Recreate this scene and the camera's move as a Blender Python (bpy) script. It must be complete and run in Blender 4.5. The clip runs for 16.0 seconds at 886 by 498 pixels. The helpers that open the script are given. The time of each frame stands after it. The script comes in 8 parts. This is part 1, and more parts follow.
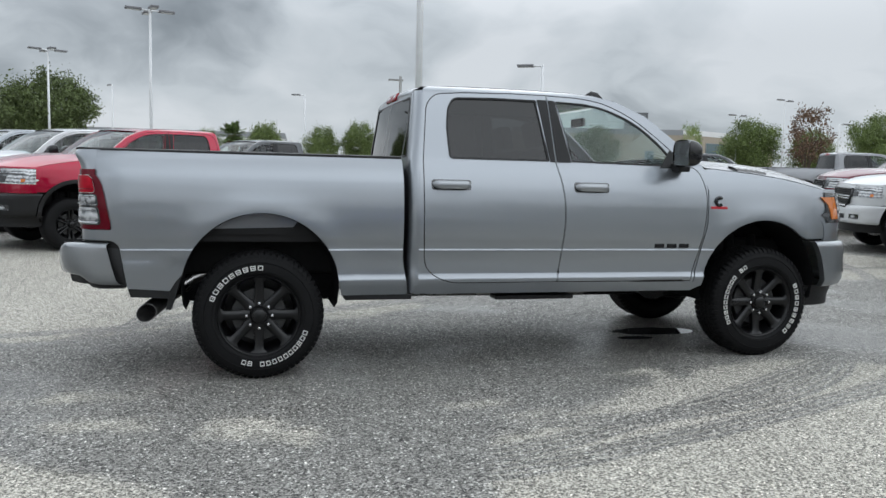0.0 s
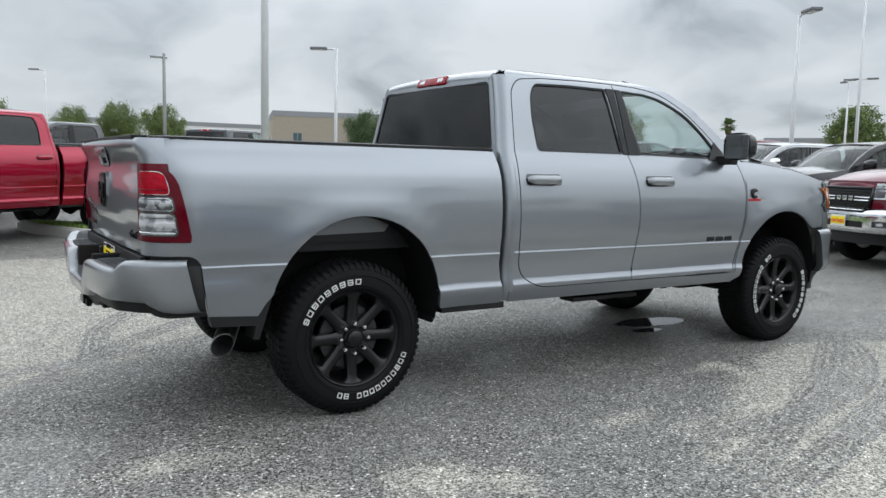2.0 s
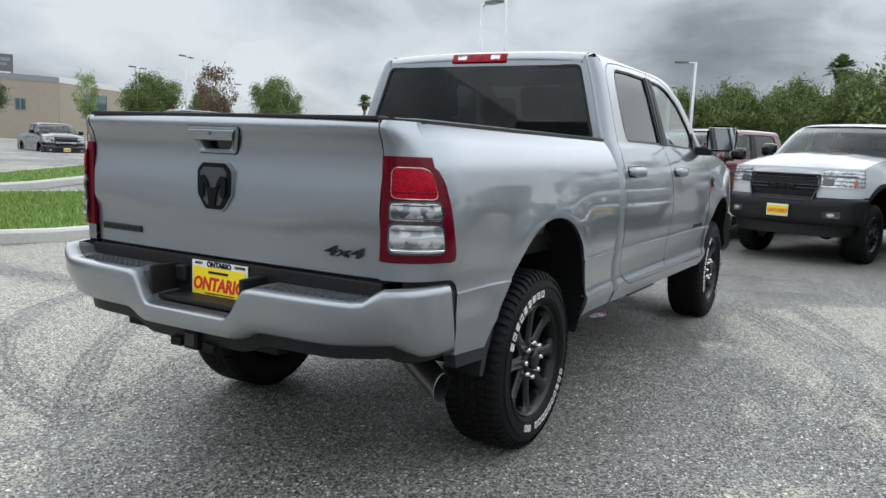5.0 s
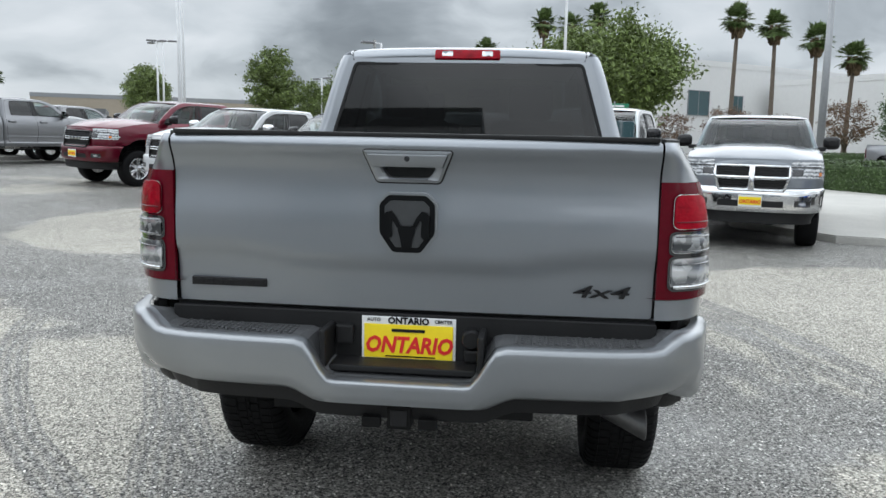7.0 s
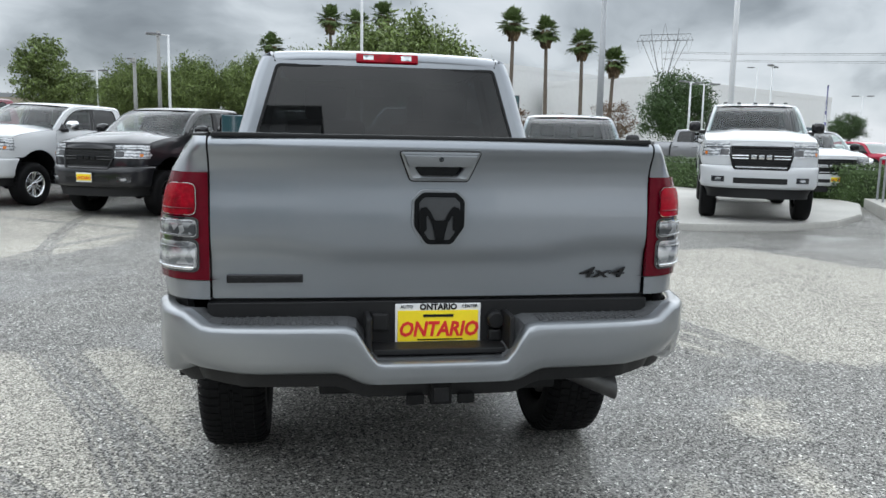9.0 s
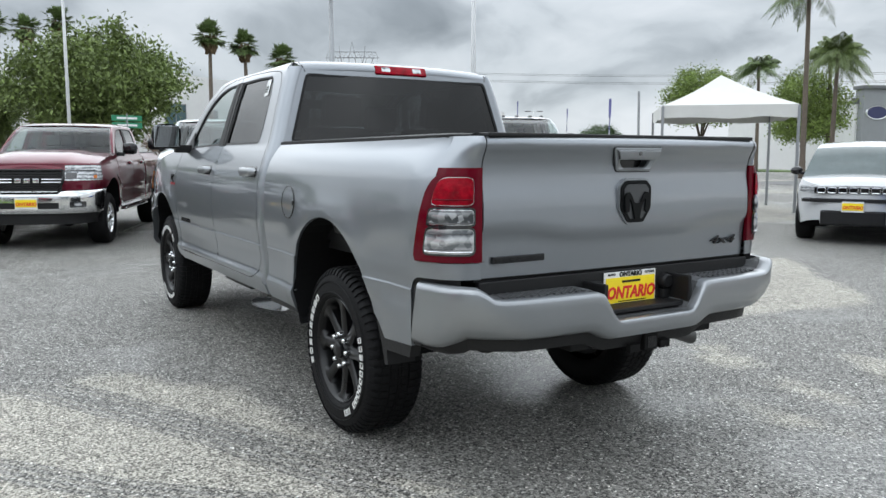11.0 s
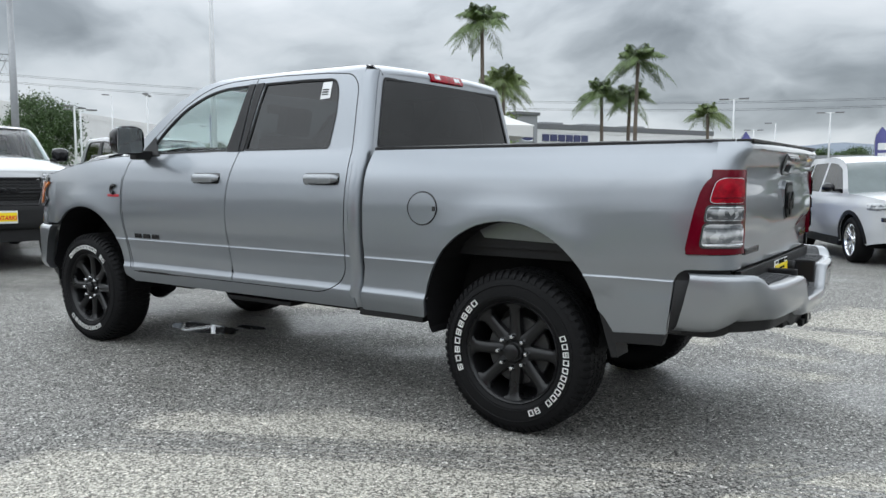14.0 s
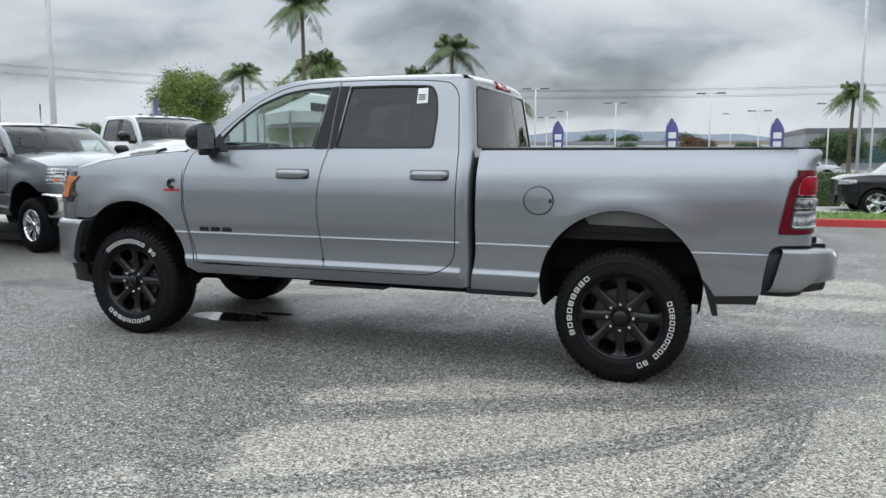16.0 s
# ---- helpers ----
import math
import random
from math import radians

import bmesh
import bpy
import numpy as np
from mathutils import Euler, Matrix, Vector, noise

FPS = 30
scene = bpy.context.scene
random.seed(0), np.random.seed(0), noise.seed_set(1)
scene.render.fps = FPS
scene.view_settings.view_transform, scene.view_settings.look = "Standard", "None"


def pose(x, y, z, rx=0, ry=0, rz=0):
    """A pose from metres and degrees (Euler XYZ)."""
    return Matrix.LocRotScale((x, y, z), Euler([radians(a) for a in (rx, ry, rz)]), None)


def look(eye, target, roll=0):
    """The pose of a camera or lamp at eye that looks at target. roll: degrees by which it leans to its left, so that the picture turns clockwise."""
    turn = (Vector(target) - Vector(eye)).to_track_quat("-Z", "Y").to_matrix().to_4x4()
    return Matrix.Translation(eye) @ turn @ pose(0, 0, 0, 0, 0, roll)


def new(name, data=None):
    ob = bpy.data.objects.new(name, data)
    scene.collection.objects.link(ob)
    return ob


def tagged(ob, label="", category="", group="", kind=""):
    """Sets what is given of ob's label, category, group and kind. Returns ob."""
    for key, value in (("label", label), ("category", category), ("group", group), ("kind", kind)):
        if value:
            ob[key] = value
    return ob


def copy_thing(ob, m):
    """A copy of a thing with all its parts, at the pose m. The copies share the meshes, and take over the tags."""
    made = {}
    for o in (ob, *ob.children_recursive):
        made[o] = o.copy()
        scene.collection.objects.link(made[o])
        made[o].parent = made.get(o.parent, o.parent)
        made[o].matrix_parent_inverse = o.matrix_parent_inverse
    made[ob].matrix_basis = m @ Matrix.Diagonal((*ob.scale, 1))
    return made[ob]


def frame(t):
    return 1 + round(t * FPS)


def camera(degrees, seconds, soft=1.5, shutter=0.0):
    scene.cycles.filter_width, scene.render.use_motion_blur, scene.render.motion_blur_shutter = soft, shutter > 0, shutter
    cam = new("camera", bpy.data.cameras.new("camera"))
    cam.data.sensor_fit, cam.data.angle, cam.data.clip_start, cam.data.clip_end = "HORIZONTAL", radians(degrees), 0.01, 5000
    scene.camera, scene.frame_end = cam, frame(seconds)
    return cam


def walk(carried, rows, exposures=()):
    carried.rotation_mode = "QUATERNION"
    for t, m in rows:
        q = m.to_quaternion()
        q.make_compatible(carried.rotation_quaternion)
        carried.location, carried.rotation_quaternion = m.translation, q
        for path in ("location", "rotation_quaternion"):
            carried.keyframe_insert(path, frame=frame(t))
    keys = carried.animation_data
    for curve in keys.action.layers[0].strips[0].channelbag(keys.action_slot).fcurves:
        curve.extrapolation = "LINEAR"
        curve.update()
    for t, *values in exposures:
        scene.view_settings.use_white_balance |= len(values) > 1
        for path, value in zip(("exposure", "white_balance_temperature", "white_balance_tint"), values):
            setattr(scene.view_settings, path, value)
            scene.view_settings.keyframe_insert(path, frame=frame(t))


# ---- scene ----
cam = camera(59.0, 16.0)
PATH = [
    (0, (-0.115, -6.140, 1.357), (0.384, -4.212, 1.174), 1.35),
    (0.5, (-0.607, -5.830, 1.360), (0.044, -3.948, 1.170), 1.24),
    (1, (-1.113, -5.546, 1.359), (-0.307, -3.726, 1.163), 1.22),
    (1.5, (-1.508, -5.156, 1.357), (-0.561, -3.406, 1.154), 1.12),
    (2, (-1.888, -4.743, 1.368), (-0.813, -3.069, 1.161), 1.29),
    (2.5, (-2.126, -4.346, 1.378), (-0.951, -2.741, 1.166), 1.44),
    (3, (-2.223, -4.036, 1.381), (-0.965, -2.497, 1.161), 1.60),
    (3.5, (-2.455, -3.798, 1.381), (-1.110, -2.336, 1.150), 1.81),
    (4, (-2.804, -3.420, 1.379), (-1.352, -2.066, 1.135), 2.05),
    (4.2, (-2.929, -3.219, 1.377), (-1.428, -1.920, 1.129), 2.17),
    (6.3, (-3.620, -1.008, 1.430), (-1.689, -0.549, 1.182), 1.66),
    (6.5, (-3.593, -0.819, 1.451), (-1.648, -0.427, 1.196), 1.41),
    (7, (-3.576, -0.386, 1.475), (-1.607, -0.170, 1.197), 1.17),
    (7.5, (-3.538, -0.109, 1.504), (-1.561, -0.031, 1.212), 0.97),
    (8, (-3.490, -0.056, 1.513), (-1.512, -0.094, 1.217), 0.82),
    (8.5, (-3.617, 0.081, 1.503), (-1.645, -0.083, 1.214), 0.90),
    (9, (-3.834, 0.426, 1.479), (-1.878, 0.108, 1.203), 1.11),
    (11.3, (-3.497, 2.814, 1.373), (-1.864, 1.683, 1.143), 0.20),
    (11.5, (-3.369, 3.014, 1.360), (-1.781, 1.820, 1.132), 0.44),
    (12, (-3.036, 3.472, 1.357), (-1.558, 2.141, 1.144), 0.33),
    (12.5, (-2.710, 3.875, 1.330), (-1.336, 2.435, 1.132), 0.19),
    (13, (-2.351, 4.114, 1.316), (-1.070, 2.590, 1.127), 0.07),
    (13.5, (-2.092, 4.257, 1.321), (-0.889, 2.670, 1.133), -0.03),
    (14, (-1.943, 4.394, 1.332), (-0.819, 2.750, 1.143), 0.09),
    (14.5, (-1.774, 4.827, 1.390), (-0.739, 3.127, 1.191), 0.24),
    (15, (-1.409, 5.160, 1.417), (-0.482, 3.399, 1.209), 0.34),
    (15.5, (-1.019, 5.559, 1.417), (-0.219, 3.739, 1.199), 0.32),
    (16, (-0.564, 5.883, 1.415), (0.098, 4.010, 1.186), 0.18),
]
walk(cam, [(t, look(eye, target, roll)) for t, eye, target, roll in PATH],
     [(0, -0.13), (2, -0.02), (4, 0.02), (7, 0.06), (9, 0.12), (13, 0.14), (14.5, 0.02), (16, -0.05)])

# ---------------- world, sun, exposure ----------------
SUN_ELEV, SUN_AZ = 72.0, 170.0


def make_world():
    w = bpy.data.worlds.new("overcast")
    scene.world = w
    w.use_nodes = True
    nt = w.node_tree
    nt.nodes.clear()
    N, L = nt.nodes.new, nt.links.new
    out, bg = N("ShaderNodeOutputWorld"), N("ShaderNodeBackground")
    sky = N("ShaderNodeTexSky")
    sky.sky_type, sky.sun_disc = "NISHITA", False
    sky.sun_elevation, sky.sun_rotation = radians(SUN_ELEV), radians(SUN_AZ)
    co = N("ShaderNodeTexCoord")
    sep = N("ShaderNodeSeparateXYZ")
    L(co.outputs["Generated"], sep.inputs[0])

    def m(op, a, b=None, clamp=False):
        n = N("ShaderNodeMath")
        n.operation, n.use_clamp = op, clamp
        for i, v in enumerate((a, b)):
            if v is None:
                continue
            if isinstance(v, (int, float)):
                n.inputs[i].default_value = v
            else:
                L(v, n.inputs[i])
        return n.outputs[0]

    # cloud deck: a flat sheet overhead, so that it thins out towards the horizon
    h = m("ADD", m("ABSOLUTE", sep.outputs[2]), 0.40)
    comb = N("ShaderNodeCombineXYZ")
    L(m("DIVIDE", sep.outputs[0], h), comb.inputs[0])
    L(m("DIVIDE", sep.outputs[1], h), comb.inputs[1])
    warp = N("ShaderNodeTexNoise")
    warp.inputs["Scale"].default_value, warp.inputs["Detail"].default_value = 1.8, 3
    L(comb.outputs[0], warp.inputs["Vector"])
    mixv = N("ShaderNodeMixRGB")
    mixv.blend_type, mixv.inputs[0].default_value = "ADD", 0.5
    L(comb.outputs[0], mixv.inputs[1])
    L(warp.outputs["Color"], mixv.inputs[2])
    n1 = N("ShaderNodeTexNoise")
    n1.inputs["Scale"].default_value, n1.inputs["Detail"].default_value, n1.inputs["Roughness"].default_value = 2.0, 7, 0.50
    L(mixv.outputs[0], n1.inputs["Vector"])
    n2 = N("ShaderNodeTexNoise")
    n2.inputs["Scale"].default_value, n2.inputs["Detail"].default_value = 0.5, 4
    L(mixv.outputs[0], n2.inputs["Vector"])
    # heavier cloud to the south with brighter rifts above the horizon
    mix = m("ADD", m("MULTIPLY", m("ADD", n1.outputs[0], 0.056), 1.02), m("MULTIPLY", n2.outputs[0], 0.45))
    south = m("MULTIPLY", sep.outputs[1], -1.0, True)
    low = m("SUBTRACT", 1.0, m("MULTIPLY", m("MAXIMUM", sep.outputs[2], 0.0), 5.5), True)
    mix = m("ADD", mix, m("ADD", m("MULTIPLY", sep.outputs[1], 0.034), m("MULTIPLY", m("MAXIMUM", sep.outputs[0], -0.1), 0.085)))
    mix = m("ADD", m("SUBTRACT", mix, m("ADD", 0.18, m("MULTIPLY", south, 0.09))), m("MULTIPLY", m("MULTIPLY", low, low), m("ADD", 0.03, m("MULTIPLY", south, 0.30))))
    ramp = N("ShaderNodeValToRGB")
    el = ramp.color_ramp.elements
    el[0].position, el[0].color = 0.40, (0.25, 0.285, 0.32, 1)
    el[1].position, el[1].color = 0.80, (0.93, 0.99, 1.05, 1)
    for pos, c in ((0.50, (0.37, 0.418, 0.462, 1)), (0.585, (0.545, 0.605, 0.66, 1)), (0.66, (0.74, 0.81, 0.87, 1))):
        e = el.new(pos)
        e.color = c
    L(mix, ramp.inputs[0])
    skym = N("ShaderNodeMixRGB")
    skym.blend_type, skym.inputs[0].default_value = "MIX", 0.93
    skys = N("ShaderNodeMixRGB")
    skys.blend_type, skys.inputs[0].default_value = "MULTIPLY", 1.0
    L(sky.outputs[0], skys.inputs[1])
    skys.inputs[2].default_value = (0.11, 0.11, 0.11, 1)
    L(skys.outputs[0], skym.inputs[1])
    L(ramp.outputs[0], skym.inputs[2])
    # an overcast dome grows brighter towards the zenith
    lift = N("ShaderNodeMapRange")
    lift.interpolation_type = "SMOOTHSTEP"
    lift.inputs[1].default_value, lift.inputs[2].default_value = 0.15, 0.48
    lift.inputs[3].default_value, lift.inputs[4].default_value = 0.80, 2.05
    L(sep.outputs[2], lift.inputs[0])
    dome = lift.outputs[0]
    L(skym.outputs[0], bg.inputs[0])
    L(dome, bg.inputs[1])
    L(bg.outputs[0], out.inputs[0])


make_world()
sun_data = bpy.data.lights.new("sun", "SUN")
sun_data.energy, sun_data.angle, sun_data.color = 1.5, radians(170), (0.97, 0.99, 1.0)
sun = new("sun", sun_data)
sun.matrix_world = look((0, 0, 50), Vector((0, 0, 50)) - 10 * Vector((math.sin(radians(SUN_AZ)) * math.cos(radians(SUN_ELEV)), math.cos(radians(SUN_AZ)) * math.cos(radians(SUN_ELEV)), math.sin(radians(SUN_ELEV)))))

# ---------------- materials ----------------
def material(name):
    mat = bpy.data.materials.new(name)
    mat.use_nodes = True
    nt = mat.node_tree
    return mat, nt, nt.nodes["Principled BSDF"]


def nd(nt, kind, **kw):
    n = nt.nodes.new(kind)
    for k, v in kw.items():
        if k in n.inputs:
            n.inputs[k].default_value = v
    return n


def plain(name, color, rough=0.5, metal=0.0, coat=0.0, grain=0.0, scale=60.0, vary=0.0, bump=0.0, island=False, spec=0.5):
    """A surface of one colour with grain at two scales, wear in its gloss and fine relief."""
    mat, nt, b = material(name)
    L = nt.links.new
    b.inputs["Base Color"].default_value = (*color, 1)
    b.inputs["Roughness"].default_value, b.inputs["Metallic"].default_value = rough, metal
    b.inputs["Coat Weight"].default_value, b.inputs["Coat Roughness"].default_value = coat, 0.04
    b.inputs["Specular IOR Level"].default_value = spec
    if grain or vary or bump:
        co = nd(nt, "ShaderNodeTexCoord")
        fine = nd(nt, "ShaderNodeTexNoise", Scale=scale, Detail=6.0, Roughness=0.65)
        broad = nd(nt, "ShaderNodeTexNoise", Scale=scale * 0.06, Detail=4.0)
        L(co.outputs["Object"], fine.inputs["Vector"])
        L(co.outputs["Object"], broad.inputs["Vector"])
        add = nd(nt, "ShaderNodeMixRGB")
        add.inputs[0].default_value = 0.5
        L(fine.outputs[0], add.inputs[1])
        L(broad.outputs[0], add.inputs[2])
        rng = nd(nt, "ShaderNodeMapRange")
        rng.inputs[1].default_value, rng.inputs[2].default_value = 0.3, 0.7
        rng.inputs[3].default_value, rng.inputs[4].default_value = 1 - grain, 1 + grain
        L(add.outputs[0], rng.inputs[0])
        hsv = nd(nt, "ShaderNodeHueSaturation")
        hsv.inputs["Color"].default_value = (*color, 1)
        val = rng.outputs[0]
        if vary:
            src = nd(nt, "ShaderNodeNewGeometry").outputs["Random Per Island"] if island else nd(nt, "ShaderNodeObjectInfo").outputs["Random"]
            r2 = nd(nt, "ShaderNodeMapRange")
            r2.inputs[3].default_value, r2.inputs[4].default_value = 1 - vary, 1 + vary
            L(src, r2.inputs[0])
            mul = nd(nt, "ShaderNodeMath")
            mul.operation = "MULTIPLY"
            L(val, mul.inputs[0])
            L(r2.outputs[0], mul.inputs[1])
            val = mul.outputs[0]
        L(val, hsv.inputs["Value"])
        L(hsv.outputs[0], b.inputs["Base Color"])
        rr = nd(nt, "ShaderNodeMapRange")
        rr.inputs[3].default_value, rr.inputs[4].default_value = max(0.02, rough - 0.1 * (grain > 0)), min(1, rough + 0.1 * (grain > 0))
        L(broad.outputs[0], rr.inputs[0])
        L(rr.outputs[0], b.inputs["Roughness"])
        if bump:
            bp = nd(nt, "ShaderNodeBump", Strength=bump, Distance=0.01)
            L(fine.outputs[0], bp.inputs["Height"])
            L(bp.outputs[0], b.inputs["Normal"])
    return mat


def car_paint(name, color, metal=0.6, flake=0.06, rough=0.38):
    """Two-layer paint: flakes under a clear coat, with a thin film of road dust."""
    mat, nt, b = material(name)
    L = nt.links.new
    co = nd(nt, "ShaderNodeTexCoord")
    fl = nd(nt, "ShaderNodeTexNoise", Scale=900.0, Detail=2.0)
    du = nd(nt, "ShaderNodeTexNoise", Scale=3.0, Detail=7.0, Roughness=0.7)
    L(co.outputs["Object"], fl.inputs["Vector"])
    L(co.outputs["Object"], du.inputs["Vector"])
    r = nd(nt, "ShaderNodeMapRange")
    r.inputs[1].default_value, r.inputs[2].default_value = 0.3, 0.7
    r.inputs[3].default_value, r.inputs[4].default_value = 1 - flake, 1 + flake
    L(fl.outputs[0], r.inputs[0])
    hsv = nd(nt, "ShaderNodeHueSaturation")
    hsv.inputs["Color"].default_value = (*color, 1)
    L(r.outputs[0], hsv.inputs["Value"])
    L(hsv.outputs[0], b.inputs["Base Color"])
    b.inputs["Metallic"].default_value, b.inputs["Roughness"].default_value = metal, rough
    b.inputs["Coat Weight"].default_value, b.inputs["Specular IOR Level"].default_value = 1.0, 0.12
    rc = nd(nt, "ShaderNodeMapRange")
    rc.inputs[1].default_value, rc.inputs[2].default_value = 0.35, 0.75
    rc.inputs[3].default_value, rc.inputs[4].default_value = 0.02, 0.09
    L(du.outputs[0], rc.inputs[0])
    L(rc.outputs[0], b.inputs["Coat Roughness"])
    return mat


def pane(name, tint, gloss=0.02):
    """Thin glass: what is behind it shows through its tint, and it mirrors more at a slant."""
    mat = bpy.data.materials.new(name)
    mat.use_nodes = True
    nt = mat.node_tree
    nt.nodes.clear()
    L = nt.links.new
    out, mix = nd(nt, "ShaderNodeOutputMaterial"), nd(nt, "ShaderNodeMixShader")
    tr, gl, fr = nd(nt, "ShaderNodeBsdfTransparent"), nd(nt, "ShaderNodeBsdfGlossy"), nd(nt, "ShaderNodeLayerWeight", Blend=0.5)
    tr.inputs[0].default_value = (*tint, 1)
    gl.inputs["Roughness"].default_value = gloss
    pw, dbl = nd(nt, "ShaderNodeMath"), nd(nt, "ShaderNodeMath")
    pw.operation, pw.inputs[1].default_value = "POWER", 4.5
    L(fr.outputs["Facing"], pw.inputs[0])
    dbl.operation, dbl.use_clamp = "MULTIPLY_ADD", True
    dbl.inputs[1].default_value, dbl.inputs[2].default_value = 0.9, 0.05
    L(pw.outputs[0], dbl.inputs[0])
    L(dbl.outputs[0], mix.inputs[0])
    L(tr.outputs[0], mix.inputs[1])
    L(gl.outputs[0], mix.inputs[2])
    L(mix.outputs[0], out.inputs[0])
    return mat


SILVER = car_paint("silver_paint", (0.258, 0.276, 0.298), 0.8, rough=0.34)
RED = car_paint("red_paint", (0.31, 0.002, 0.026), 0.65, 0.03)
MAROON = car_paint("maroon_paint", (0.105, 0.003, 0.014), 0.65, 0.08)
WHITE = car_paint("white_paint", (0.52, 0.53, 0.54), 0.0, 0.01, 0.45)
BLACK_PAINT = car_paint("black_paint", (0.012, 0.012, 0.014), 0.2, 0.03)
GREY_PAINT = car_paint("grey_paint", (0.048, 0.052, 0.058), 0.6, 0.08)
BLUE = car_paint("blue_paint", (0.008, 0.10, 0.44), 0.35, 0.05)
SILVER_GREY = car_paint("silver_grey_paint", (0.185, 0.202, 0.222), 0.75, rough=0.36)
SILVER_DARK = car_paint("granite_paint", (0.19, 0.195, 0.205), 0.7, 0.08)
BUMPER_SILVER = car_paint("bumper_silver_paint", (0.270, 0.284, 0.298), 0.8)
CHROME = plain("chrome", (0.72, 0.73, 0.74), 0.08, 1.0, grain=0.03, scale=40)
EXHAUST_TIP = plain("worn_steel_tip", (0.16, 0.16, 0.16), 0.36, 0.9, grain=0.3, scale=30)
DULL_STEEL = plain("exhaust_steel", (0.42, 0.41, 0.40), 0.28, 1.0, grain=0.12, scale=60)
PAD_GREY = plain("step_pad_grey", (0.065, 0.067, 0.070), 0.55, grain=0.3, scale=60, bump=0.25)
BLACK_PLASTIC = plain("black_plastic", (0.010, 0.010, 0.0105), 0.5, grain=0.25, scale=90, bump=0.15, spec=0.3)
GLOSS_BLACK = plain("gloss_black", (0.008, 0.008, 0.009), 0.14, coat=0.0, grain=0.06, scale=30, spec=0.4)
SATIN_BLACK = plain("satin_black_alloy", (0.005, 0.005, 0.0055), 0.30, 0.0, coat=0.0, grain=0.12, scale=50, spec=0.36)
RUBBER = plain("tyre_rubber", (0.007, 0.007, 0.0075), 0.62, grain=0.3, scale=70, bump=0.25, spec=0.14)
UNDER = plain("chassis_black", (0.008, 0.008, 0.008), 0.6, grain=0.4, scale=25, bump=0.3, spec=0.12)
LINER = plain("wheel_liner", (0.008, 0.008, 0.0085), 0.85, grain=0.3, scale=50, bump=0.3, spec=0.1)
LETTER_WHITE = plain("raised_white", (0.75, 0.75, 0.73), 0.6, grain=0.1, scale=80)
LENS_RED = plain("red_lens", (0.095, 0.0015, 0.008), 0.07, coat=0.0, grain=0.25, scale=40, spec=0.2)
LENS_BRIGHT = plain("bright_red_lens", (0.29, 0.0015, 0.011), 0.14, coat=0.0, grain=0.7, scale=26, bump=0.5, spec=0.15)


def lamp_lens(name, dark, light, rough=0.12, metal=0.5, facet=34.0):
    """A lamp lens over a faceted reflector: light and dark flutes in uneven rows."""
    mat, nt, b = material(name)
    L = nt.links.new
    co = nd(nt, "ShaderNodeTexCoord")
    vo = nd(nt, "ShaderNodeTexVoronoi", Scale=facet)
    wv = nd(nt, "ShaderNodeTexWave", Scale=6.0, Distortion=3.0)
    wv.bands_direction = "Z"
    L(co.outputs["Object"], vo.inputs["Vector"])
    L(co.outputs["Object"], wv.inputs["Vector"])
    av = nd(nt, "ShaderNodeMixRGB")
    av.inputs[0].default_value = 0.4
    L(vo.outputs["Color"], av.inputs[1])
    L(wv.outputs["Color"], av.inputs[2])
    bw = nd(nt, "ShaderNodeRGBToBW")
    L(av.outputs[0], bw.inputs[0])
    rng = nd(nt, "ShaderNodeMapRange")
    rng.inputs[1].default_value, rng.inputs[2].default_value = 0.3, 0.7
    L(bw.outputs[0], rng.inputs[0])
    mix = nd(nt, "ShaderNodeMixRGB")
    mix.inputs[1].default_value, mix.inputs[2].default_value = (*dark, 1), (*light, 1)
    L(rng.outputs[0], mix.inputs[0])
    L(mix.outputs[0], b.inputs["Base Color"])
    b.inputs["Roughness"].default_value, b.inputs["Metallic"].default_value = rough, metal
    bp = nd(nt, "ShaderNodeBump", Strength=0.5, Distance=0.006)
    L(bw.outputs[0], bp.inputs["Height"])
    L(bp.outputs[0], b.inputs["Normal"])
    return mat


LENS_CLEAR = lamp_lens("clear_lens", (0.15, 0.16, 0.17), (0.66, 0.67, 0.68))
LENS_SMOKE = lamp_lens("smoked_lens", (0.07, 0.075, 0.08), (0.50, 0.51, 0.52))
EMBLEM_GREY = plain("emblem_grey", (0.085, 0.088, 0.092), 0.30, 0.7, grain=0.1, scale=60)
EMBLEM_BLACK = plain("emblem_black", (0.005, 0.0055, 0.006), 0.35, grain=0.1, scale=60, spec=0.12)
DISC_DARK = plain("brake_iron", (0.05, 0.05, 0.05), 0.45, 0.6, grain=0.3, scale=60)
LENS_DARK = plain("lamp_housing", (0.03, 0.03, 0.032), 0.2, 0.3, coat=1.0, grain=0.15, scale=60)
LENS_AMBER = plain("amber_lens", (0.50, 0.13, 0.012), 0.14, coat=1.0, grain=0.15, scale=90)
PRIVACY = pane("privacy_glass", (0.03, 0.033, 0.035))
CLEAR = pane("door_glass", (0.78, 0.85, 0.83))
SHIELD = pane("windscreen_glass", (0.66, 0.76, 0.75))
SCREEN = plain("car_window_glass", (0.09, 0.115, 0.115), 0.05, coat=0.6, grain=0.25, scale=3)
SEAT = plain("seat_cloth", (0.03, 0.03, 0.033), 0.8, grain=0.2, scale=120)
MIRROR = plain("mirror_glass", (0.75, 0.78, 0.8), 0.03, 1.0)
YELLOW = plain("plate_yellow", (0.88, 0.68, 0.015), 0.4, grain=0.05, scale=40)
PLATE_RED = plain("plate_red", (0.66, 0.02, 0.02), 0.4)
PLATE_WHITE = plain("plate_white", (0.7, 0.7, 0.7), 0.35, grain=0.05)
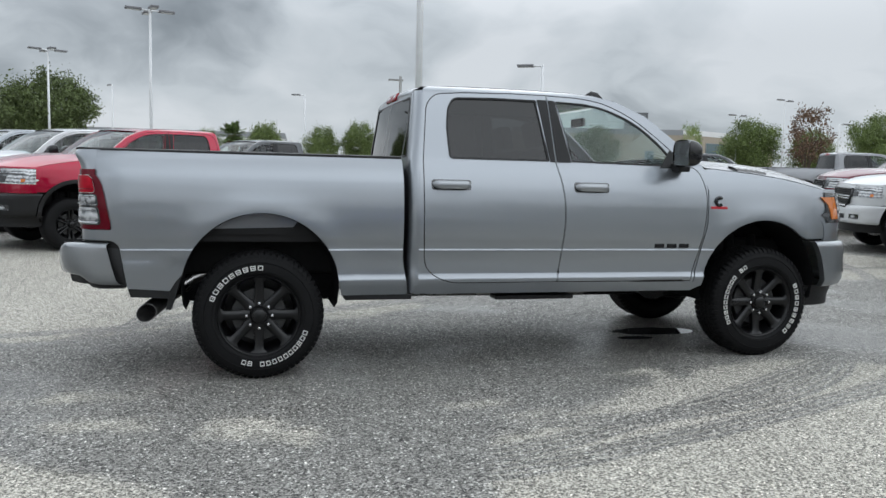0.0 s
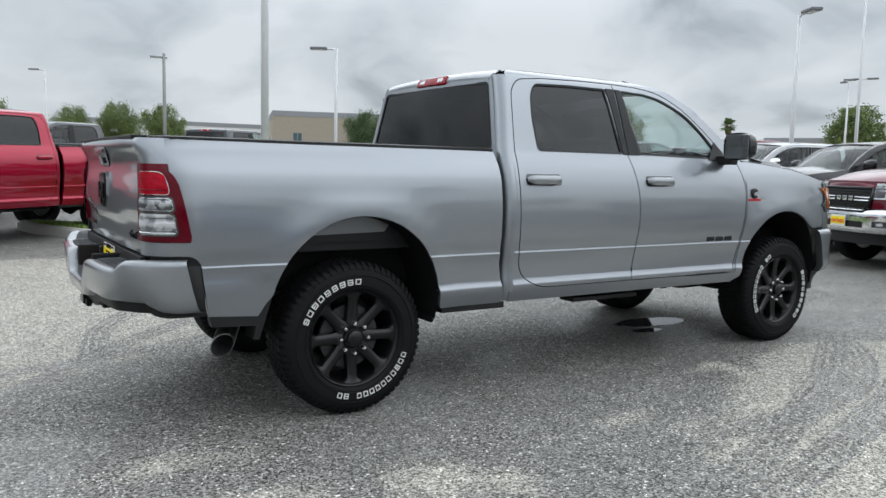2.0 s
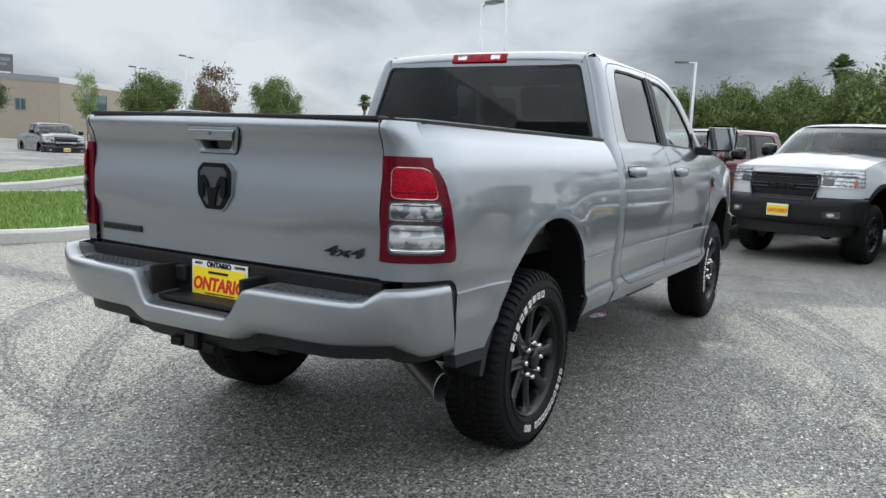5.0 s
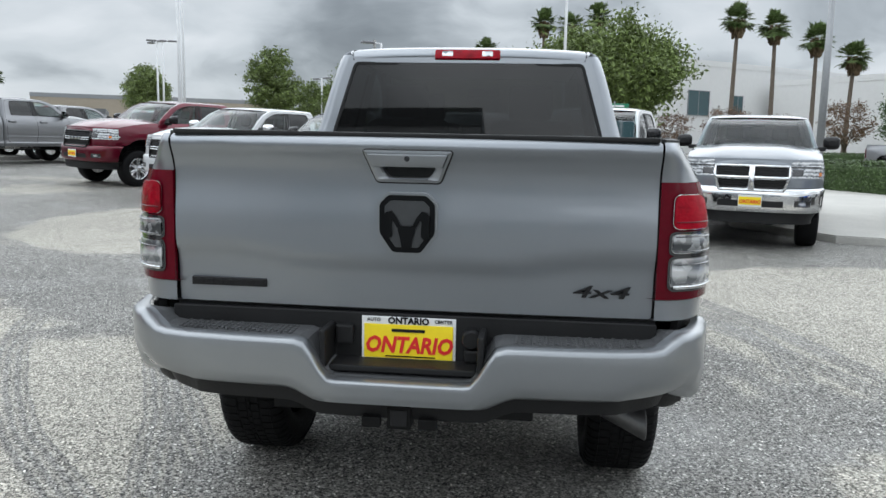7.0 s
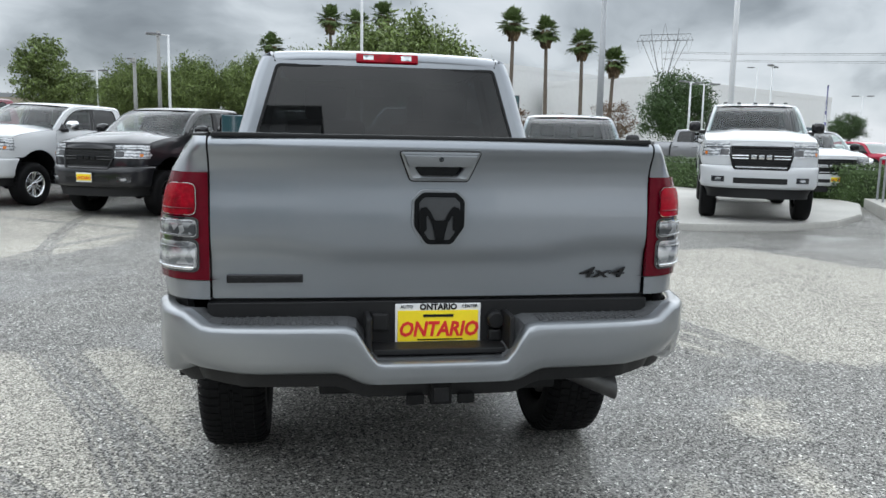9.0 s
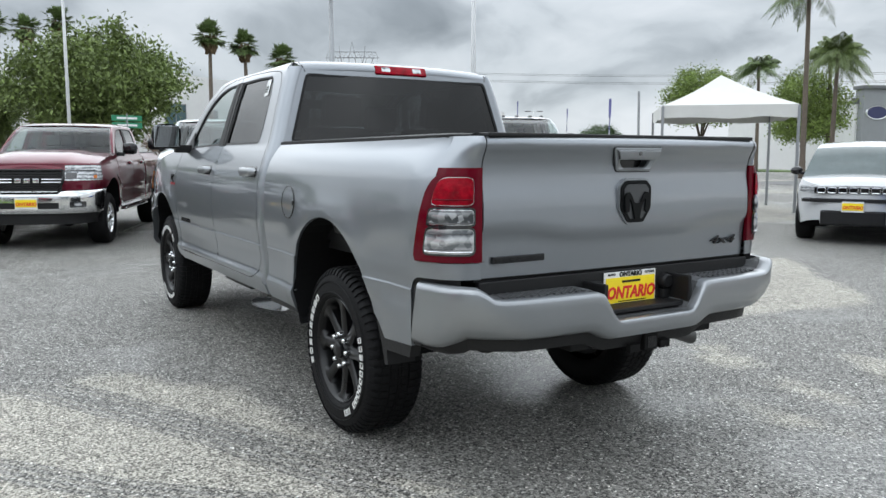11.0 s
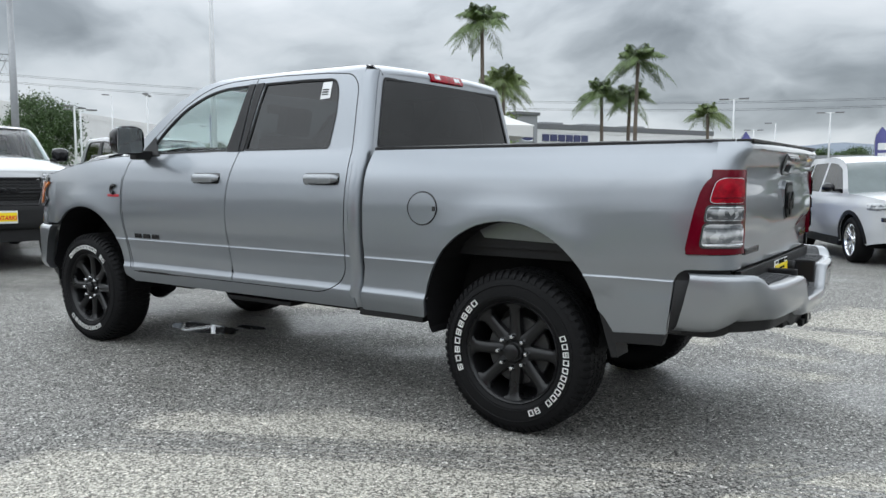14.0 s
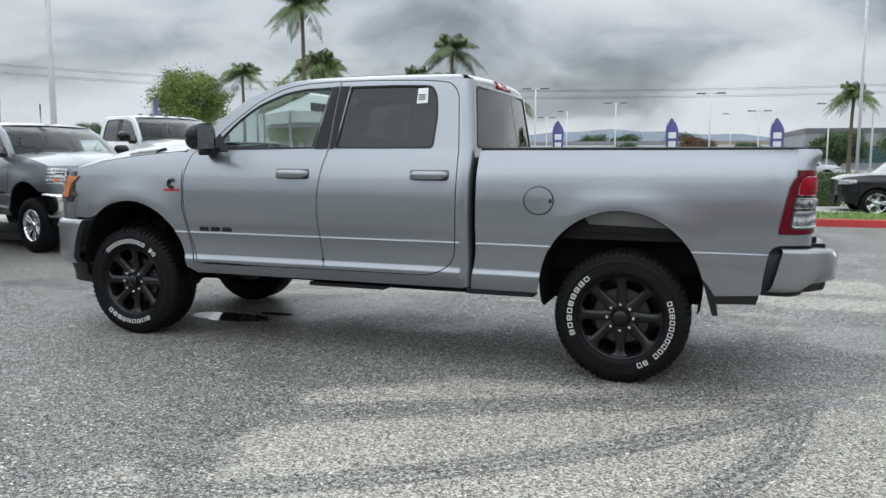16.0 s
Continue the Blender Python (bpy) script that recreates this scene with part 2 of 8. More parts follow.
BADGE_RED = plain("badge_red", (0.42, 0.008, 0.02), 0.3, coat=0.5)
STICKER = plain("white_sticker", (0.75, 0.76, 0.76), 0.6, grain=0.04)

# ---------------- mesh tools ----------------
from mathutils.geometry import tessellate_polygon


def thing(name, label, category, group="", m=None):
    ob = tagged(new(name), label, category, group)
    ob.empty_display_size = 0.2
    if m is not None:
        ob.matrix_basis = m
    return ob


def finish(name, me, mat, parent=None, label=""):
    for x in mat if isinstance(mat, (list, tuple)) else (mat,):
        me.materials.append(x)
    ob = new(name, me)
    if parent is not None:
        ob.parent = parent
    if label:
        tagged(ob, label)
    return ob


def part(name, bm, mat, parent=None, label="", smooth=False, angle=40):
    """Links a bmesh as one mesh object."""
    me = bpy.data.meshes.new(name)
    if smooth:
        lim = radians(angle)
        for f in bm.faces:
            f.smooth = True
        for e in bm.edges:
            e.smooth = len(e.link_faces) == 2 and e.calc_face_angle(0) < lim
    bm.to_mesh(me)
    bm.free()
    return finish(name, me, mat, parent, label)


def box(bm, x0, x1, y0, y1, z0, z1, bevel=0.0, seg=2):
    vs = [bm.verts.new((x, y, z)) for x in (x0, x1) for y in (y0, y1) for z in (z0, z1)]
    fs = [bm.faces.new([vs[i] for i in q]) for q in ((0, 1, 3, 2), (4, 6, 7, 5), (0, 4, 5, 1), (2, 3, 7, 6), (0, 2, 6, 4), (1, 5, 7, 3))]
    if bevel:
        bmesh.ops.bevel(bm, geom=list({e for f in fs for e in f.edges}), offset=bevel, segments=seg, profile=0.6, affect="EDGES")
    return bm


def boxes(*rows, bevel=0.0):
    bm = bmesh.new()
    for r in rows:
        box(bm, *r[:6], bevel=r[6] if len(r) > 6 else bevel)
    bmesh.ops.recalc_face_normals(bm, faces=bm.faces)
    return bm


def moved(bm, m):
    bmesh.ops.transform(bm, matrix=m, verts=bm.verts)
    return bm


def grid(bm, rows, close_u=False, close_v=False):
    """A skin over rows of points."""
    vs = [[bm.verts.new(p) for p in r] for r in rows]
    nu, nv = len(vs), len(vs[0])
    for i in range(nu if close_u else nu - 1):
        for j in range(nv if close_v else nv - 1):
            a, b, c, d = vs[i][j], vs[(i + 1) % nu][j], vs[(i + 1) % nu][(j + 1) % nv], vs[i][(j + 1) % nv]
            if len({a, b, c, d}) == 4:
                bm.faces.new((a, b, c, d))
    return vs


def lathe(bm, prof, n=48, axis="y"):
    """Turns (radius, along) round an axis."""
    rows = []
    for i in range(n):
        a = 2 * math.pi * i / n
        rows.append([(r * math.cos(a), s, r * math.sin(a)) if axis == "y" else ((r * math.cos(a), r * math.sin(a), s) if axis == "z" else (s, r * math.cos(a), r * math.sin(a))) for r, s in prof])
    grid(bm, rows, close_u=True)
    bmesh.ops.recalc_face_normals(bm, faces=bm.faces)
    return bm


def tube(bm, pts, r, n=10, cap=True):
    """A pipe along points; r may be one radius or one for each point."""
    pts = [Vector(p) for p in pts]
    rs = r if isinstance(r, (list, tuple)) else [r] * len(pts)
    rings, ref = [], None
    for i, p in enumerate(pts):
        d = (pts[min(i + 1, len(pts) - 1)] - pts[max(i - 1, 0)]).normalized()
        if ref is None:
            ref = d.orthogonal().normalized()
        ref = (ref - d * ref.dot(d)).normalized()
        side = d.cross(ref)
        rings.append([bm.verts.new(p + rs[i] * (math.cos(2 * math.pi * k / n) * ref + math.sin(2 * math.pi * k / n) * side)) for k in range(n)])
    for a, b in zip(rings, rings[1:]):
        for k in range(n):
            bm.faces.new((a[k], a[(k + 1) % n], b[(k + 1) % n], b[k]))
    if cap:
        bm.faces.new(rings[0][::-1])
        bm.faces.new(rings[-1])
    return bm


def rounded(pts, n=5):
    """An outline whose corners (x, z, radius) are rounded; with no radius they stay sharp."""
    out = []
    k = len(pts)
    for i, p in enumerate(pts):
        if len(p) < 3:
            out.append((p[0], p[1]))
            continue
        c, a, b = Vector(p[:2]), Vector(pts[i - 1][:2]), Vector(pts[(i + 1) % k][:2])
        u, v = (a - c), (b - c)
        r = min(p[2], u.length * 0.49, v.length * 0.49)
        s, e = c + u.normalized() * r, c + v.normalized() * r
        for j in range(n + 1):
            t = j / n
            q = s * (1 - t) ** 2 + c * 2 * t * (1 - t) + e * t * t
            out.append((q.x, q.y))
    return out


def arc(cx, cz, r, a0, a1, n=24):
    return [(cx + r * math.cos(radians(a0 + (a1 - a0) * i / n)), cz + r * math.sin(radians(a0 + (a1 - a0) * i / n))) for i in range(n + 1)]


CREASES = (0.635, 0.646, 0.655, 0.665, 0.68, 0.70, 0.844, 0.851, 0.856, 0.860, 0.865, 0.872)


def shell(outer, holes, f, place, normal, step=0.08, thick=0.02):
    """A pressed panel over an outline with holes: point (a, b) of the outline lies at place(a, b, f(a, b)); its edges are folded
    inwards by thick. Normals come from the form itself, so that reflections run smoothly over it."""
    loops = [[Vector((a, b, 0)) for a, b in outer]] + [[Vector((a, b, 0)) for a, b in h] for h in holes]
    flat = [p for l in loops for p in l]
    bm = bmesh.new()
    vs = [bm.verts.new(p) for p in flat]
    for t in tessellate_polygon(loops):
        try:
            bm.faces.new([vs[i] for i in t])
        except ValueError:
            pass
    for ax in (0, 1):
        lo, hi = min(p[ax] for p in flat), max(p[ax] for p in flat)
        k = int((hi - lo) / step)
        for i in range(1, k + 1):
            co, no = Vector((0, 0, 0)), Vector((0, 0, 0))
            co[ax], no[ax] = lo + (hi - lo) * i / (k + 1), 1
            bmesh.ops.bisect_plane(bm, geom=bm.verts[:] + bm.edges[:] + bm.faces[:], dist=1e-5, plane_co=co, plane_no=no)
    if step < 0.2:
        for h in CREASES:
            bmesh.ops.bisect_plane(bm, geom=bm.verts[:] + bm.edges[:] + bm.faces[:], dist=1e-5, plane_co=(0, h, 0), plane_no=(0, 1, 0))
    bm.verts.index_update()
    ab = [(v.co.x, v.co.y) for v in bm.verts]
    pos = [place(a, b, f(a, b)) for a, b in ab]
    nor = [normal(a, b, (f(a + 4e-3, b) - f(a - 4e-3, b)) / 8e-3, (f(a, b + 4e-3) - f(a, b - 4e-3)) / 8e-3).normalized() for a, b in ab]
    faces, fn = [], []
    for fc in bm.faces:
        ids = [v.index for v in fc.verts]
        n0 = (Vector(pos[ids[1]]) - Vector(pos[ids[0]])).cross(Vector(pos[ids[2]]) - Vector(pos[ids[0]]))
        if n0.dot(nor[ids[0]]) < 0:
            ids.reverse()
        faces.append(ids)
        fn.append([nor[i] for i in ids])
    verts = list(map(tuple, pos))
    if thick:
        for e in bm.edges:
            if len(e.link_faces) == 1:
                i, j = e.verts[0].index, e.verts[1].index
                k = len(verts)
                for q in (i, j, j, i):
                    verts.append(tuple(Vector(pos[q]) - (nor[q] * thick if len(verts) - k > 1 else Vector())))
                ids = [k, k + 1, k + 2, k + 3]
                n0 = (Vector(verts[k + 1]) - Vector(verts[k])).cross(Vector(verts[k + 2]) - Vector(verts[k])).normalized()
                faces.append(ids)
                fn.append([n0] * 4)
    bm.free()
    return verts, faces, fn


def shell_ob(name, data, mat, parent, label=""):
    verts, faces, fn = data
    me = bpy.data.meshes.new(name)
    me.from_pydata(verts, [], faces)
    me.polygons.foreach_set("use_smooth", [True] * len(me.polygons))
    me.normals_split_custom_set([tuple(n) for f in fn for n in f])
    return finish(name, me, mat, parent, label)


def side_place(s):
    return (lambda a, b, y: Vector((a, s * y, b))), (lambda a, b, da, db: Vector((-da, s, -db)))


def lettering(text, size, depth, mat, parent, m, name="lettering", label="", squash=1.0, bold=0.0, slant=0.0):
    """Raised letters in the built-in font, centred on m."""
    cu = bpy.data.curves.new(name, "FONT")
    cu.body, cu.size, cu.extrude, cu.align_x, cu.align_y = text, size, depth, "CENTER", "CENTER"
    cu.resolution_u, cu.offset, cu.shear = 2, bold, slant
    tmp = bpy.data.objects.new(name, cu)
    scene.collection.objects.link(tmp)
    me = bpy.data.meshes.new_from_object(tmp.evaluated_get(bpy.context.evaluated_depsgraph_get()))
    bpy.data.objects.remove(tmp)
    bpy.data.curves.remove(cu)
    me.transform(m @ Matrix.Diagonal((squash, 1, 1, 1)))
    me.materials.clear()
    return finish(name, me, mat, parent, label)


def smooth_curve(knots):
    """A soft curve through (at, value) knots, as a function."""
    at, val = np.array([k[0] for k in knots], float), np.array([k[1] for k in knots], float)
    d = np.diff(val) / np.diff(at)
    m = np.r_[d[0], [0.0 if a * b <= 0 else 2 * a * b / (a + b) for a, b in zip(d, d[1:])], d[-1]]
    at_l, val_l, m_l = at.tolist(), val.tolist(), m.tolist()

    def f(x):
        x = min(max(x, at_l[0]), at_l[-1])
        i = 0
        while i < len(at_l) - 2 and x > at_l[i + 1]:
            i += 1
        h = at_l[i + 1] - at_l[i]
        t = (x - at_l[i]) / h
        return ((2 * t**3 - 3 * t * t + 1) * val_l[i] + (t**3 - 2 * t * t + t) * h * m_l[i]
                + (-2 * t**3 + 3 * t * t) * val_l[i + 1] + (t**3 - t * t) * h * m_l[i + 1])
    return f


def step01(a, b, x):
    t = min(max((x - a) / (b - a), 0.0), 1.0)
    return t * t * (3 - 2 * t)


def shrunk(pts, d):
    """An outline moved inwards (d < 0: outwards)."""
    n, out = len(pts), []
    area = sum(pts[i - 1][0] * pts[i][1] - pts[i][0] * pts[i - 1][1] for i in range(n))
    s = 1 if area > 0 else -1
    for i in range(n):
        a, p, b = Vector(pts[i - 1]), Vector(pts[i]), Vector(pts[(i + 1) % n])
        if (p - a).length < 1e-6 or (b - p).length < 1e-6:
            out.append(tuple(p))
            continue
        u, v = (p - a).normalized(), (b - p).normalized()
        m = Vector((-u.y - v.y, u.x + v.x)) * s
        if m.length < 1e-6:
            out.append(tuple(p))
            continue
        m.normalize()
        k = max(0.35, Vector((-u.y, u.x)).dot(m) * s)
        out.append(tuple(p + m * (d / k)))
    return out

# ---------------- ground ----------------
class Nodes:
    """Short arithmetic on shader sockets."""

    def __init__(self, nt):
        self.nt = nt

    def m(self, op, *args, clamp=False):
        n = self.nt.nodes.new("ShaderNodeMath")
        n.operation, n.use_clamp = op, clamp
        for i, v in enumerate(args):
            if isinstance(v, (int, float)):
                n.inputs[i].default_value = v
            else:
                self.nt.links.new(v, n.inputs[i])
        return n.outputs[0]

    def noise(self, vec, scale, detail=4.0, rough=0.5):
        n = nd(self.nt, "ShaderNodeTexNoise", Scale=scale, Detail=detail, Roughness=rough)
        self.nt.links.new(vec, n.inputs["Vector"])
        return n.outputs[0]

    def band(self, v, a, b):
        n = nd(self.nt, "ShaderNodeMapRange")
        n.interpolation_type = "SMOOTHSTEP"
        n.inputs[1].default_value, n.inputs[2].default_value = a, b
        self.nt.links.new(v, n.inputs[0])
        return n.outputs[0]

    def mix(self, fac, a, b):
        n = self.nt.nodes.new("ShaderNodeMixRGB")
        for i, v in enumerate((fac, a, b)):
            if isinstance(v, (int, float)):
                n.inputs[i].default_value = v
            elif isinstance(v, tuple):
                n.inputs[i].default_value = (*v, 1)
            else:
                self.nt.links.new(v, n.inputs[i])
        return n.outputs[0]


def ground_z(x, y):
    """The lot is nearly level round the pickup and rises a little beyond it."""
    return 0.45 * math.tanh(0.034 * max(0.0, y - 4.0) / 0.45) + 0.15 * math.tanh(0.012 * max(0.0, x - 8.0) / 0.15) + 0.025 * min(max((x - 1.5) / 1.5, 0.0), 1.0)


def settle(bm):
    for v in bm.verts:
        v.co.z += ground_z(v.co.x, v.co.y)
    return bm


# dry, pale places on the damp lot: convex outlines, and small spots (centre, half axes)
DRY = [
    [(2.05, 1.95), (1.55, 3.1), (1.2, 6.5), (-2.5, 6.5), (-2.5, 1.5), (-0.3, 1.05), (0.5, 1.1), (1.15, 1.25)],
    [(1.9, 3.1), (2.7, 4.2), (2.9, 6.5), (1.0, 6.5), (1.4, 3.6), (1.55, 3.25)],
    [(-0.7, 0.85), (-0.7, 6.0), (-4.2, 7.5), (-4.6, 1.5), (-3.0, 0.6), (-1.4, 0.45)],
    [(4.2, -1.0), (3.35, -1.13), (2.67, -1.5), (1.2, -2.35), (0.9, -3.0), (0.6, -5.0), (3.0, -7.0), (6.5, -5.5), (6.0, -3.0), (5.2, -1.8)],
    [(-1.2, -2.2), (-0.4, -2.75), (-0.9, -4.5), (-4.0, -4.0), (-3.6, -2.4)],
]
SPOTS = [(-0.15, -1.92, 0.22, 0.20), (-0.86, -1.77, 0.24, 0.12), (1.28, -1.73, 0.14, 0.09), (1.57, -2.06, 0.17, 0.09), (2.63, -1.27, 0.17, 0.09), (0.10, -2.1, 0.12, 0.10), (-1.1, -1.2, 0.25, 0.10), (8.0, 5.0, 3.0, 2.0)]
TRACKS = [(11.51, -18.66, 23.0), (4.78, -3.29, 7.27), (-2.94, 10.64, 13.82), (-1.67, 11.87, 14.9), (2.07, 0.92, 3.1), (-4.85, 12.68, 12.27)]


def asphalt():
    mat, nt, b = material("lot_asphalt")
    k, L = Nodes(nt), nt.links.new
    co = nd(nt, "ShaderNodeTexCoord").outputs["Object"]
    sep = nd(nt, "ShaderNodeSeparateXYZ")
    L(co, sep.inputs[0])
    x, y = sep.outputs[0], sep.outputs[1]
    wob = k.noise(co, 0.9, 6.0, 0.62)
    wx, wy = k.m("ADD", x, k.m("MULTIPLY", k.m("SUBTRACT", k.noise(co, 1.3, 5.0, 0.6), 0.5), 0.55)), k.m("ADD", y, k.m("MULTIPLY", k.m("SUBTRACT", k.noise(co, 1.7, 5.0, 0.6), 0.5), 0.45))
    wob2 = k.noise(co, 5.0, 5.0, 0.6)
    edge = k.m("ADD", k.m("MULTIPLY", k.m("SUBTRACT", wob, 0.5), 1.3), k.m("MULTIPLY", k.m("SUBTRACT", wob2, 0.5), 1.1))
    dry = None
    for poly in DRY:
        area = sum(a[0] * b[1] - b[0] * a[1] for a, b in zip(poly, poly[1:] + poly[:1]))
        inner = None
        for (ax, ay), (bx, by) in zip(poly, poly[1:] + poly[:1]):
            ln = math.copysign(math.hypot(bx - ax, by - ay), area)
            nx, ny = (ay - by) / ln, (bx - ax) / ln
            d = k.m("ADD", k.m("MULTIPLY", wx, nx), k.m("ADD", k.m("MULTIPLY", wy, ny), -ax * nx - ay * ny))
            inner = d if inner is None else k.m("MINIMUM", inner, d)
        dry = inner if dry is None else k.m("MAXIMUM", dry, inner)
    dry = k.m("MINIMUM", dry, 0.45)
    for cx, cy, ra, rb in SPOTS:
        u, v = k.m("DIVIDE", k.m("SUBTRACT", wx, cx), ra), k.m("DIVIDE", k.m("SUBTRACT", wy, cy), rb)
        d = k.m("MULTIPLY", k.m("SUBTRACT", 1.0, k.m("SQRT", k.m("ADD", k.m("MULTIPLY", u, u), k.m("MULTIPLY", v, v)))), min(ra, rb))
        dry = k.m("MAXIMUM", dry, d)
    far = k.m("SUBTRACT", k.noise(co, 0.16, 5.0, 0.6), 0.56)
    dist = k.m("SQRT", k.m("ADD", k.m("MULTIPLY", x, x), k.m("MULTIPLY", y, y)))
    dry = k.m("MAXIMUM", dry, k.m("ADD", k.m("MULTIPLY", far, 1.9), k.m("SUBTRACT", k.band(dist, 8.0, 13.0), 1.0)))
    dry = k.m("ADD", dry, k.m("MULTIPLY", edge, 0.24))
    dry = k.band(dry, -0.09, 0.10)
    # damp tyre tracks over the dry places: a few fine ribs each
    for cx, cy, r in TRACKS:
        dx, dy = k.m("SUBTRACT", x, cx), k.m("SUBTRACT", y, cy)
        d = k.m("SUBTRACT", k.m("SQRT", k.m("ADD", k.m("MULTIPLY", dx, dx), k.m("MULTIPLY", dy, dy))), k.m("ADD", r, k.m("MULTIPLY", k.m("SUBTRACT", wob, 0.5), 0.12)))
        wide = k.m("SUBTRACT", 1.0, k.band(k.m("ABSOLUTE", d), 0.095, 0.115))
        rib = k.m("ADD", 0.78, k.m("MULTIPLY", 0.40, k.m("SINE", k.m("MULTIPLY", d, 105.0))))
        dry = k.m("MULTIPLY", dry, k.m("SUBTRACT", 1.0, k.m("MINIMUM", 1.0, k.m("MULTIPLY", k.m("MULTIPLY", wide, rib), k.m("ADD", 0.50, k.m("MULTIPLY", wob2, 0.9))))))
    # stone chips
    vor = nd(nt, "ShaderNodeTexVoronoi", Scale=100.0)
    L(co, vor.inputs["Vector"])
    vor2 = nd(nt, "ShaderNodeTexVoronoi", Scale=200.0)
    L(co, vor2.inputs["Vector"])
    chip = nd(nt, "ShaderNodeSeparateColor")
    L(vor.outputs["Color"], chip.inputs[0])
    chip2 = nd(nt, "ShaderNodeSeparateColor")
    L(vor2.outputs["Color"], chip2.inputs[0])
    grit = k.m("ADD", k.m("MULTIPLY", chip.outputs[0], 0.6), k.m("MULTIPLY", chip2.outputs[1], 0.4))
    spark = k.band(chip.outputs[1], 0.86, 0.97)
    sheet = k.noise(co, 0.35, 5.0, 0.6)
    chips = k.m("MULTIPLY", k.m("SUBTRACT", k.m("MAXIMUM", grit, 0.23), 0.5), k.m("SUBTRACT", 3.5, k.m("MULTIPLY", dry, 0.8)))
    tone = k.m("ADD", 0.94, k.m("ADD", chips, k.m("MULTIPLY", k.m("SUBTRACT", sheet, 0.5), 0.7)))
    damp_c = k.mix(spark, (0.168, 0.163, 0.150), (0.46, 0.45, 0.42))
    dry_c = k.mix(spark, (0.345, 0.327, 0.285), (0.52, 0.50, 0.45))
    col = k.mix(dry, damp_c, dry_c)
    mul = nd(nt, "ShaderNodeMixRGB")
    mul.blend_type, mul.inputs[0].default_value = "MULTIPLY", 1.0
    L(col, mul.inputs[1])
    comb = nd(nt, "ShaderNodeCombineColor")
    for i in range(3):
        L(tone, comb.inputs[i])
    L(comb.outputs[0], mul.inputs[2])
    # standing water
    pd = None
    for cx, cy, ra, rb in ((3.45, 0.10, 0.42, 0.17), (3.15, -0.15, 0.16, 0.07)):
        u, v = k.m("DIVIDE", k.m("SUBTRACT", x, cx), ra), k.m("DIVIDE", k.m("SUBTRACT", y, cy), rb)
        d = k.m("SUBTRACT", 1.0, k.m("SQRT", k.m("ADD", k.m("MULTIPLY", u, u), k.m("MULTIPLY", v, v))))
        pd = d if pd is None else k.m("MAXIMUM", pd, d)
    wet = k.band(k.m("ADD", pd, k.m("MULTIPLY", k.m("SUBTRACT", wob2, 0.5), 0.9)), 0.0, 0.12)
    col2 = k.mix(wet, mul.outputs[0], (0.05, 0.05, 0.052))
    L(col2, b.inputs["Base Color"])
    # film of water: glossier where damp, in broad sheets
    sheets = k.band(k.noise(co, 0.5, 4.0, 0.55), 0.48, 0.66)
    for cx, cy, r in ((-1.7, -0.95, 0.7), (5.0, -0.3, 0.9)):
        dx, dy = k.m("SUBTRACT", wx, cx), k.m("SUBTRACT", wy, cy)
        sheets = k.m("MAXIMUM", sheets, k.m("SUBTRACT", 1.0, k.band(k.m("SQRT", k.m("ADD", k.m("MULTIPLY", dx, dx), k.m("MULTIPLY", dy, dy))), r * 0.4, r)))
    film = k.m("MULTIPLY", k.m("SUBTRACT", 1.0, dry), sheets)
    b.inputs["Specular IOR Level"].default_value = 0.40
    rough = k.m("SUBTRACT", k.m("SUBTRACT", 0.84, k.m("MULTIPLY", film, 0.34)), k.m("MULTIPLY", k.m("SUBTRACT", 1.0, dry), 0.20))
    rough = k.m("SUBTRACT", rough, k.m("MULTIPLY", wet, 0.8), clamp=True)
    L(k.m("MAXIMUM", rough, 0.03), b.inputs["Roughness"])
    bump = nd(nt, "ShaderNodeBump", Distance=0.009)
    L(k.m("SUBTRACT", 0.75, k.m("MULTIPLY", wet, 0.75)), bump.inputs["Strength"])
    L(grit, bump.inputs["Height"])
    L(bump.outputs[0], b.inputs["Normal"])
    return mat


ASPHALT = asphalt()
CONCRETE = plain("pale_concrete", (0.43, 0.42, 0.39), 0.75, grain=0.16, scale=18, bump=0.15)
KERB = plain("kerb_concrete", (0.46, 0.45, 0.42), 0.8, grain=0.2, scale=20, bump=0.2)
RED_KERB = plain("red_kerb_paint", (0.52, 0.05, 0.05), 0.6, grain=0.15, scale=20)
TURF = plain("turf_soil", (0.085, 0.14, 0.035), 0.9, grain=0.4, scale=14, bump=0.3)
ROAD = plain("road_asphalt", (0.10, 0.10, 0.102), 0.6, grain=0.25, scale=10, bump=0.2)
LINE_PAINT = plain("line_paint", (0.55, 0.55, 0.53), 0.7, grain=0.25, scale=25)


def ground_sheet():
    bm = bmesh.new()
    e = [-3500, -900, -250, -80, -45] + [-30 + 1.5 * i for i in range(54)] + [55, 65, 80, 250, 900, 3500]
    grid(bm, [[(x, y, 0) for y in e] for x in e])
    settle(bm)
    bmesh.ops.recalc_face_normals(bm, faces=bm.faces)
    if bm.faces[0].normal.z < 0:
        bmesh.ops.reverse_faces(bm, faces=bm.faces)
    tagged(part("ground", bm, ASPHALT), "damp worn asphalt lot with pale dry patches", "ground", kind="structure")


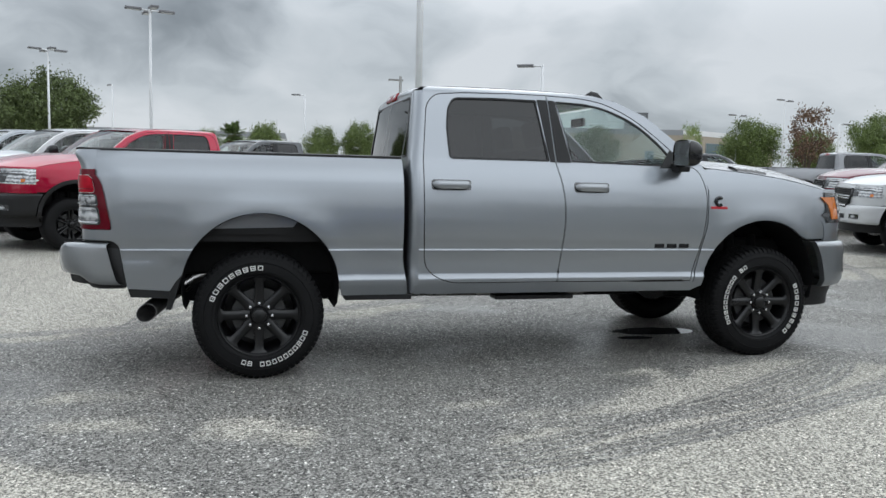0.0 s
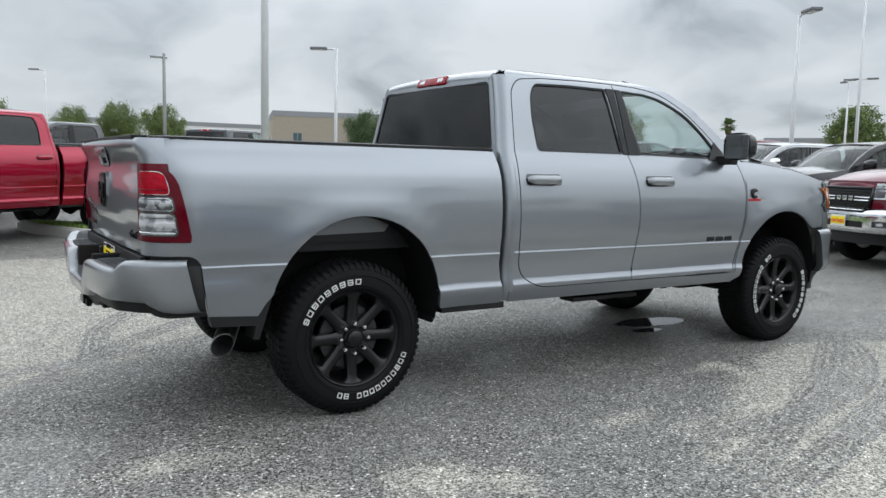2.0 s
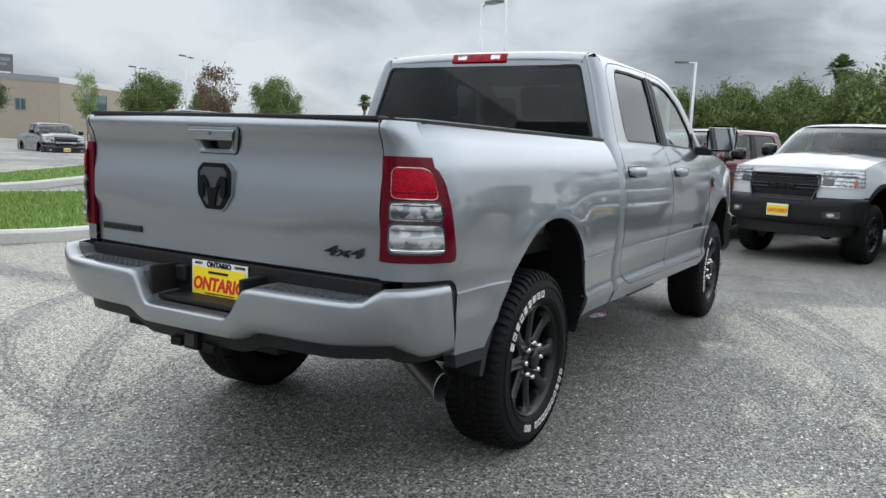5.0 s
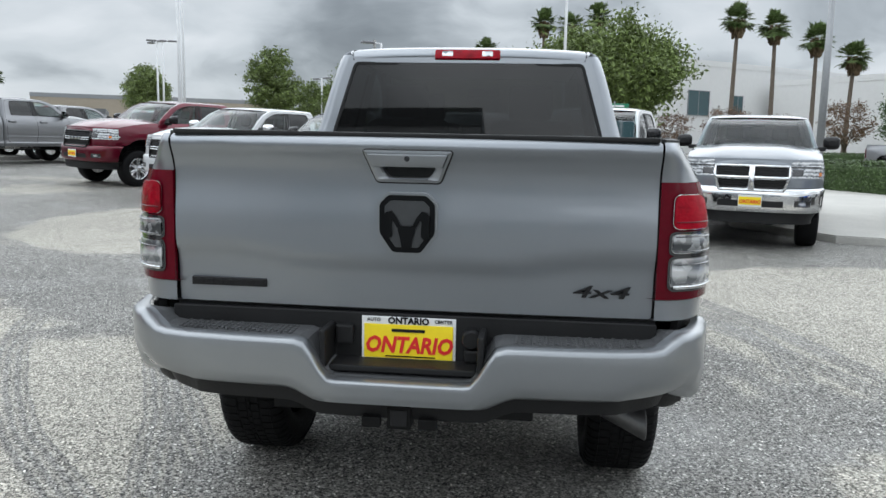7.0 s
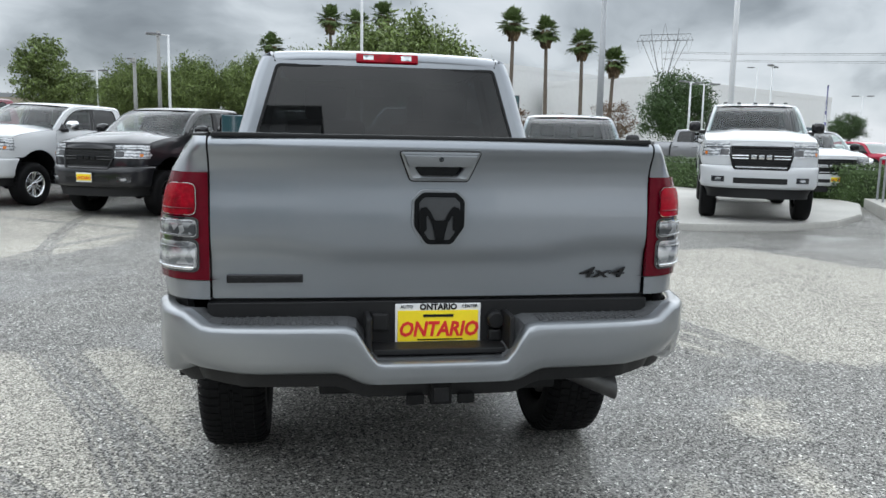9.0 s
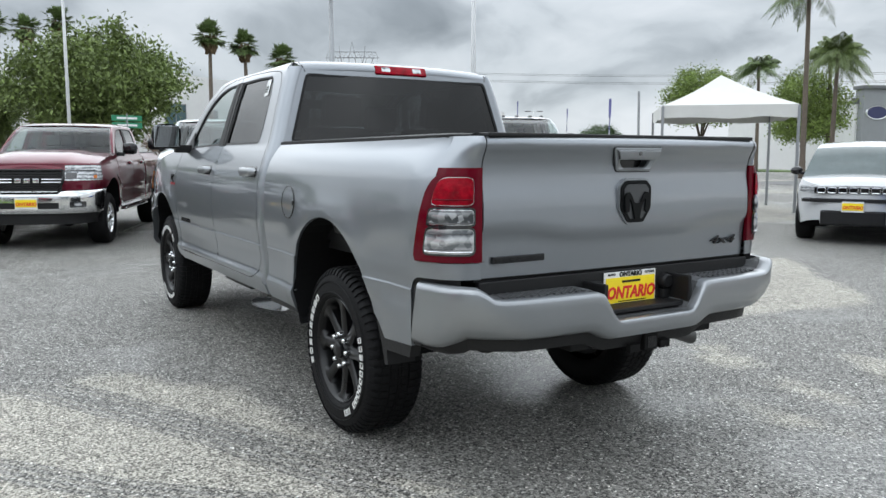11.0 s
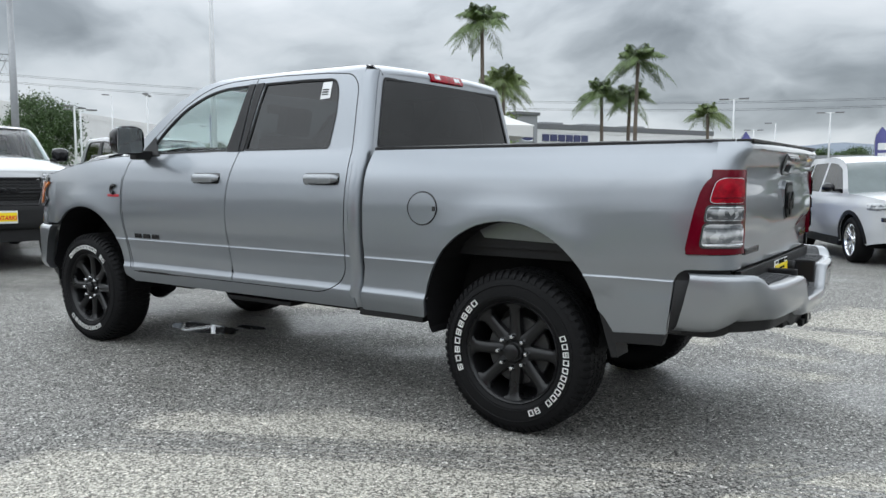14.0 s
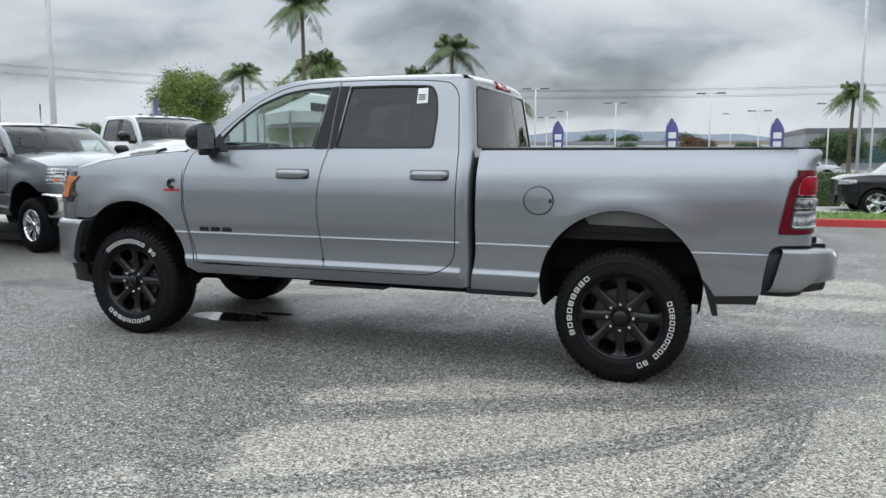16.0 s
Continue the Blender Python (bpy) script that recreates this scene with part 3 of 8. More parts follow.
def slab(name, pts, z0, z1, mat, label, category, kind="structure", parent=None, bevel=0.02):
    """A flat raised area over an outline."""
    bm = bmesh.new()
    top = [bm.verts.new((x, y, z1)) for x, y in pts]
    low = [bm.verts.new((x, y, z0)) for x, y in pts]
    f = bm.faces.new(top)
    for i in range(len(pts)):
        bm.faces.new((top[i], top[(i + 1) % len(pts)], low[(i + 1) % len(pts)], low[i]))
    bmesh.ops.recalc_face_normals(bm, faces=bm.faces)
    if bevel:
        bmesh.ops.bevel(bm, geom=[e for e in f.edges], offset=bevel, segments=2, affect="EDGES")
    bmesh.ops.triangulate(bm, faces=bm.faces)
    ob = part(name, settle(bm), mat, parent)
    return tagged(ob, label, category, kind=kind) if parent is None else ob


def kerb_loop(name, pts, mat, label, width=0.15, height=0.15, closed=True):
    bm = bmesh.new()
    ring = shrunk(pts, width) if closed else None
    rows = []
    n = len(pts)
    for i in range(n):
        a, c = pts[i], ring[i]
        rows.append([Vector((a[0], a[1], 0.0)), Vector((a[0], a[1], height - 0.03)), Vector((a[0] * 0.8 + c[0] * 0.2, a[1] * 0.8 + c[1] * 0.2, height)), Vector((c[0], c[1], height)), Vector((c[0], c[1], height - 0.06))])
    grid(bm, rows, close_u=closed)
    bmesh.ops.recalc_face_normals(bm, faces=bm.faces)
    return tagged(part(name, settle(bm), mat, smooth=True), label, "kerb", kind="structure")


def grass_blades(name, pts, n, seed, label, h=0.07, z=0.12):
    """A lawn of many blades over an outline."""
    rnd = random.Random(seed)
    xs, ys = [p[0] for p in pts], [p[1] for p in pts]
    verts, faces = [], []

    def inside(x, y):
        c = False
        for i in range(len(pts)):
            (xa, ya), (xb, yb) = pts[i - 1], pts[i]
            if (ya > y) != (yb > y) and x < (xb - xa) * (y - ya) / (yb - ya) + xa:
                c = not c
        return c
    while len(faces) < n:
        x, y = rnd.uniform(min(xs), max(xs)), rnd.uniform(min(ys), max(ys))
        if not inside(x, y):
            continue
        a, w, hh = rnd.uniform(0, 6.28), 0.012, h * rnd.uniform(0.5, 1.3)
        dx, dy, lx, ly = w * math.cos(a), w * math.sin(a), rnd.uniform(-0.04, 0.04), rnd.uniform(-0.04, 0.04)
        k = len(verts)
        zg = z + ground_z(x, y)
        verts += [(x - dx, y - dy, zg), (x + dx, y + dy, zg), (x + lx, y + ly, zg + hh)]
        faces.append((k, k + 1, k + 2))
    me = bpy.data.meshes.new(name)
    me.from_pydata(verts, [], faces)
    tagged(finish(name, me, GRASS), label, "grass", kind="stuff")


GRASS = plain("grass_blades", (0.21, 0.315, 0.075), 0.75, grain=0.2, scale=3, vary=0.35, island=True)
ground_sheet()
ISLE = [(-0.85, 9.9), (-0.70, 9.3), (-0.10, 8.35), (0.75, 7.45), (1.4, 6.75), (2.4, 6.4), (4.2, 6.4), (6.2, 7.4), (7.0, 8.8), (6.4, 10.6), (4.4, 11.0), (3.2, 10.7), (2.3, 9.6), (1.0, 9.3), (-0.2, 9.8), (-0.7, 10.2)]
kerb_loop("kerb_island", ISLE, KERB, "pale concrete kerb round a grass island")
slab("lawn_island", shrunk(ISLE, 0.14), 0.0, 0.12, TURF, "grass island beside the lot", "lawn", bevel=0)
grass_blades("grass", shrunk(ISLE, 0.16), 16000, 3, "short green lawn grass")
ISLE2 = [(1.6, 11.7), (2.3, 11.4), (6.0, 12.6), (12.0, 16.0), (14.0, 18.6), (12.5, 19.2), (7.0, 15.6), (3.2, 13.6), (1.9, 12.5)]
kerb_loop("kerb_strip", ISLE2, KERB, "pale concrete kerb round a grass strip")
slab("lawn_strip", shrunk(ISLE2, 0.14), 0.0, 0.12, TURF, "narrow grass strip in the lot", "lawn", bevel=0)
grass_blades("grass", shrunk(ISLE2, 0.16), 6000, 5, "short green lawn grass")
ISLE3 = [(20.6, 17.6), (22.8, 16.4), (24.2, 17.6), (22.6, 19.4), (20.8, 19.0)]
kerb_loop("kerb_end", ISLE3, KERB, "pale kerb of a parking island", height=0.12)
slab("island_end", shrunk(ISLE3, 0.14), 0.0, 0.10, CONCRETE, "pale concrete parking island", "island", bevel=0)
PAD = [(8.75, -5.0), (8.45, -6.3), (8.5, -7.6), (9.0, -8.9), (10.2, -10.3), (12.5, -12.0), (19.5, -14.0), (23.0, -9.0), (16.0, -4.6), (10.5, -3.9)]
slab("pavement_pad", PAD, 0.0, 0.12, CONCRETE, "pale concrete display pad with a low kerb", "pavement")

# ---------------- pickup trucks ----------------
# Truck axes: x ahead from the rear axle, y to its left, z up from the ground; wheelbase 3.785 m.
REAR_ARCH, FRONT_ARCH = (0.015, 0.595, 0.505), (3.745, 0.575, 0.512)
LOW = [(0.45, 0.90), (0.53, 0.928), (0.60, 0.958), (0.635, 0.970), (0.655, 0.973), (0.675, 0.966), (0.70, 0.959), (0.77, 0.960),
       (0.850, 0.9705), (0.8575, 0.9725), (0.865, 0.9688), (0.95, 0.981), (1.06, 0.986)]
CAB_Y = smooth_curve(LOW + [(1.16, 0.983), (1.26, 0.971), (1.36, 0.947), (1.44, 0.917), (1.475, 0.900), (1.50, 0.892), (1.92, 0.768), (1.955, 0.750),
                            (1.985, 0.712), (2.005, 0.640)])
BED_Y = smooth_curve(LOW + [(1.16, 0.984), (1.25, 0.974), (1.31, 0.963), (1.345, 0.951), (1.40, 0.922), (1.475, 0.868)])


def nose_reach(z):
    return 0.54 - 0.06 * step01(1.0, 1.36, z) + 0.05 * (1 - step01(0.88, 0.94, z))


def side_y(x, z):
    y = BED_Y(z) if x < 0.965 else CAB_Y(z)
    for cx, cz, r in (REAR_ARCH, FRONT_ARCH):
        d = math.hypot(x - cx, z - cz) - r
        if abs(d) < 0.4 and z > 0.5:
            y += 0.015 * math.exp(-((d - 0.01) / 0.11) ** 2) * (1 - step01(1.15, 1.35, z))
    if x > 3.7:
        y -= 0.03 * ((min(x, 4.2) - 3.7) / 0.5) ** 2
    if x > 4.2:
        y *= max(0.0, 1 - min((x - 4.2) / nose_reach(z), 1.0) ** 2.6) ** (1 / 2.6)
    if x < -0.3 and z < 0.8:
        w = 1 - step01(-0.52, -0.34, x)
        y += w * (0.935 + 0.036 * min(max((z - 0.5) / 0.33, 0.0), 1.0) - y) * (1 - step01(0.76, 0.80, z))
    if x < -0.80:
        t = min((-0.80 - x) / 0.285, 1.0)
        y = 0.79 + (y - 0.79) * (1 - t**2.2) ** (1 / 2.2)
    return y


def tail_path(z, x0, lift=0.0, n=14, y_end=0.79):
    """Round the tail corner at a height, from the side at x0 to the tailgate's edge."""
    b = (BED_Y(z) - 0.79)
    out = []
    for i in range(n + 1):
        t = i / n
        x = x0 + (-0.985 - x0) * t
        out.append((x, side_y(x, z) + lift))
    for i in range(1, n + 1):
        th = radians(38.4 + (90 - 38.4) * i / n)
        out.append((-0.80 - 0.285 * math.sin(th) ** 0.909 - lift * math.sin(th), 0.79 + b * max(math.cos(th), 0.0) ** 0.909 + lift * math.cos(th) if i < n else y_end))
    return out


REAR_DOOR = rounded([(1.255, 0.632, 0.13), (1.10, 0.72, 0.10), (1.088, 0.97), (1.084, 1.30), (1.088, 1.46), (1.125, 1.86, 0.07), (1.19, 1.932, 0.08), (1.40, 1.951),
                     (1.75, 1.961), (2.02, 1.960), (2.055, 1.47), (2.095, 1.30, 0.10), (2.115, 1.10, 0.2), (2.095, 0.85, 0.2), (2.065, 0.632)])
FRONT_DOOR = rounded([(2.072, 0.632), (2.102, 0.85, 0.2), (2.122, 1.10, 0.2), (2.102, 1.30, 0.10), (2.062, 1.47), (2.027, 1.960), (2.25, 1.952), (2.45, 1.928, 0.1),
                      (2.68, 1.828, 0.12), (2.92, 1.645, 0.1), (3.10, 1.482), (3.19, 1.455, 0.05), (3.245, 1.30, 0.12), (3.238, 1.05, 0.2), (3.18, 0.80, 0.1), (3.13, 0.632)])
REAR_PANE = rounded([(1.275, 1.487, 0.03), (1.262, 1.70), (1.275, 1.84, 0.05), (1.32, 1.912, 0.06), (1.60, 1.921), (1.935, 1.920, 0.012), (2.008, 1.487, 0.012)])
FRONT_PANE = rounded([(2.185, 1.487, 0.012), (2.085, 1.918, 0.012), (2.30, 1.910), (2.46, 1.886, 0.12), (2.70, 1.79, 0.12), (2.89, 1.635, 0.1), (2.985, 1.53, 0.03), (2.985, 1.475, 0.02)])


ROOF_EDGE = [(1.105, 1.955), (1.115, 1.975), (1.15, 1.990), (1.30, 1.998), (1.60, 2.004), (1.95, 2.003), (2.20, 1.994), (2.40, 1.976), (2.56, 1.940), (2.80, 1.835), (3.05, 1.645), (3.235, 1.482)]


def wheel(parent, x, s, rim, tyre=RUBBER, detail=True, rad=0.422, spoke="eight", up=0.0):
    """Tyre, rim, nuts and hub at (x, s), raised by up."""
    m = Matrix.Translation((x, s * 0.80, rad + up)) @ (Matrix.Identity(4) if s > 0 else Matrix.Rotation(math.pi, 4, "Z"))
    rr = 0.260 if detail else 0.2375
    bm = bmesh.new()
    k = rad / 0.422
    prof = [(rr + 0.005, 0.118), (rr + 0.0125, 0.134), (max(0.285 * k, rr + 0.028), 0.146), (0.33 * k, 0.149), (0.375 * k, 0.142), (0.402 * k, 0.126), (0.416 * k, 0.10), (0.419 * k, 0.05), (0.419 * k, -0.05),
            (0.416 * k, -0.10), (0.402 * k, -0.126), (0.37 * k, -0.142), (0.32 * k, -0.146), (rr + 0.022, -0.130), (rr + 0.005, -0.11)]
    lathe(bm, prof, 72)
    if detail:
        # tread blocks in five ribs and shoulder lugs
        nb = 64
        for i in range(nb):
            a = 2 * math.pi * i / nb
            for y0, y1, off in ((-0.092, -0.052, 0.0), (-0.044, -0.012, 0.5), (-0.006, 0.006, 0.2), (0.012, 0.044, 0.5), (0.052, 0.092, 0.0)):
                a0, a1 = a + off * 0.098, a + off * 0.098 + 0.078
                vs = [bm.verts.new((r * math.cos(t), y, r * math.sin(t))) for t in (a0, a1) for y in (y0, y1) for r in (0.4165, 0.4245)]
                for q in ((1, 5, 7, 3), (0, 1, 3, 2), (4, 6, 7, 5), (0, 4, 5, 1), (2, 3, 7, 6)):
                    bm.faces.new([vs[j] for j in q])
            for sg in (1, -1):
                a0, a1 = a, a + 0.055
                ring = [(0.4245, 0.094), (0.421, 0.113), (0.409, 0.130), (0.386, 0.1435)]
                ins = [(0.412, 0.094), (0.410, 0.104), (0.398, 0.121), (0.380, 0.134)]
                rows = [[bm.verts.new((r * math.cos(t), sg * y, r * math.sin(t))) for r, y in ring] for t in (a0, a1)]
                base = [[bm.verts.new((r * math.cos(t), sg * y, r * math.sin(t))) for r, y in ins] for t in (a0, a1)]
                for j in range(3):
                    bm.faces.new((rows[0][j], rows[1][j], rows[1][j + 1], rows[0][j + 1]))
                    for e in (0, 1):
                        bm.faces.new((rows[e][j], rows[e][j + 1], base[e][j + 1], base[e][j]))
        for r0 in (0.298, 0.352):
            lathe(bm, [(r0 - 0.003, 0.1475), (r0, 0.1512), (r0 + 0.003, 0.1475)], 72)
    bmesh.ops.recalc_face_normals(bm, faces=bm.faces)
    root = part("wheel", moved(bm, m), tyre, parent, smooth=True, angle=30)
    # rim barrel
    bm = lathe(bmesh.new(), [(rr + 0.012, 0.126), (rr + 0.004, 0.134), (rr - 0.006, 0.126), (rr - 0.014, 0.09), (rr - 0.026, 0.02), (rr - 0.03, -0.10), (0.05, -0.10)], 64)
    part("rim", moved(bm, m), rim if spoke != "eight" or not detail else SATIN_BLACK, root, smooth=True)
    bm = bmesh.new()
    n = {"eight": 8, "split": 6, "five": 5}[spoke]
    for i in range(n):
        a = 2 * math.pi * (i + 0.5 * (spoke != "eight")) / n
        c, si = math.cos(a), math.sin(a)

        def at(r, w, y):
            return (r * c - w * si, y, r * si + w * c)

        for off in ((0,) if spoke == "eight" else (-0.026, 0.026)):
            ws = (0.040, 0.035, 0.031, 0.029, 0.029, 0.032, 0.050, 0.094) if spoke == "eight" else (0.014, 0.014, 0.015, 0.0155, 0.016, 0.018, 0.020, 0.022)
            rows = []
            for r, w, y in zip((0.062, 0.092, 0.112, 0.15 * rr / 0.2375, 0.186 * rr / 0.2375, 0.208 * rr / 0.2375, 0.219 * rr / 0.2375, rr - 0.002), ws, (0.098, 0.099, 0.099, 0.102, 0.106, 0.110, 0.113, 0.118)):
                o = off * (0.4 + 0.9 * (r / rr))
                rows.append([at(r, o - w, y - 0.045), at(r, o - w, y - 0.008), at(r, o - w * 0.72, y), at(r, o - w * 0.25, y + 0.004), at(r, o + w * 0.25, y + 0.004), at(r, o + w * 0.72, y), at(r, o + w, y - 0.008), at(r, o + w, y - 0.045)])
            grid(bm, rows)
    lathe(bm, [(0.0, 0.118), (0.05, 0.117), (0.056, 0.110), (0.060, 0.098), (0.092, 0.096), (0.097, 0.088), (0.097, 0.04)], 40)
    bmesh.ops.recalc_face_normals(bm, faces=bm.faces)
    part("spokes", moved(bm, m), rim, root, smooth=True)
    bm = lathe(bmesh.new(), [(0.0, 0.05), (0.175, 0.05), (0.18, 0.045), (0.18, 0.03)], 40)
    part("brake_disc", moved(bm, m), DISC_DARK, root, "dark iron brake disc", smooth=True)
    bm = bmesh.new()
    lathe(bm, [(0.0, 0.142), (0.034, 0.141), (0.043, 0.134), (0.045, 0.115)], 32)
    part("hub_cap", moved(bm, m), SATIN_BLACK if rim is SATIN_BLACK else CHROME, root, smooth=True)
    if detail:
        nut = None
        for i in range(8):
            a = 2 * math.pi * i / 8
            mm = m @ Matrix.Translation((0.0825 * math.cos(a), 0, 0.0825 * math.sin(a)))
            if nut is None:
                nut = part("wheel_nut", lathe(bmesh.new(), [(0.0, 0.136), (0.009, 0.134), (0.0135, 0.126), (0.0150, 0.098)], 12), CHROME, root, "bright chrome wheel nut", smooth=True)
                nut.matrix_basis = mm
            else:
                o = new("wheel_nut", nut.data)
                o.parent = root
                o.matrix_basis = mm
                tagged(o, "bright chrome wheel nut")
    return root


def tyre_marks(parent, x, s, c1, c2, rad=0.422, up=0.0):
    """The raised white maker's marks on the sidewall, as plain blocks on two arcs round the angles c1 and c2, seen from outside."""
    m = Matrix.Translation((x, s * 0.80, rad + up)) @ (Matrix.Identity(4) if s > 0 else Matrix.Rotation(math.pi, 4, "Z"))
    rnd = random.Random(5)
    for mid, count, gaps, pitch in ((c1, 9, (), 8.6), (c2, 13, (10,), 7.2)):
        for i in range(count):
            if i in gaps:
                continue
            a0 = radians(180 - mid + (i - count / 2) * pitch)
            kind = rnd.choice((1, 1, 2))
            u, v = radians(pitch * 0.70), 0.031
            segs = ((0, 1, 0, .17), (0, 1, .83, 1), (0, .17, 0, 1), (.83, 1, 0, 1)) + (((0, 1, .42, .58),) if kind == 2 else ())
            bm = bmesh.new()
            for p0, p1, q0, q1 in segs:
                vs = []
                for p, q in ((p0, q0), (p1, q0), (p1, q1), (p0, q1)):
                    a, r = a0 + p * u, 0.303 + q * v
                    vs.append((r * math.cos(a), 0.1525, r * math.sin(a)))
                top = [bm.verts.new(p) for p in vs]
                low = [bm.verts.new((p[0], 0.143, p[2])) for p in vs]
                bm.faces.new(top)
                for j in range(4):
                    bm.faces.new((top[j], top[(j + 1) % 4], low[(j + 1) % 4], low[j]))
            bmesh.ops.recalc_face_normals(bm, faces=bm.faces)
            part("sidewall_mark", moved(bm, m), LETTER_WHITE, parent, "raised white mark on the sidewall")


def plate(parent, m, small=False):
    """A yellow dealer plate in a white frame, 0.31 x 0.165 m, facing along m's x axis backwards."""
    bm = boxes((-0.006, 0.0, -0.156, 0.156, -0.083, 0.083, 0.003))
    fr = part("plate_frame", moved(bm, m), PLATE_WHITE, parent, "white dealer plate frame")
    part("plate_face", moved(boxes((-0.010, -0.004, -0.147, 0.147, -0.055, 0.058, 0.001)), m), YELLOW, fr, "yellow dealer plate")
    t = m @ Matrix.Translation((-0.0105, 0, -0.012)) @ Matrix(((0, 0, -1, 0), (-1, 0, 0, 0), (0, 1, 0, 0), (0, 0, 0, 1)))
    lettering("ONTARIO", 0.074, 0.0015, PLATE_RED, fr, t, "plate_lettering", "red lettering", 0.86, 0.0026, 0.2)
    if not small:
        t2 = m @ Matrix.Translation((-0.0075, 0, 0.070)) @ Matrix(((0, 0, -1, 0), (-1, 0, 0, 0), (0, 1, 0, 0), (0, 0, 0, 1)))
        lettering("ONTARIO", 0.030, 0.0015, GLOSS_BLACK, fr, t2, "frame_lettering", "black lettering", 1.0, 0.0012)
        for yy, tx in ((0.115, "AUTO"), (-0.115, "CENTER")):
            lettering(tx, 0.016, 0.0015, GLOSS_BLACK, fr, m @ Matrix.Translation((-0.0075, yy, 0.072)) @ Matrix(((0, 0, -1, 0), (-1, 0, 0, 0), (0, 1, 0, 0), (0, 0, 0, 1))), "frame_lettering", "black lettering")
        bars = [(-0.012, -0.009, -0.055 + 0.0, 0.055, 0.034, 0.044)]
        bars += [(-0.0085, -0.005, a, a + 0.05, -0.075, -0.064) for a in (-0.14, -0.075, -0.01, 0.055)]
        bars += [(-0.012, -0.009, -0.09, 0.075, -0.050, -0.046)]
        part("plate_print", moved(boxes(*bars), m), GLOSS_BLACK, fr, "small black print")
    return fr


# ribs behind the lamp lenses: heights and finish
LAMP_RIBS = tuple((z, z + d, m, lb, 0.4, 0.0) for z, d, m, lb in (
    (1.099, 0.004, LENS_DARK, "dark louvre"),
    (1.038, 0.003, LENS_DARK, "dark louvre"), (1.026, 0.008, CHROME, "bright louvre"),
    (1.186, 0.004, LENS_DARK, "dark louvre"), (1.140, 0.005, LENS_DARK, "dark louvre"),
    (1.232, 0.004, LENS_RED, "dark red louvre")))


def cab_rear_x(z):
    return 0.985 + 0.075 * min(max((z - 1.40) / 0.6, 0.0), 1.0)


def nose_at(th, z, lift=0.0):
    """Round the nose at a height: th 0 ahead, 90 degrees at the side."""
    b, r = side_y(4.2, z) + lift, nose_reach(z) + lift
    c, s = max(math.cos(th), 0.0), math.sin(th)
    return Vector((4.2 + r * c ** (2 / 2.6), math.copysign(b * abs(s) ** (2 / 2.6), s), z))


def nose_th(y, z):
    return math.copysign(math.asin(min(1.0, (abs(y) / side_y(4.2, z)) ** 1.3)), y)


def nose_patch(ya, yb, z0, z1, lift, nu=16, nv=6, z0b=None, z1b=None, rim=0.03):
    """A skin on the nose between two y's and two heights (which may slant to z0b, z1b), with its rim folded in."""
    bm = bmesh.new()
    rows = []
    for i in range(-1, nu + 2):
        u = min(max(i, 0), nu) / nu
        lo, hi = z0 + ((z0b or z0) - z0) * u, z1 + ((z1b or z1) - z1) * u
        row = []
        for j in range(-1, nv + 2):
            z = lo + (hi - lo) * min(max(j, 0), nv) / nv
            edge = i in (-1, nu + 1) or j in (-1, nv + 1)
            tha, thb = nose_th(ya, z), nose_th(yb, z)
            row.append(nose_at(tha + (thb - tha) * u, z, lift - (rim if edge else 0.0)))
        rows.append(row)
    grid(bm, rows)
    bmesh.ops.recalc_face_normals(bm, faces=bm.faces)
    return bm


HOOD_EDGE = smooth_curve([(3.15, 1.478), (3.5, 1.452), (3.9, 1.408), (4.2, 1.352), (4.4, 1.305), (4.7, 1.26)])
HOOD_CROWN = smooth_curve([(3.15, 1.535), (3.5, 1.532), (3.8, 1.520), (4.05, 1.498), (4.27, 1.462), (4.53, 1.392), (4.70, 1.315)])


def hood_z(x, y):
    ye = side_y(x, min(HOOD_EDGE(x), 1.475))
    u = min(abs(y) / max(ye, 0.05), 1.0)
    return HOOD_EDGE(x) + (HOOD_CROWN(x) - HOOD_EDGE(x)) * (1 - u**2.8) + 0.014 * (1 - step01(0.42, 0.62, abs(y))) * (1 - step01(4.3, 4.62, x))


GATE_X = smooth_curve([(0.915, -1.083), (0.98, -1.088), (1.032, -1.092), (1.085, -1.109), (1.11, -1.112), (1.20, -1.110), (1.33, -1.100), (1.36, -1.101), (1.40, -1.112),
                       (1.436, -1.131), (1.452, -1.135), (1.466, -1.130), (1.482, -1.112)])


def gate_x(y, z):
    lift = 0.035 * step01(0.30, 0.62, abs(y))
    zz = z - lift * (1 - step01(1.12, 1.3, z)) * step01(0.93, 1.02, z)
    return GATE_X(zz) + 0.016 * (abs(y) / 0.78) ** 2.5


def gate_place(a, b, x):
    return Vector((x, a, b))


def gate_normal(a, b, da, db):
    return Vector((-1, da, db))


BUMPER_PLAN = [(-0.892, 0.986), (-0.96, 0.977), (-1.04, 0.962), (-1.11, 0.935), (-1.165, 0.895), (-1.20, 0.845), (-1.225, 0.77), (-1.245, 0.68), (-1.258, 0.55), (-1.265, 0.42),
               (-1.268, 0.36), (-1.27, 0.30), (-1.272, 0.25), (-1.274, 0.20), (-1.275, 0.10), (-1.275, 0.0)]


def bumper_top(y, x):
    """Height of the rear bumper's bright face along its plan: a deep step in the middle."""
    y = abs(y)
    base = 0.852 + 0.050 * step01(0.79, 0.88, y)
    return base - 0.126 * (1 - step01(0.215, 0.315, y))


def bumper_low(y):
    y = abs(y)
    return 0.683 - 0.040 * (1 - step01(0.25, 0.37, y)) - 0.045 * step01(0.91, 0.975, y)


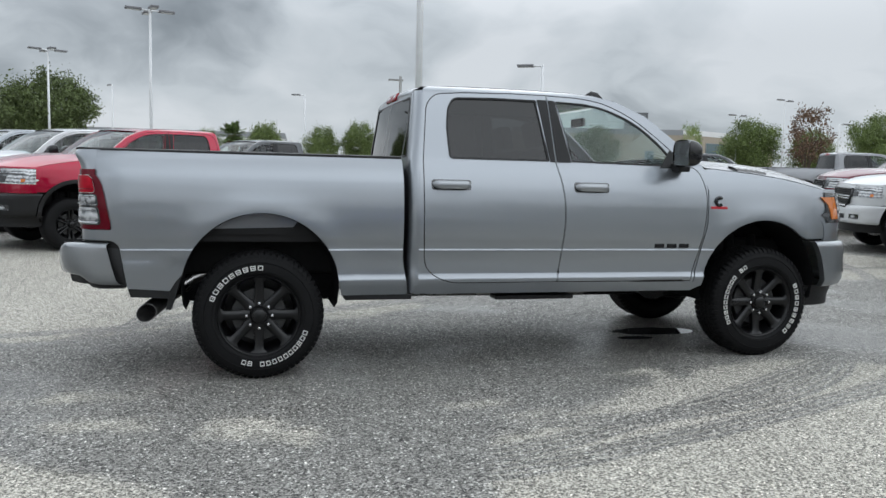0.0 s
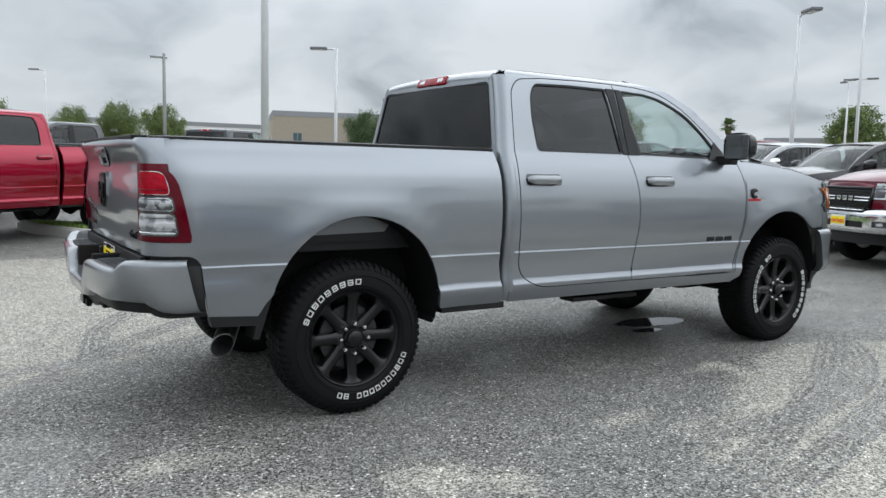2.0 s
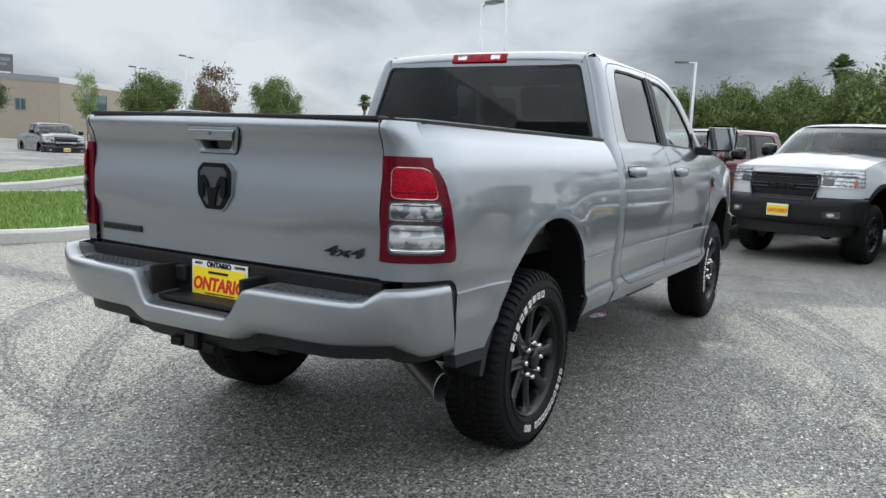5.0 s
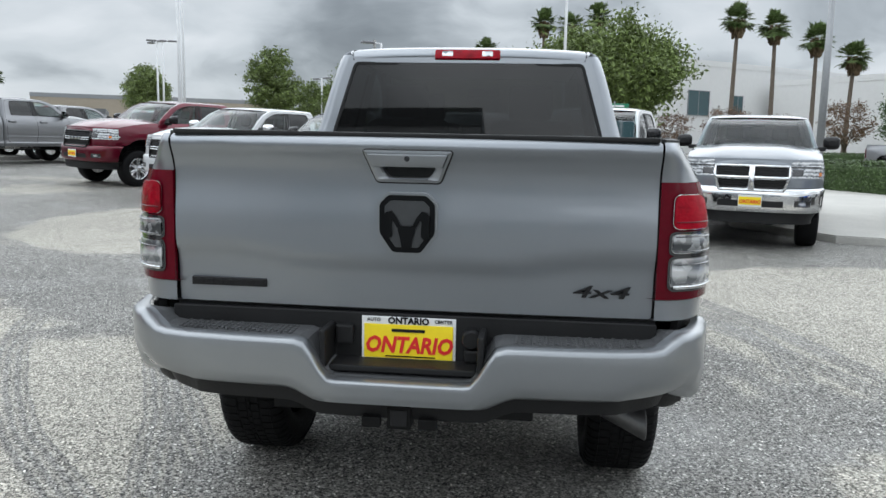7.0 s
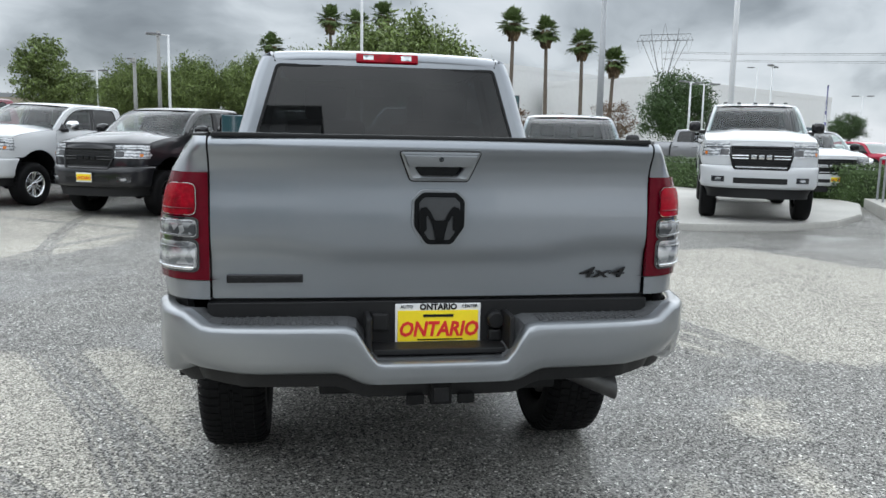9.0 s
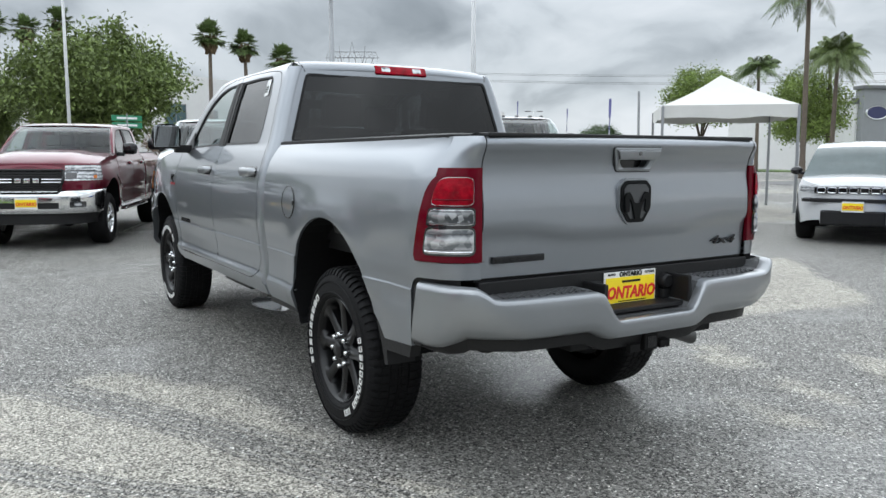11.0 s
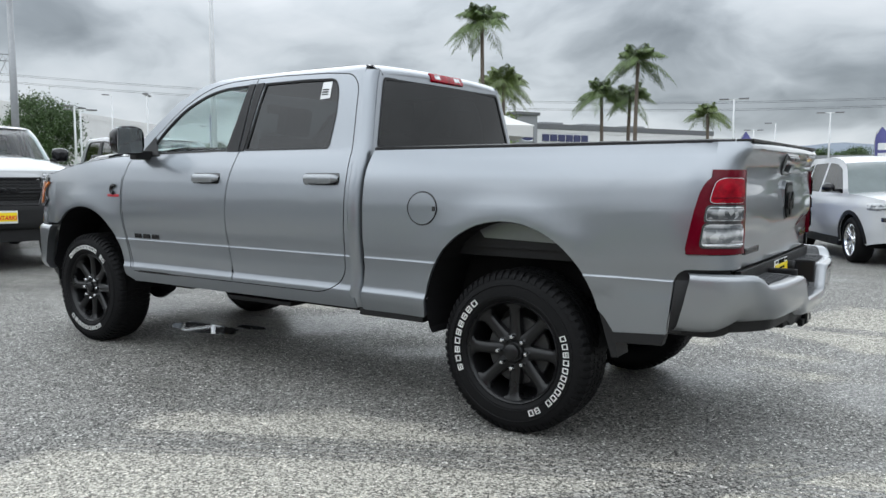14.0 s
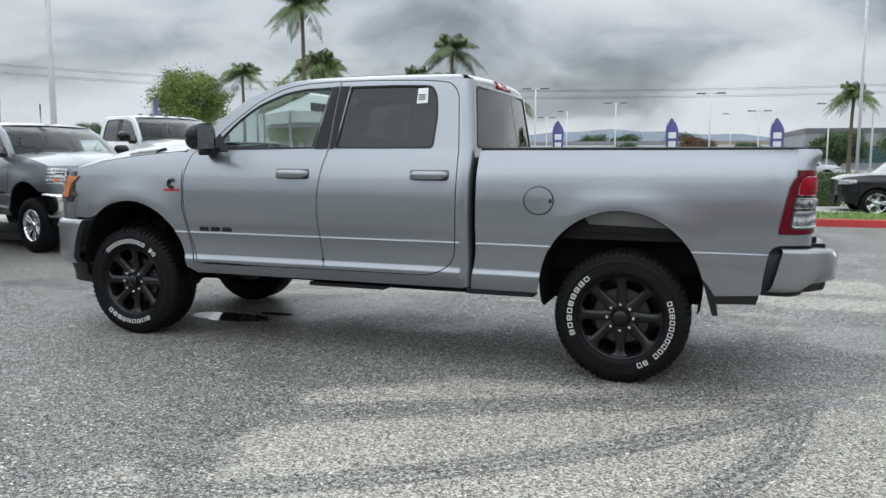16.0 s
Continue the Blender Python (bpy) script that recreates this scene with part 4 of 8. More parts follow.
def pickup(name, label, paint, group="", front_bumper=None, rear_bumper=None, rim=CHROME, spoke="split", detail=False, handles=None, grille="bars", grille_mat=CHROME,
           mirror_mat=None, flares=None, fuel_door=False, plate_front=True, step=0.16, lamps=False, stripe=False, rad=0.422, tow_mirror=False, fog=True, rails=False):
    root = thing(name, label, "pickup truck", group)
    front_bumper, rear_bumper = front_bumper or paint, rear_bumper or paint
    handles, mirror_mat = handles or paint, mirror_mat or GLOSS_BLACK
    body = part("body", boxes((-0.95, 4.30, -0.60, 0.60, 0.66, 0.92, 0.02), (1.0, 3.3, -0.86, 0.86, 0.56, 0.66, 0.02)), UNDER, root, "black floor pan")
    ax, az, ar = REAR_ARCH
    fx, fz, fr = FRONT_ARCH
    bed = rounded([(0.535, 0.552)] + [(0.985 - 0.0, 0.552, 0.02), (0.945, 0.80), (0.943, 1.47, 0.012), (-0.985, 1.478), (-0.985, 1.325), (-0.972, 1.305, 0.02), (-0.947, 1.255), (-0.928, 1.18), (-0.888, 0.983, 0.015),
                   (-0.985, 0.983), (-0.985, 0.918), (-0.888, 0.918, 0.03), (-0.846, 0.885, 0.04), (-0.805, 0.614)])
    arch = arc(ax, az, ar, 180 - 2, 0 - 4, 36)
    bed_outline = bed + [(-0.555, 0.597), (-0.515, 0.66)] + [p for p in arch if p[1] > 0.70] + [(0.522, 0.60)]
    cab_outline = [(1.055 + cab_rear_x(z) - 0.985, z) for z in (0.56, 0.9, 1.2, 1.42, 1.5, 1.6, 1.7, 1.8, 1.88)] + ROOF_EDGE + [(3.25, 1.46), (3.255, 1.30), (3.248, 1.05), (3.19, 0.80), (3.152, 0.62), (3.153, 0.56)]
    farch = [p for p in arc(fx, fz, fr, 180 + 3, -8, 36)]
    fender = ([(3.163, 0.56), (3.160, 0.62)] + [(3.20, 0.80), (3.256, 1.05), (3.263, 1.30), (3.23, 1.455)] + [(x, HOOD_EDGE(x) - 0.004) for x in (3.3, 3.5, 3.7, 3.9, 4.05, 4.2, 4.30)]
              + [(4.305, 1.25), (4.285, 1.10), (4.32, 1.045), (4.32, 0.945), (4.14, 0.942)] + [p for p in farch[::-1][2:-1] if p[0] < fx or p[1] > 0.945])
    for s in (1, -1):
        pl, no = side_place(s)
        bs = shell_ob("bedside", shell(bed_outline, [], side_y, pl, no, step, 0.03), paint, root)
        cs = shell_ob("cab_side", shell(cab_outline, [shrunk(REAR_DOOR, -0.005), shrunk(FRONT_DOOR, -0.005)], side_y, pl, no, step, 0.03), paint, root)
        shell_ob("fender", shell(fender, [], side_y, pl, no, step, 0.03), paint, root)
        for dn, outline, hole in (("rear_door", REAR_DOOR, REAR_PANE), ("front_door", FRONT_DOOR, FRONT_PANE)):
            door = shell_ob(dn, shell(shrunk(outline, 0.002), [hole], side_y, pl, no, step, 0.025), paint, root)
            bm = bmesh.new()
            grid(bm, [[Vector((a, s * (side_y(a, b) - 0.004), b)) for a, b in shrunk(outline, d)] for d in (0.006, -0.009)], close_v=True)
            part("door_gap", bm, GLOSS_BLACK, door, "dark gap round the door")
            glass = shell_ob("door_pane", shell(shrunk(hole, -0.008), [], lambda a, b: side_y(a, b) - 0.010, pl, no, 0.2, 0), PRIVACY if dn == "rear_door" else CLEAR, door, "dark tinted glass" if dn == "rear_door" else "clear glass")
            glass.visible_shadow = False
            # black seal round the pane
            bm = bmesh.new()
            loop_o, loop_i = shrunk(hole, -0.004), shrunk(hole, 0.010)
            rows = [[Vector((a, s * (side_y(a, b) + 0.0015), b)) for a, b in loop_o], [Vector((a, s * (side_y(a, b) - 0.002), b)) for a, b in loop_i], [Vector((a, s * (side_y(a, b) - 0.012), b)) for a, b in loop_i]]
            grid(bm, rows, close_v=True)
            bmesh.ops.recalc_face_normals(bm, faces=bm.faces)
            part("pane_seal", bm, BLACK_PLASTIC, door, "black rubber seal")
            hx = (1.14, 1.41) if dn == "rear_door" else (2.185, 2.445)
            zc = 1.307
            # dark sheet laid on the door, painted as the shade round the grip
            shade = shell_ob("handle_shade", shell(rounded([(hx[0] - 0.005, zc - 0.036, 0.02), (hx[1] + 0.005, zc - 0.036, 0.02), (hx[1] + 0.005, zc + 0.034, 0.02), (hx[0] - 0.005, zc + 0.034, 0.02)]), [], lambda a, b: side_y(a, b) + 0.0012, pl, no, 0.3, 0), LENS_DARK, door, "dark sheet painted as shade round the handle")
            bm = bmesh.new()
            rows = []
            n = 14
            for i in range(n + 1):
                u = i / n
                x = hx[0] + (hx[1] - hx[0]) * u
                y0 = side_y(x, zc)
                e = (1 - abs(2 * u - 1) ** 6) ** 0.5
                out = 0.010 + 0.034 * e
                hh = 0.010 + 0.018 * e
                rows.append([Vector((x, s * (y0 + d), zc + h)) for d, h in ((0.0 if i in (0, n) else out - 0.02, -hh * 0.9), (out - 0.004, -hh), (out, -hh * 0.5), (out + 0.002, 0.0), (out - 0.002, hh * 0.7), (out - 0.012, hh), (0.0, hh * 0.9))])
            grid(bm, rows)
            bmesh.ops.recalc_face_normals(bm, faces=bm.faces)
            if s < 0:
                pass
            part("door_handle", bm, handles, door, "", smooth=True, angle=60)
            if detail and s > 0 and dn == "rear_door":
                st = rounded([(1.345, 1.795), (1.425, 1.79), (1.425, 1.895), (1.352, 1.898)])
                shell_ob("window_sticker", shell(st, [], lambda a, b: side_y(a, b) - 0.006, pl, no, 0.5, 0), STICKER, door, "white paper sticker")
                bm = bmesh.new()
                for zz in (1.815, 1.83, 1.845):
                    y = side_y(1.39, zz) - 0.0045
                    vs = [bm.verts.new((xx, s * y, z2)) for xx, z2 in ((1.365, zz), (1.415, zz), (1.415, zz + 0.008), (1.365, zz + 0.008))]
                    bm.faces.new(vs)
                part("sticker_print", bm, BLACK_PLASTIC, door, "printed lines")
        # black trim between the panes
        for outl in (rounded([(2.017, 1.482), (1.945, 1.926), (2.018, 1.926), (2.053, 1.482)]), rounded([(2.067, 1.482), (2.032, 1.926), (2.078, 1.924), (2.176, 1.482)])):
            shell_ob("pillar_trim", shell(outl, [], lambda a, b: side_y(a, b) + 0.006, pl, no, 0.1, 0.008), BLACK_PLASTIC, root, "black pillar trim")
        # rounded rear corner of the cab
        bm = bmesh.new()
        rows = []
        for z in (0.56, 0.65, 0.70, 0.8, 0.84, 0.86, 1.0, 1.15, 1.25, 1.35, 1.42, 1.5, 1.6, 1.7, 1.8, 1.88, 1.93, 1.956):
            x0, y0 = 1.055 + cab_rear_x(z) - 0.985, side_y(1.06, z)
            rows.append([Vector((x0 - 0.07 * math.sin(radians(a)), s * (y0 - 0.07 + 0.07 * math.cos(radians(a))), z)) for a in range(0, 91, 9)] + [Vector((x0 - 0.06, s * (y0 - 0.12), z))])
        grid(bm, rows)
        bmesh.ops.recalc_face_normals(bm, faces=bm.faces)
        if bm.faces[0].normal.y * s < 0:
            bmesh.ops.reverse_faces(bm, faces=bm.faces)
        part("cab_corner", bm, paint, cs, smooth=True)
        # rocker
        rk = [(1.03, 0.552), (3.16, 0.552), (3.175, 0.618), (1.03, 0.618)]
        shell_ob("rocker_panel", shell(rk, [], side_y, pl, no, step, 0.05), paint, root)
        # tail corner, above and below the lamp
        for z0, z1 in ((1.300, 1.478), (0.918, 0.983)):
            bm = bmesh.new()
            rows = [[Vector((x + min(GATE_X(z) + 1.10, 0.0) * min(max((-x - 0.987) / 0.095, 0.0), 1.0) * (z > 1.2), s * y, z)) for x, y in tail_path(z, -0.985, 0.0, 10)[10:]] for z in np.linspace(z0, z1, 12)]
            rows.append([Vector((p.x + 0.03, p.y * 0.96, p.z - 0.002)) for p in rows[-1]])
            rows.insert(0, [Vector((p.x + 0.03, p.y * 0.96, p.z)) for p in rows[0]])
            grid(bm, rows)
            bmesh.ops.recalc_face_normals(bm, faces=bm.faces)
            part("tail_corner", bm, paint, bs, smooth=True)
        # tail lamp that wraps round the corner
        def front_of(z):
            return float(np.interp(z, [0.985, 1.0, 1.18, 1.26, 1.30, 1.328, 1.346, 1.357], [-0.900, -0.890, -0.925, -0.944, -0.962, -0.988, -1.016, -1.055]))
        bm = bmesh.new()
        zs = list(np.linspace(0.987, 1.356, 16))
        rows = [[Vector((x, s * y, z)) for x, y in tail_path(z, front_of(z), 0.010, 10)] for z in zs]
        rim_a = [Vector((p.x * 0.98, p.y * 0.96, p.z)) for p in rows[0]]
        rim_b = [Vector((p.x * 0.98, p.y * 0.96, p.z)) for p in rows[-1]]
        grid(bm, [rim_a] + rows + [rim_b])
        for k in (0, -1):
            grid(bm, [[r[k] for r in rows], [Vector((r[k].x + (0.0 if k == 0 else 0.02), r[k].y - s * 0.03 * (k == 0), r[k].z)) for r in rows]])
        bmesh.ops.remove_doubles(bm, verts=bm.verts, dist=1e-5)
        bmesh.ops.recalc_face_normals(bm, faces=bm.faces)
        lamp = part("tail_lamp", bm, LENS_RED, root, "deep red tail lamp", smooth=True)
        for z0, z1, mt, lb, k0, grow2 in ((1.212, 1.318, LENS_BRIGHT, "bright red brake lens", 0.45, 0.004), (1.137, 1.194, LENS_SMOKE, "smoked indicator lens", 0.40, 0.010), (1.024, 1.118, LENS_CLEAR, "clear reversing lens", 0.36, 0.010)) + LAMP_RIBS * detail:
            for grow, mat2, nm, lf in ((grow2, LENS_DARK if grow2 > 0.005 else LENS_RED, "lens_bezel", 0.014), (0.0022, CHROME, "lens_edge", 0.016), (0.0, mt, "lens", 0.0175)):
                rib = grow2 == 0.0
                if rib and nm != "lens":
                    continue
                if nm == "lens_edge" and not detail:
                    continue
                bm = bmesh.new()
                rows = []
                for v in np.r_[0, 0.04, 0.10, 0.2, 0.35, 0.5, 0.65, 0.8, 0.9, 0.96, 1]:
                    z = z0 - grow + (z1 - z0 + 2 * grow) * v
                    inset = 0.012 if rib else 0.004 + 0.022 * (1 - math.sqrt(1 - min(max((abs(2 * v - 1) - 0.6) / 0.4, 0.0), 1.0) ** 2))
                    pth = tail_path(z, front_of(z), lf + 0.0032 * rib, 32)
                    y_in = 0.828 - grow
                    x_front = -1.095 + 0.70 * (front_of(z) + 1.095) + grow
                    pth = [(x_front, side_y(x_front, z) + lf)] + [q for q in pth if q[1] > y_in + 0.002 and q[0] < x_front - 0.001]
                    pth.append((-0.80 - 0.285 * (1 - ((y_in - 0.79) / (BED_Y(z) - 0.79)) ** 2.2) ** 0.4545 - lf - 0.0032 * rib, y_in))
                    cum = np.r_[0, np.cumsum([math.dist(u, v) for u, v in zip(pth, pth[1:])])]
                    at = np.linspace(inset, cum[-1] - inset, 24)
                    bulge = 0.002 * math.sin(math.pi * (z - z0 + grow) / (z1 - z0 + 2 * grow)) if nm == "lens" else 0.0
                    rows.append([Vector((x - bulge, s * (y + bulge), z)) for x, y in zip(np.interp(at, cum, [q[0] for q in pth]), np.interp(at, cum, [q[1] for q in pth]))])
                rows = [[p + Vector((0.012, -s * 0.012, 0)) for p in rows[0]]] + rows + [[p + Vector((0.012, -s * 0.012, 0)) for p in rows[-1]]]
                grid(bm, rows)
                bmesh.ops.remove_doubles(bm, verts=bm.verts, dist=1e-5)
                bmesh.ops.recalc_face_normals(bm, faces=bm.faces)
                part("reflector_rib" if rib else nm, bm, mat2, lamp, lb if nm == "lens" else "dark lens bezel" if nm == "lens_bezel" else "thin chrome edge", smooth=True)
        # wheel housings
        for (cx, cz, r), inner in ((REAR_ARCH, 0.56), (FRONT_ARCH, 0.52)):
            bm = bmesh.new()
            rows = []
            for px, pz in arc(cx, cz, r - 0.004, 200, -20, 24):
                rows.append([Vector((px, s * y, max(pz, 0.47))) for y in (side_y(px, max(pz, 0.56)) - 0.012, 0.86, 0.70, inner)])
            grid(bm, rows)
            bm.faces.new([bm.verts.new(r_[-1]) for r_ in rows])
            part("wheel_liner", bm, LINER, root, "black wheel housing")
            if flares:
                fl = arc(cx, cz, r + 0.055, 196, -14, 28) + arc(cx, cz, r - 0.006, -14, 196, 28)
                fl = [(a, max(b, 0.55)) for a, b in fl]
                shell_ob("wheel_flare", shell(fl, [], lambda a, b: side_y(a, b) + 0.022, pl, no, 0.2, 0.03), flares, root, "black plastic wheel flare")
        shell_ob("inner_panel", shell(rounded([(-0.36, 0.985), (0.22, 1.0), (0.30, 1.10), (-0.30, 1.11)]), [], lambda a, b: 0.84, pl, no, 0.4, 0.02), SILVER_DARK, root, "unpainted inner bed panel")
        shell_ob("mud_guard", shell([(-0.578, 0.478), (-0.548, 0.474), (-0.520, 0.56), (-0.470, 0.74), (-0.455, 0.80), (-0.500, 0.75), (-0.555, 0.60)], [], lambda a, b: side_y(a, max(b, 0.62)) - 0.006, pl, no, 0.4, 0.14), BLACK_PLASTIC, root, "black plastic mud guard")
        shell_ob("bed_trim", shell([(-0.788, 0.560), (-0.545, 0.548), (-0.555, 0.596), (-0.803, 0.613)], [], lambda a, b: side_y(a, 0.64) - 0.002, pl, no, 0.4, 0.05), BLACK_PLASTIC, root, "black lower bedside trim")
        part("sill_guard", boxes((0.56, 1.02, min(s * 0.80, s * 0.93), max(s * 0.80, s * 0.93), 0.515, 0.556, 0.01)), BLACK_PLASTIC, root, "black underbody guard")
        part("heat_shield", boxes((1.65, 2.25, min(s * 0.72, s * 0.86), max(s * 0.72, s * 0.86), 0.49, 0.52, 0.008)), BLACK_PLASTIC, root, "black underbody guard")
        # mirror
        bm = bmesh.new()
        mx, my, mz = 2.99, 1.105, 1.565
        wid, hei = (0.112, 0.098) if tow_mirror else (0.12, 0.105)
        rows = []
        for i in range(7):
            u = i / 6
            k = (1 - (u * 0.95) ** 3) ** 0.5
            rows.append([Vector((mx - 0.06 + 0.145 * u, s * (my + wid * k * math.copysign(abs(math.cos(t)) ** 0.6, math.cos(t))), mz + hei * k * math.copysign(abs(math.sin(t)) ** 0.6, math.sin(t)))) for t in np.linspace(0, 2 * math.pi, 25)[:-1]])
        grid(bm, rows, close_v=True)
        bm.faces.new([bm.verts.new(p) for p in rows[-1]])
        bm.faces.new([bm.verts.new(p + Vector((0.012, 0, 0))) for p in rows[0]])
        bmesh.ops.recalc_face_normals(bm, faces=bm.faces)
        mir = part("mirror", bm, mirror_mat, root, "", smooth=True)
        part("mirror_glass", moved(box(bmesh.new(), -0.003, 0.003, -wid * 0.86, wid * 0.86, -hei * 0.86, hei * 0.86, 0.002), Matrix.Translation((mx - 0.055, s * my, mz))), MIRROR, mir, "mirror glass")
        part("mirror_arm", boxes((mx - 0.02, mx + 0.07, min(s * 0.87, s * 1.03), max(s * 0.87, s * 1.03), 1.435, 1.50, 0.015)), BLACK_PLASTIC, mir)
        shell_ob("mirror_base", shell(rounded([(2.88, 1.462), (3.12, 1.462), (3.0, 1.575), (2.975, 1.60)]), [], lambda a, b: side_y(a, b) + 0.006, pl, no, 0.3, 0.006), BLACK_PLASTIC, mir)
        # head lamp wrapping round the front corner
        bm = bmesh.new()
        zs, rows = np.linspace(1.07, 1.305, 9), []
        for z in zs:
            th0, th1 = nose_th(0.47 + 0.04 * (z > 1.2), z), radians(90)
            row = [nose_at(th0 + (th1 - th0) * i / 16, z, 0.010) for i in range(17)]
            row = [p for p in row if p.x > 4.27 + 0.25 * max(0, 1.12 - z)] or row
            while len(row) < 17:
                row.append(row[-1] + Vector((-0.002, -0.001, 0)))
            rows.append([Vector((p.x, s * p.y, p.z)) for p in row])
        grid(bm, [[p - Vector((0.04, 0, 0)) for p in rows[0]]] + rows + [[p - Vector((0.04, 0, 0)) for p in rows[-1]]])
        bmesh.ops.recalc_face_normals(bm, faces=bm.faces)
        hl = part("head_lamp", bm, LENS_DARK if detail else LENS_CLEAR, root, "clear head lamp", smooth=True)
        lamp_bits = ((0.50, 0.86, 1.10, 1.145, LENS_CLEAR, "bright reflector"), (0.50, 0.86, 1.165, 1.28, LENS_CLEAR, "bright reflector"), (0.865, 0.89, 1.09, 1.28, LENS_CLEAR, "bright reflector"), (0.90, 0.938, 1.10, 1.27, LENS_AMBER, "amber side marker"))
        if not detail:
            lamp_bits = ((0.52, 0.66, 1.095, 1.19, LENS_DARK, "dark projector lens"), (0.50, 0.88, 1.212, 1.235, LENS_DARK, "dark lamp brow"), (0.865, 0.90, 1.10, 1.15, LENS_AMBER, "amber side marker"))
        for y0, y1, z0, z1, mt, lb in lamp_bits:
            bm = nose_patch(s * y0, s * y1, z0, z1, 0.016, 8, 3, rim=0.012)
            part("side_marker" if mt is LENS_AMBER else "reflector", bm, mt, hl, lb, smooth=True)
        # front arch lip and bumper end
        wheel(root, 0.0, s, rim, detail=detail, rad=rad, spoke=spoke)
        wheel(root, 3.785, s, rim, detail=detail, rad=rad, spoke=spoke, up=0.025 if detail else 0.0)
        if rails:
            part("side_step", boxes((1.15, 3.05, min(s * 0.93, s * 1.03), max(s * 0.93, s * 1.03), 0.50, 0.54, 0.015)), CHROME if rim is CHROME else BLACK_PLASTIC, root, "side step")
    # roof
    bm = bmesh.new()
    rows = []
    for x, z in [(1.045, 1.928), (1.055, 1.950), (1.08, 1.972)] + ROOF_EDGE[2:9]:
        ye = side_y(x, z) if x > 1.1 else float(np.interp(x, [1.045, 1.08], [0.675, 0.70]))
        row = []
        for i in range(21):
            u = -1 + i / 10
            y = ye * math.copysign(abs(u) ** 0.8, u)
            q = (1 - u * u)
            row.append(Vector((x + 0.16 * q * step01(2.1, 2.56, x) - 0.015 * q * (1 - step01(1.05, 1.2, x)), y, z + 0.022 * q ** 0.8)))
        rows.append(row)
    rows.insert(0, [p + Vector((0.02, 0, -0.03)) for p in rows[0]])
    grid(bm, rows)
    bmesh.ops.recalc_face_normals(bm, faces=bm.faces)
    if sum(f.normal.z for f in bm.faces) < 0:
        bmesh.ops.reverse_faces(bm, faces=bm.faces)
    roof = part("roof", bm, paint, root, smooth=True, angle=60)
    for s in (1, -1):
        bm = bmesh.new()
        tube(bm, [(1.042, s * 0.668, 1.925), (1.06, s * 0.680, 1.958), (1.11, s * 0.680, 1.984)] + [(x, s * (side_y(x, z) * 0.95), z + 0.0035) for x, z in ROOF_EDGE[3:9]], 0.004, 6)
        part("roof_joint", bm, BLACK_PLASTIC, roof, "black roof joint strip")
    # windscreen
    bm = bmesh.new()
    edge = ROOF_EDGE[8:]
    rows = []
    for k in range(13):
        t = k / 12 * (len(edge) - 1)
        i = min(int(t), len(edge) - 2)
        x, z = (edge[i][j] + (edge[i + 1][j] - edge[i][j]) * (t - i) for j in (0, 1))
        ye = side_y(x, z) - 0.004
        rows.append([Vector((x + (0.16 + 0.10 * k / 12) * (1 - u * u), ye * u, z + 0.008 * (1 - u * u))) for u in np.linspace(-1, 1, 21)])
    grid(bm, rows)
    bmesh.ops.recalc_face_normals(bm, faces=bm.faces)
    ws = part("windscreen", bm, SHIELD, root, "windscreen glass", smooth=True, angle=80)
    ws.visible_shadow = False
    for s in (1, -1):
        rowsp = [[r[-1 if s > 0 else 0] + Vector((0, s * d, h)) for d, h in ((0.004, 0.0), (-0.03, 0.012), (-0.05, -0.006))] for r in rows]
        bm = bmesh.new()
        grid(bm, rowsp)
        part("pillar_edge", bm, paint, ws, smooth=True)
    bm = bmesh.new()
    grid(bm, [[p + Vector((0.0, 0, 0.004)) for p in rows[-1]], [p + Vector((0.10, 0, -0.04)) for p in rows[-1]], [p + Vector((0.2, 0, -0.12)) for p in rows[-1]]])
    part("cowl", bm, BLACK_PLASTIC, ws, "black cowl")
    for s in (0.62, -0.05):
        bm = bmesh.new()
        tube(bm, [(3.45, s, 1.500), (3.36, s - 0.3, 1.535), (3.34, s - 0.55, 1.530)], 0.010, 6)
        part("wiper", bm, BLACK_PLASTIC, ws)
    # cab back wall and its pane
    zz = [0.66, 0.9, 1.2, 1.42, 1.5, 1.6, 1.7, 1.8, 1.9, 1.945]
    outline = [(side_y(1.06, z) - 0.068, z) for z in zz] + [(-(side_y(1.06, z) - 0.068), z) for z in zz[::-1]]
    hole = rounded([(0.785, 1.490, 0.03), (0.662, 1.912, 0.03), (-0.662, 1.912, 0.03), (-0.785, 1.490, 0.03)])
    cab_wall = lambda a, b: cab_rear_x(b) - 0.02 * (1 - (a / 0.85) ** 2)
    back = shell_ob("cab_back", shell(outline, [hole], cab_wall, gate_place, gate_normal, 0.2, 0.03), paint, root)
    gl = shell_ob("back_pane", shell(shrunk(hole, -0.004), [], lambda a, b: cab_wall(a, b) + 0.004, gate_place, gate_normal, 0.25, 0), PRIVACY, back, "dark tinted back glass")
    gl.visible_shadow = False
    bm = bmesh.new()
    lo, li = shrunk(hole, -0.003), shrunk(hole, 0.014)
    grid(bm, [[Vector((cab_wall(a, b) - 0.003, a, b)) for a, b in lo], [Vector((cab_wall(a, b) - 0.002, a, b)) for a, b in li], [Vector((cab_wall(a, b) + 0.006, a, b)) for a, b in li]], close_v=True)
    part("pane_seal", bm, BLACK_PLASTIC, back)
    # third brake lamp
    bm = boxes((-0.016, 0.02, -0.19, 0.19, -0.031, 0.031, 0.012))
    ch = part("high_brake_lamp", moved(bm, pose(1.043, 0, 1.957, 0, 28, 0)), LENS_BRIGHT, root, "red high-level brake lamp", smooth=True)
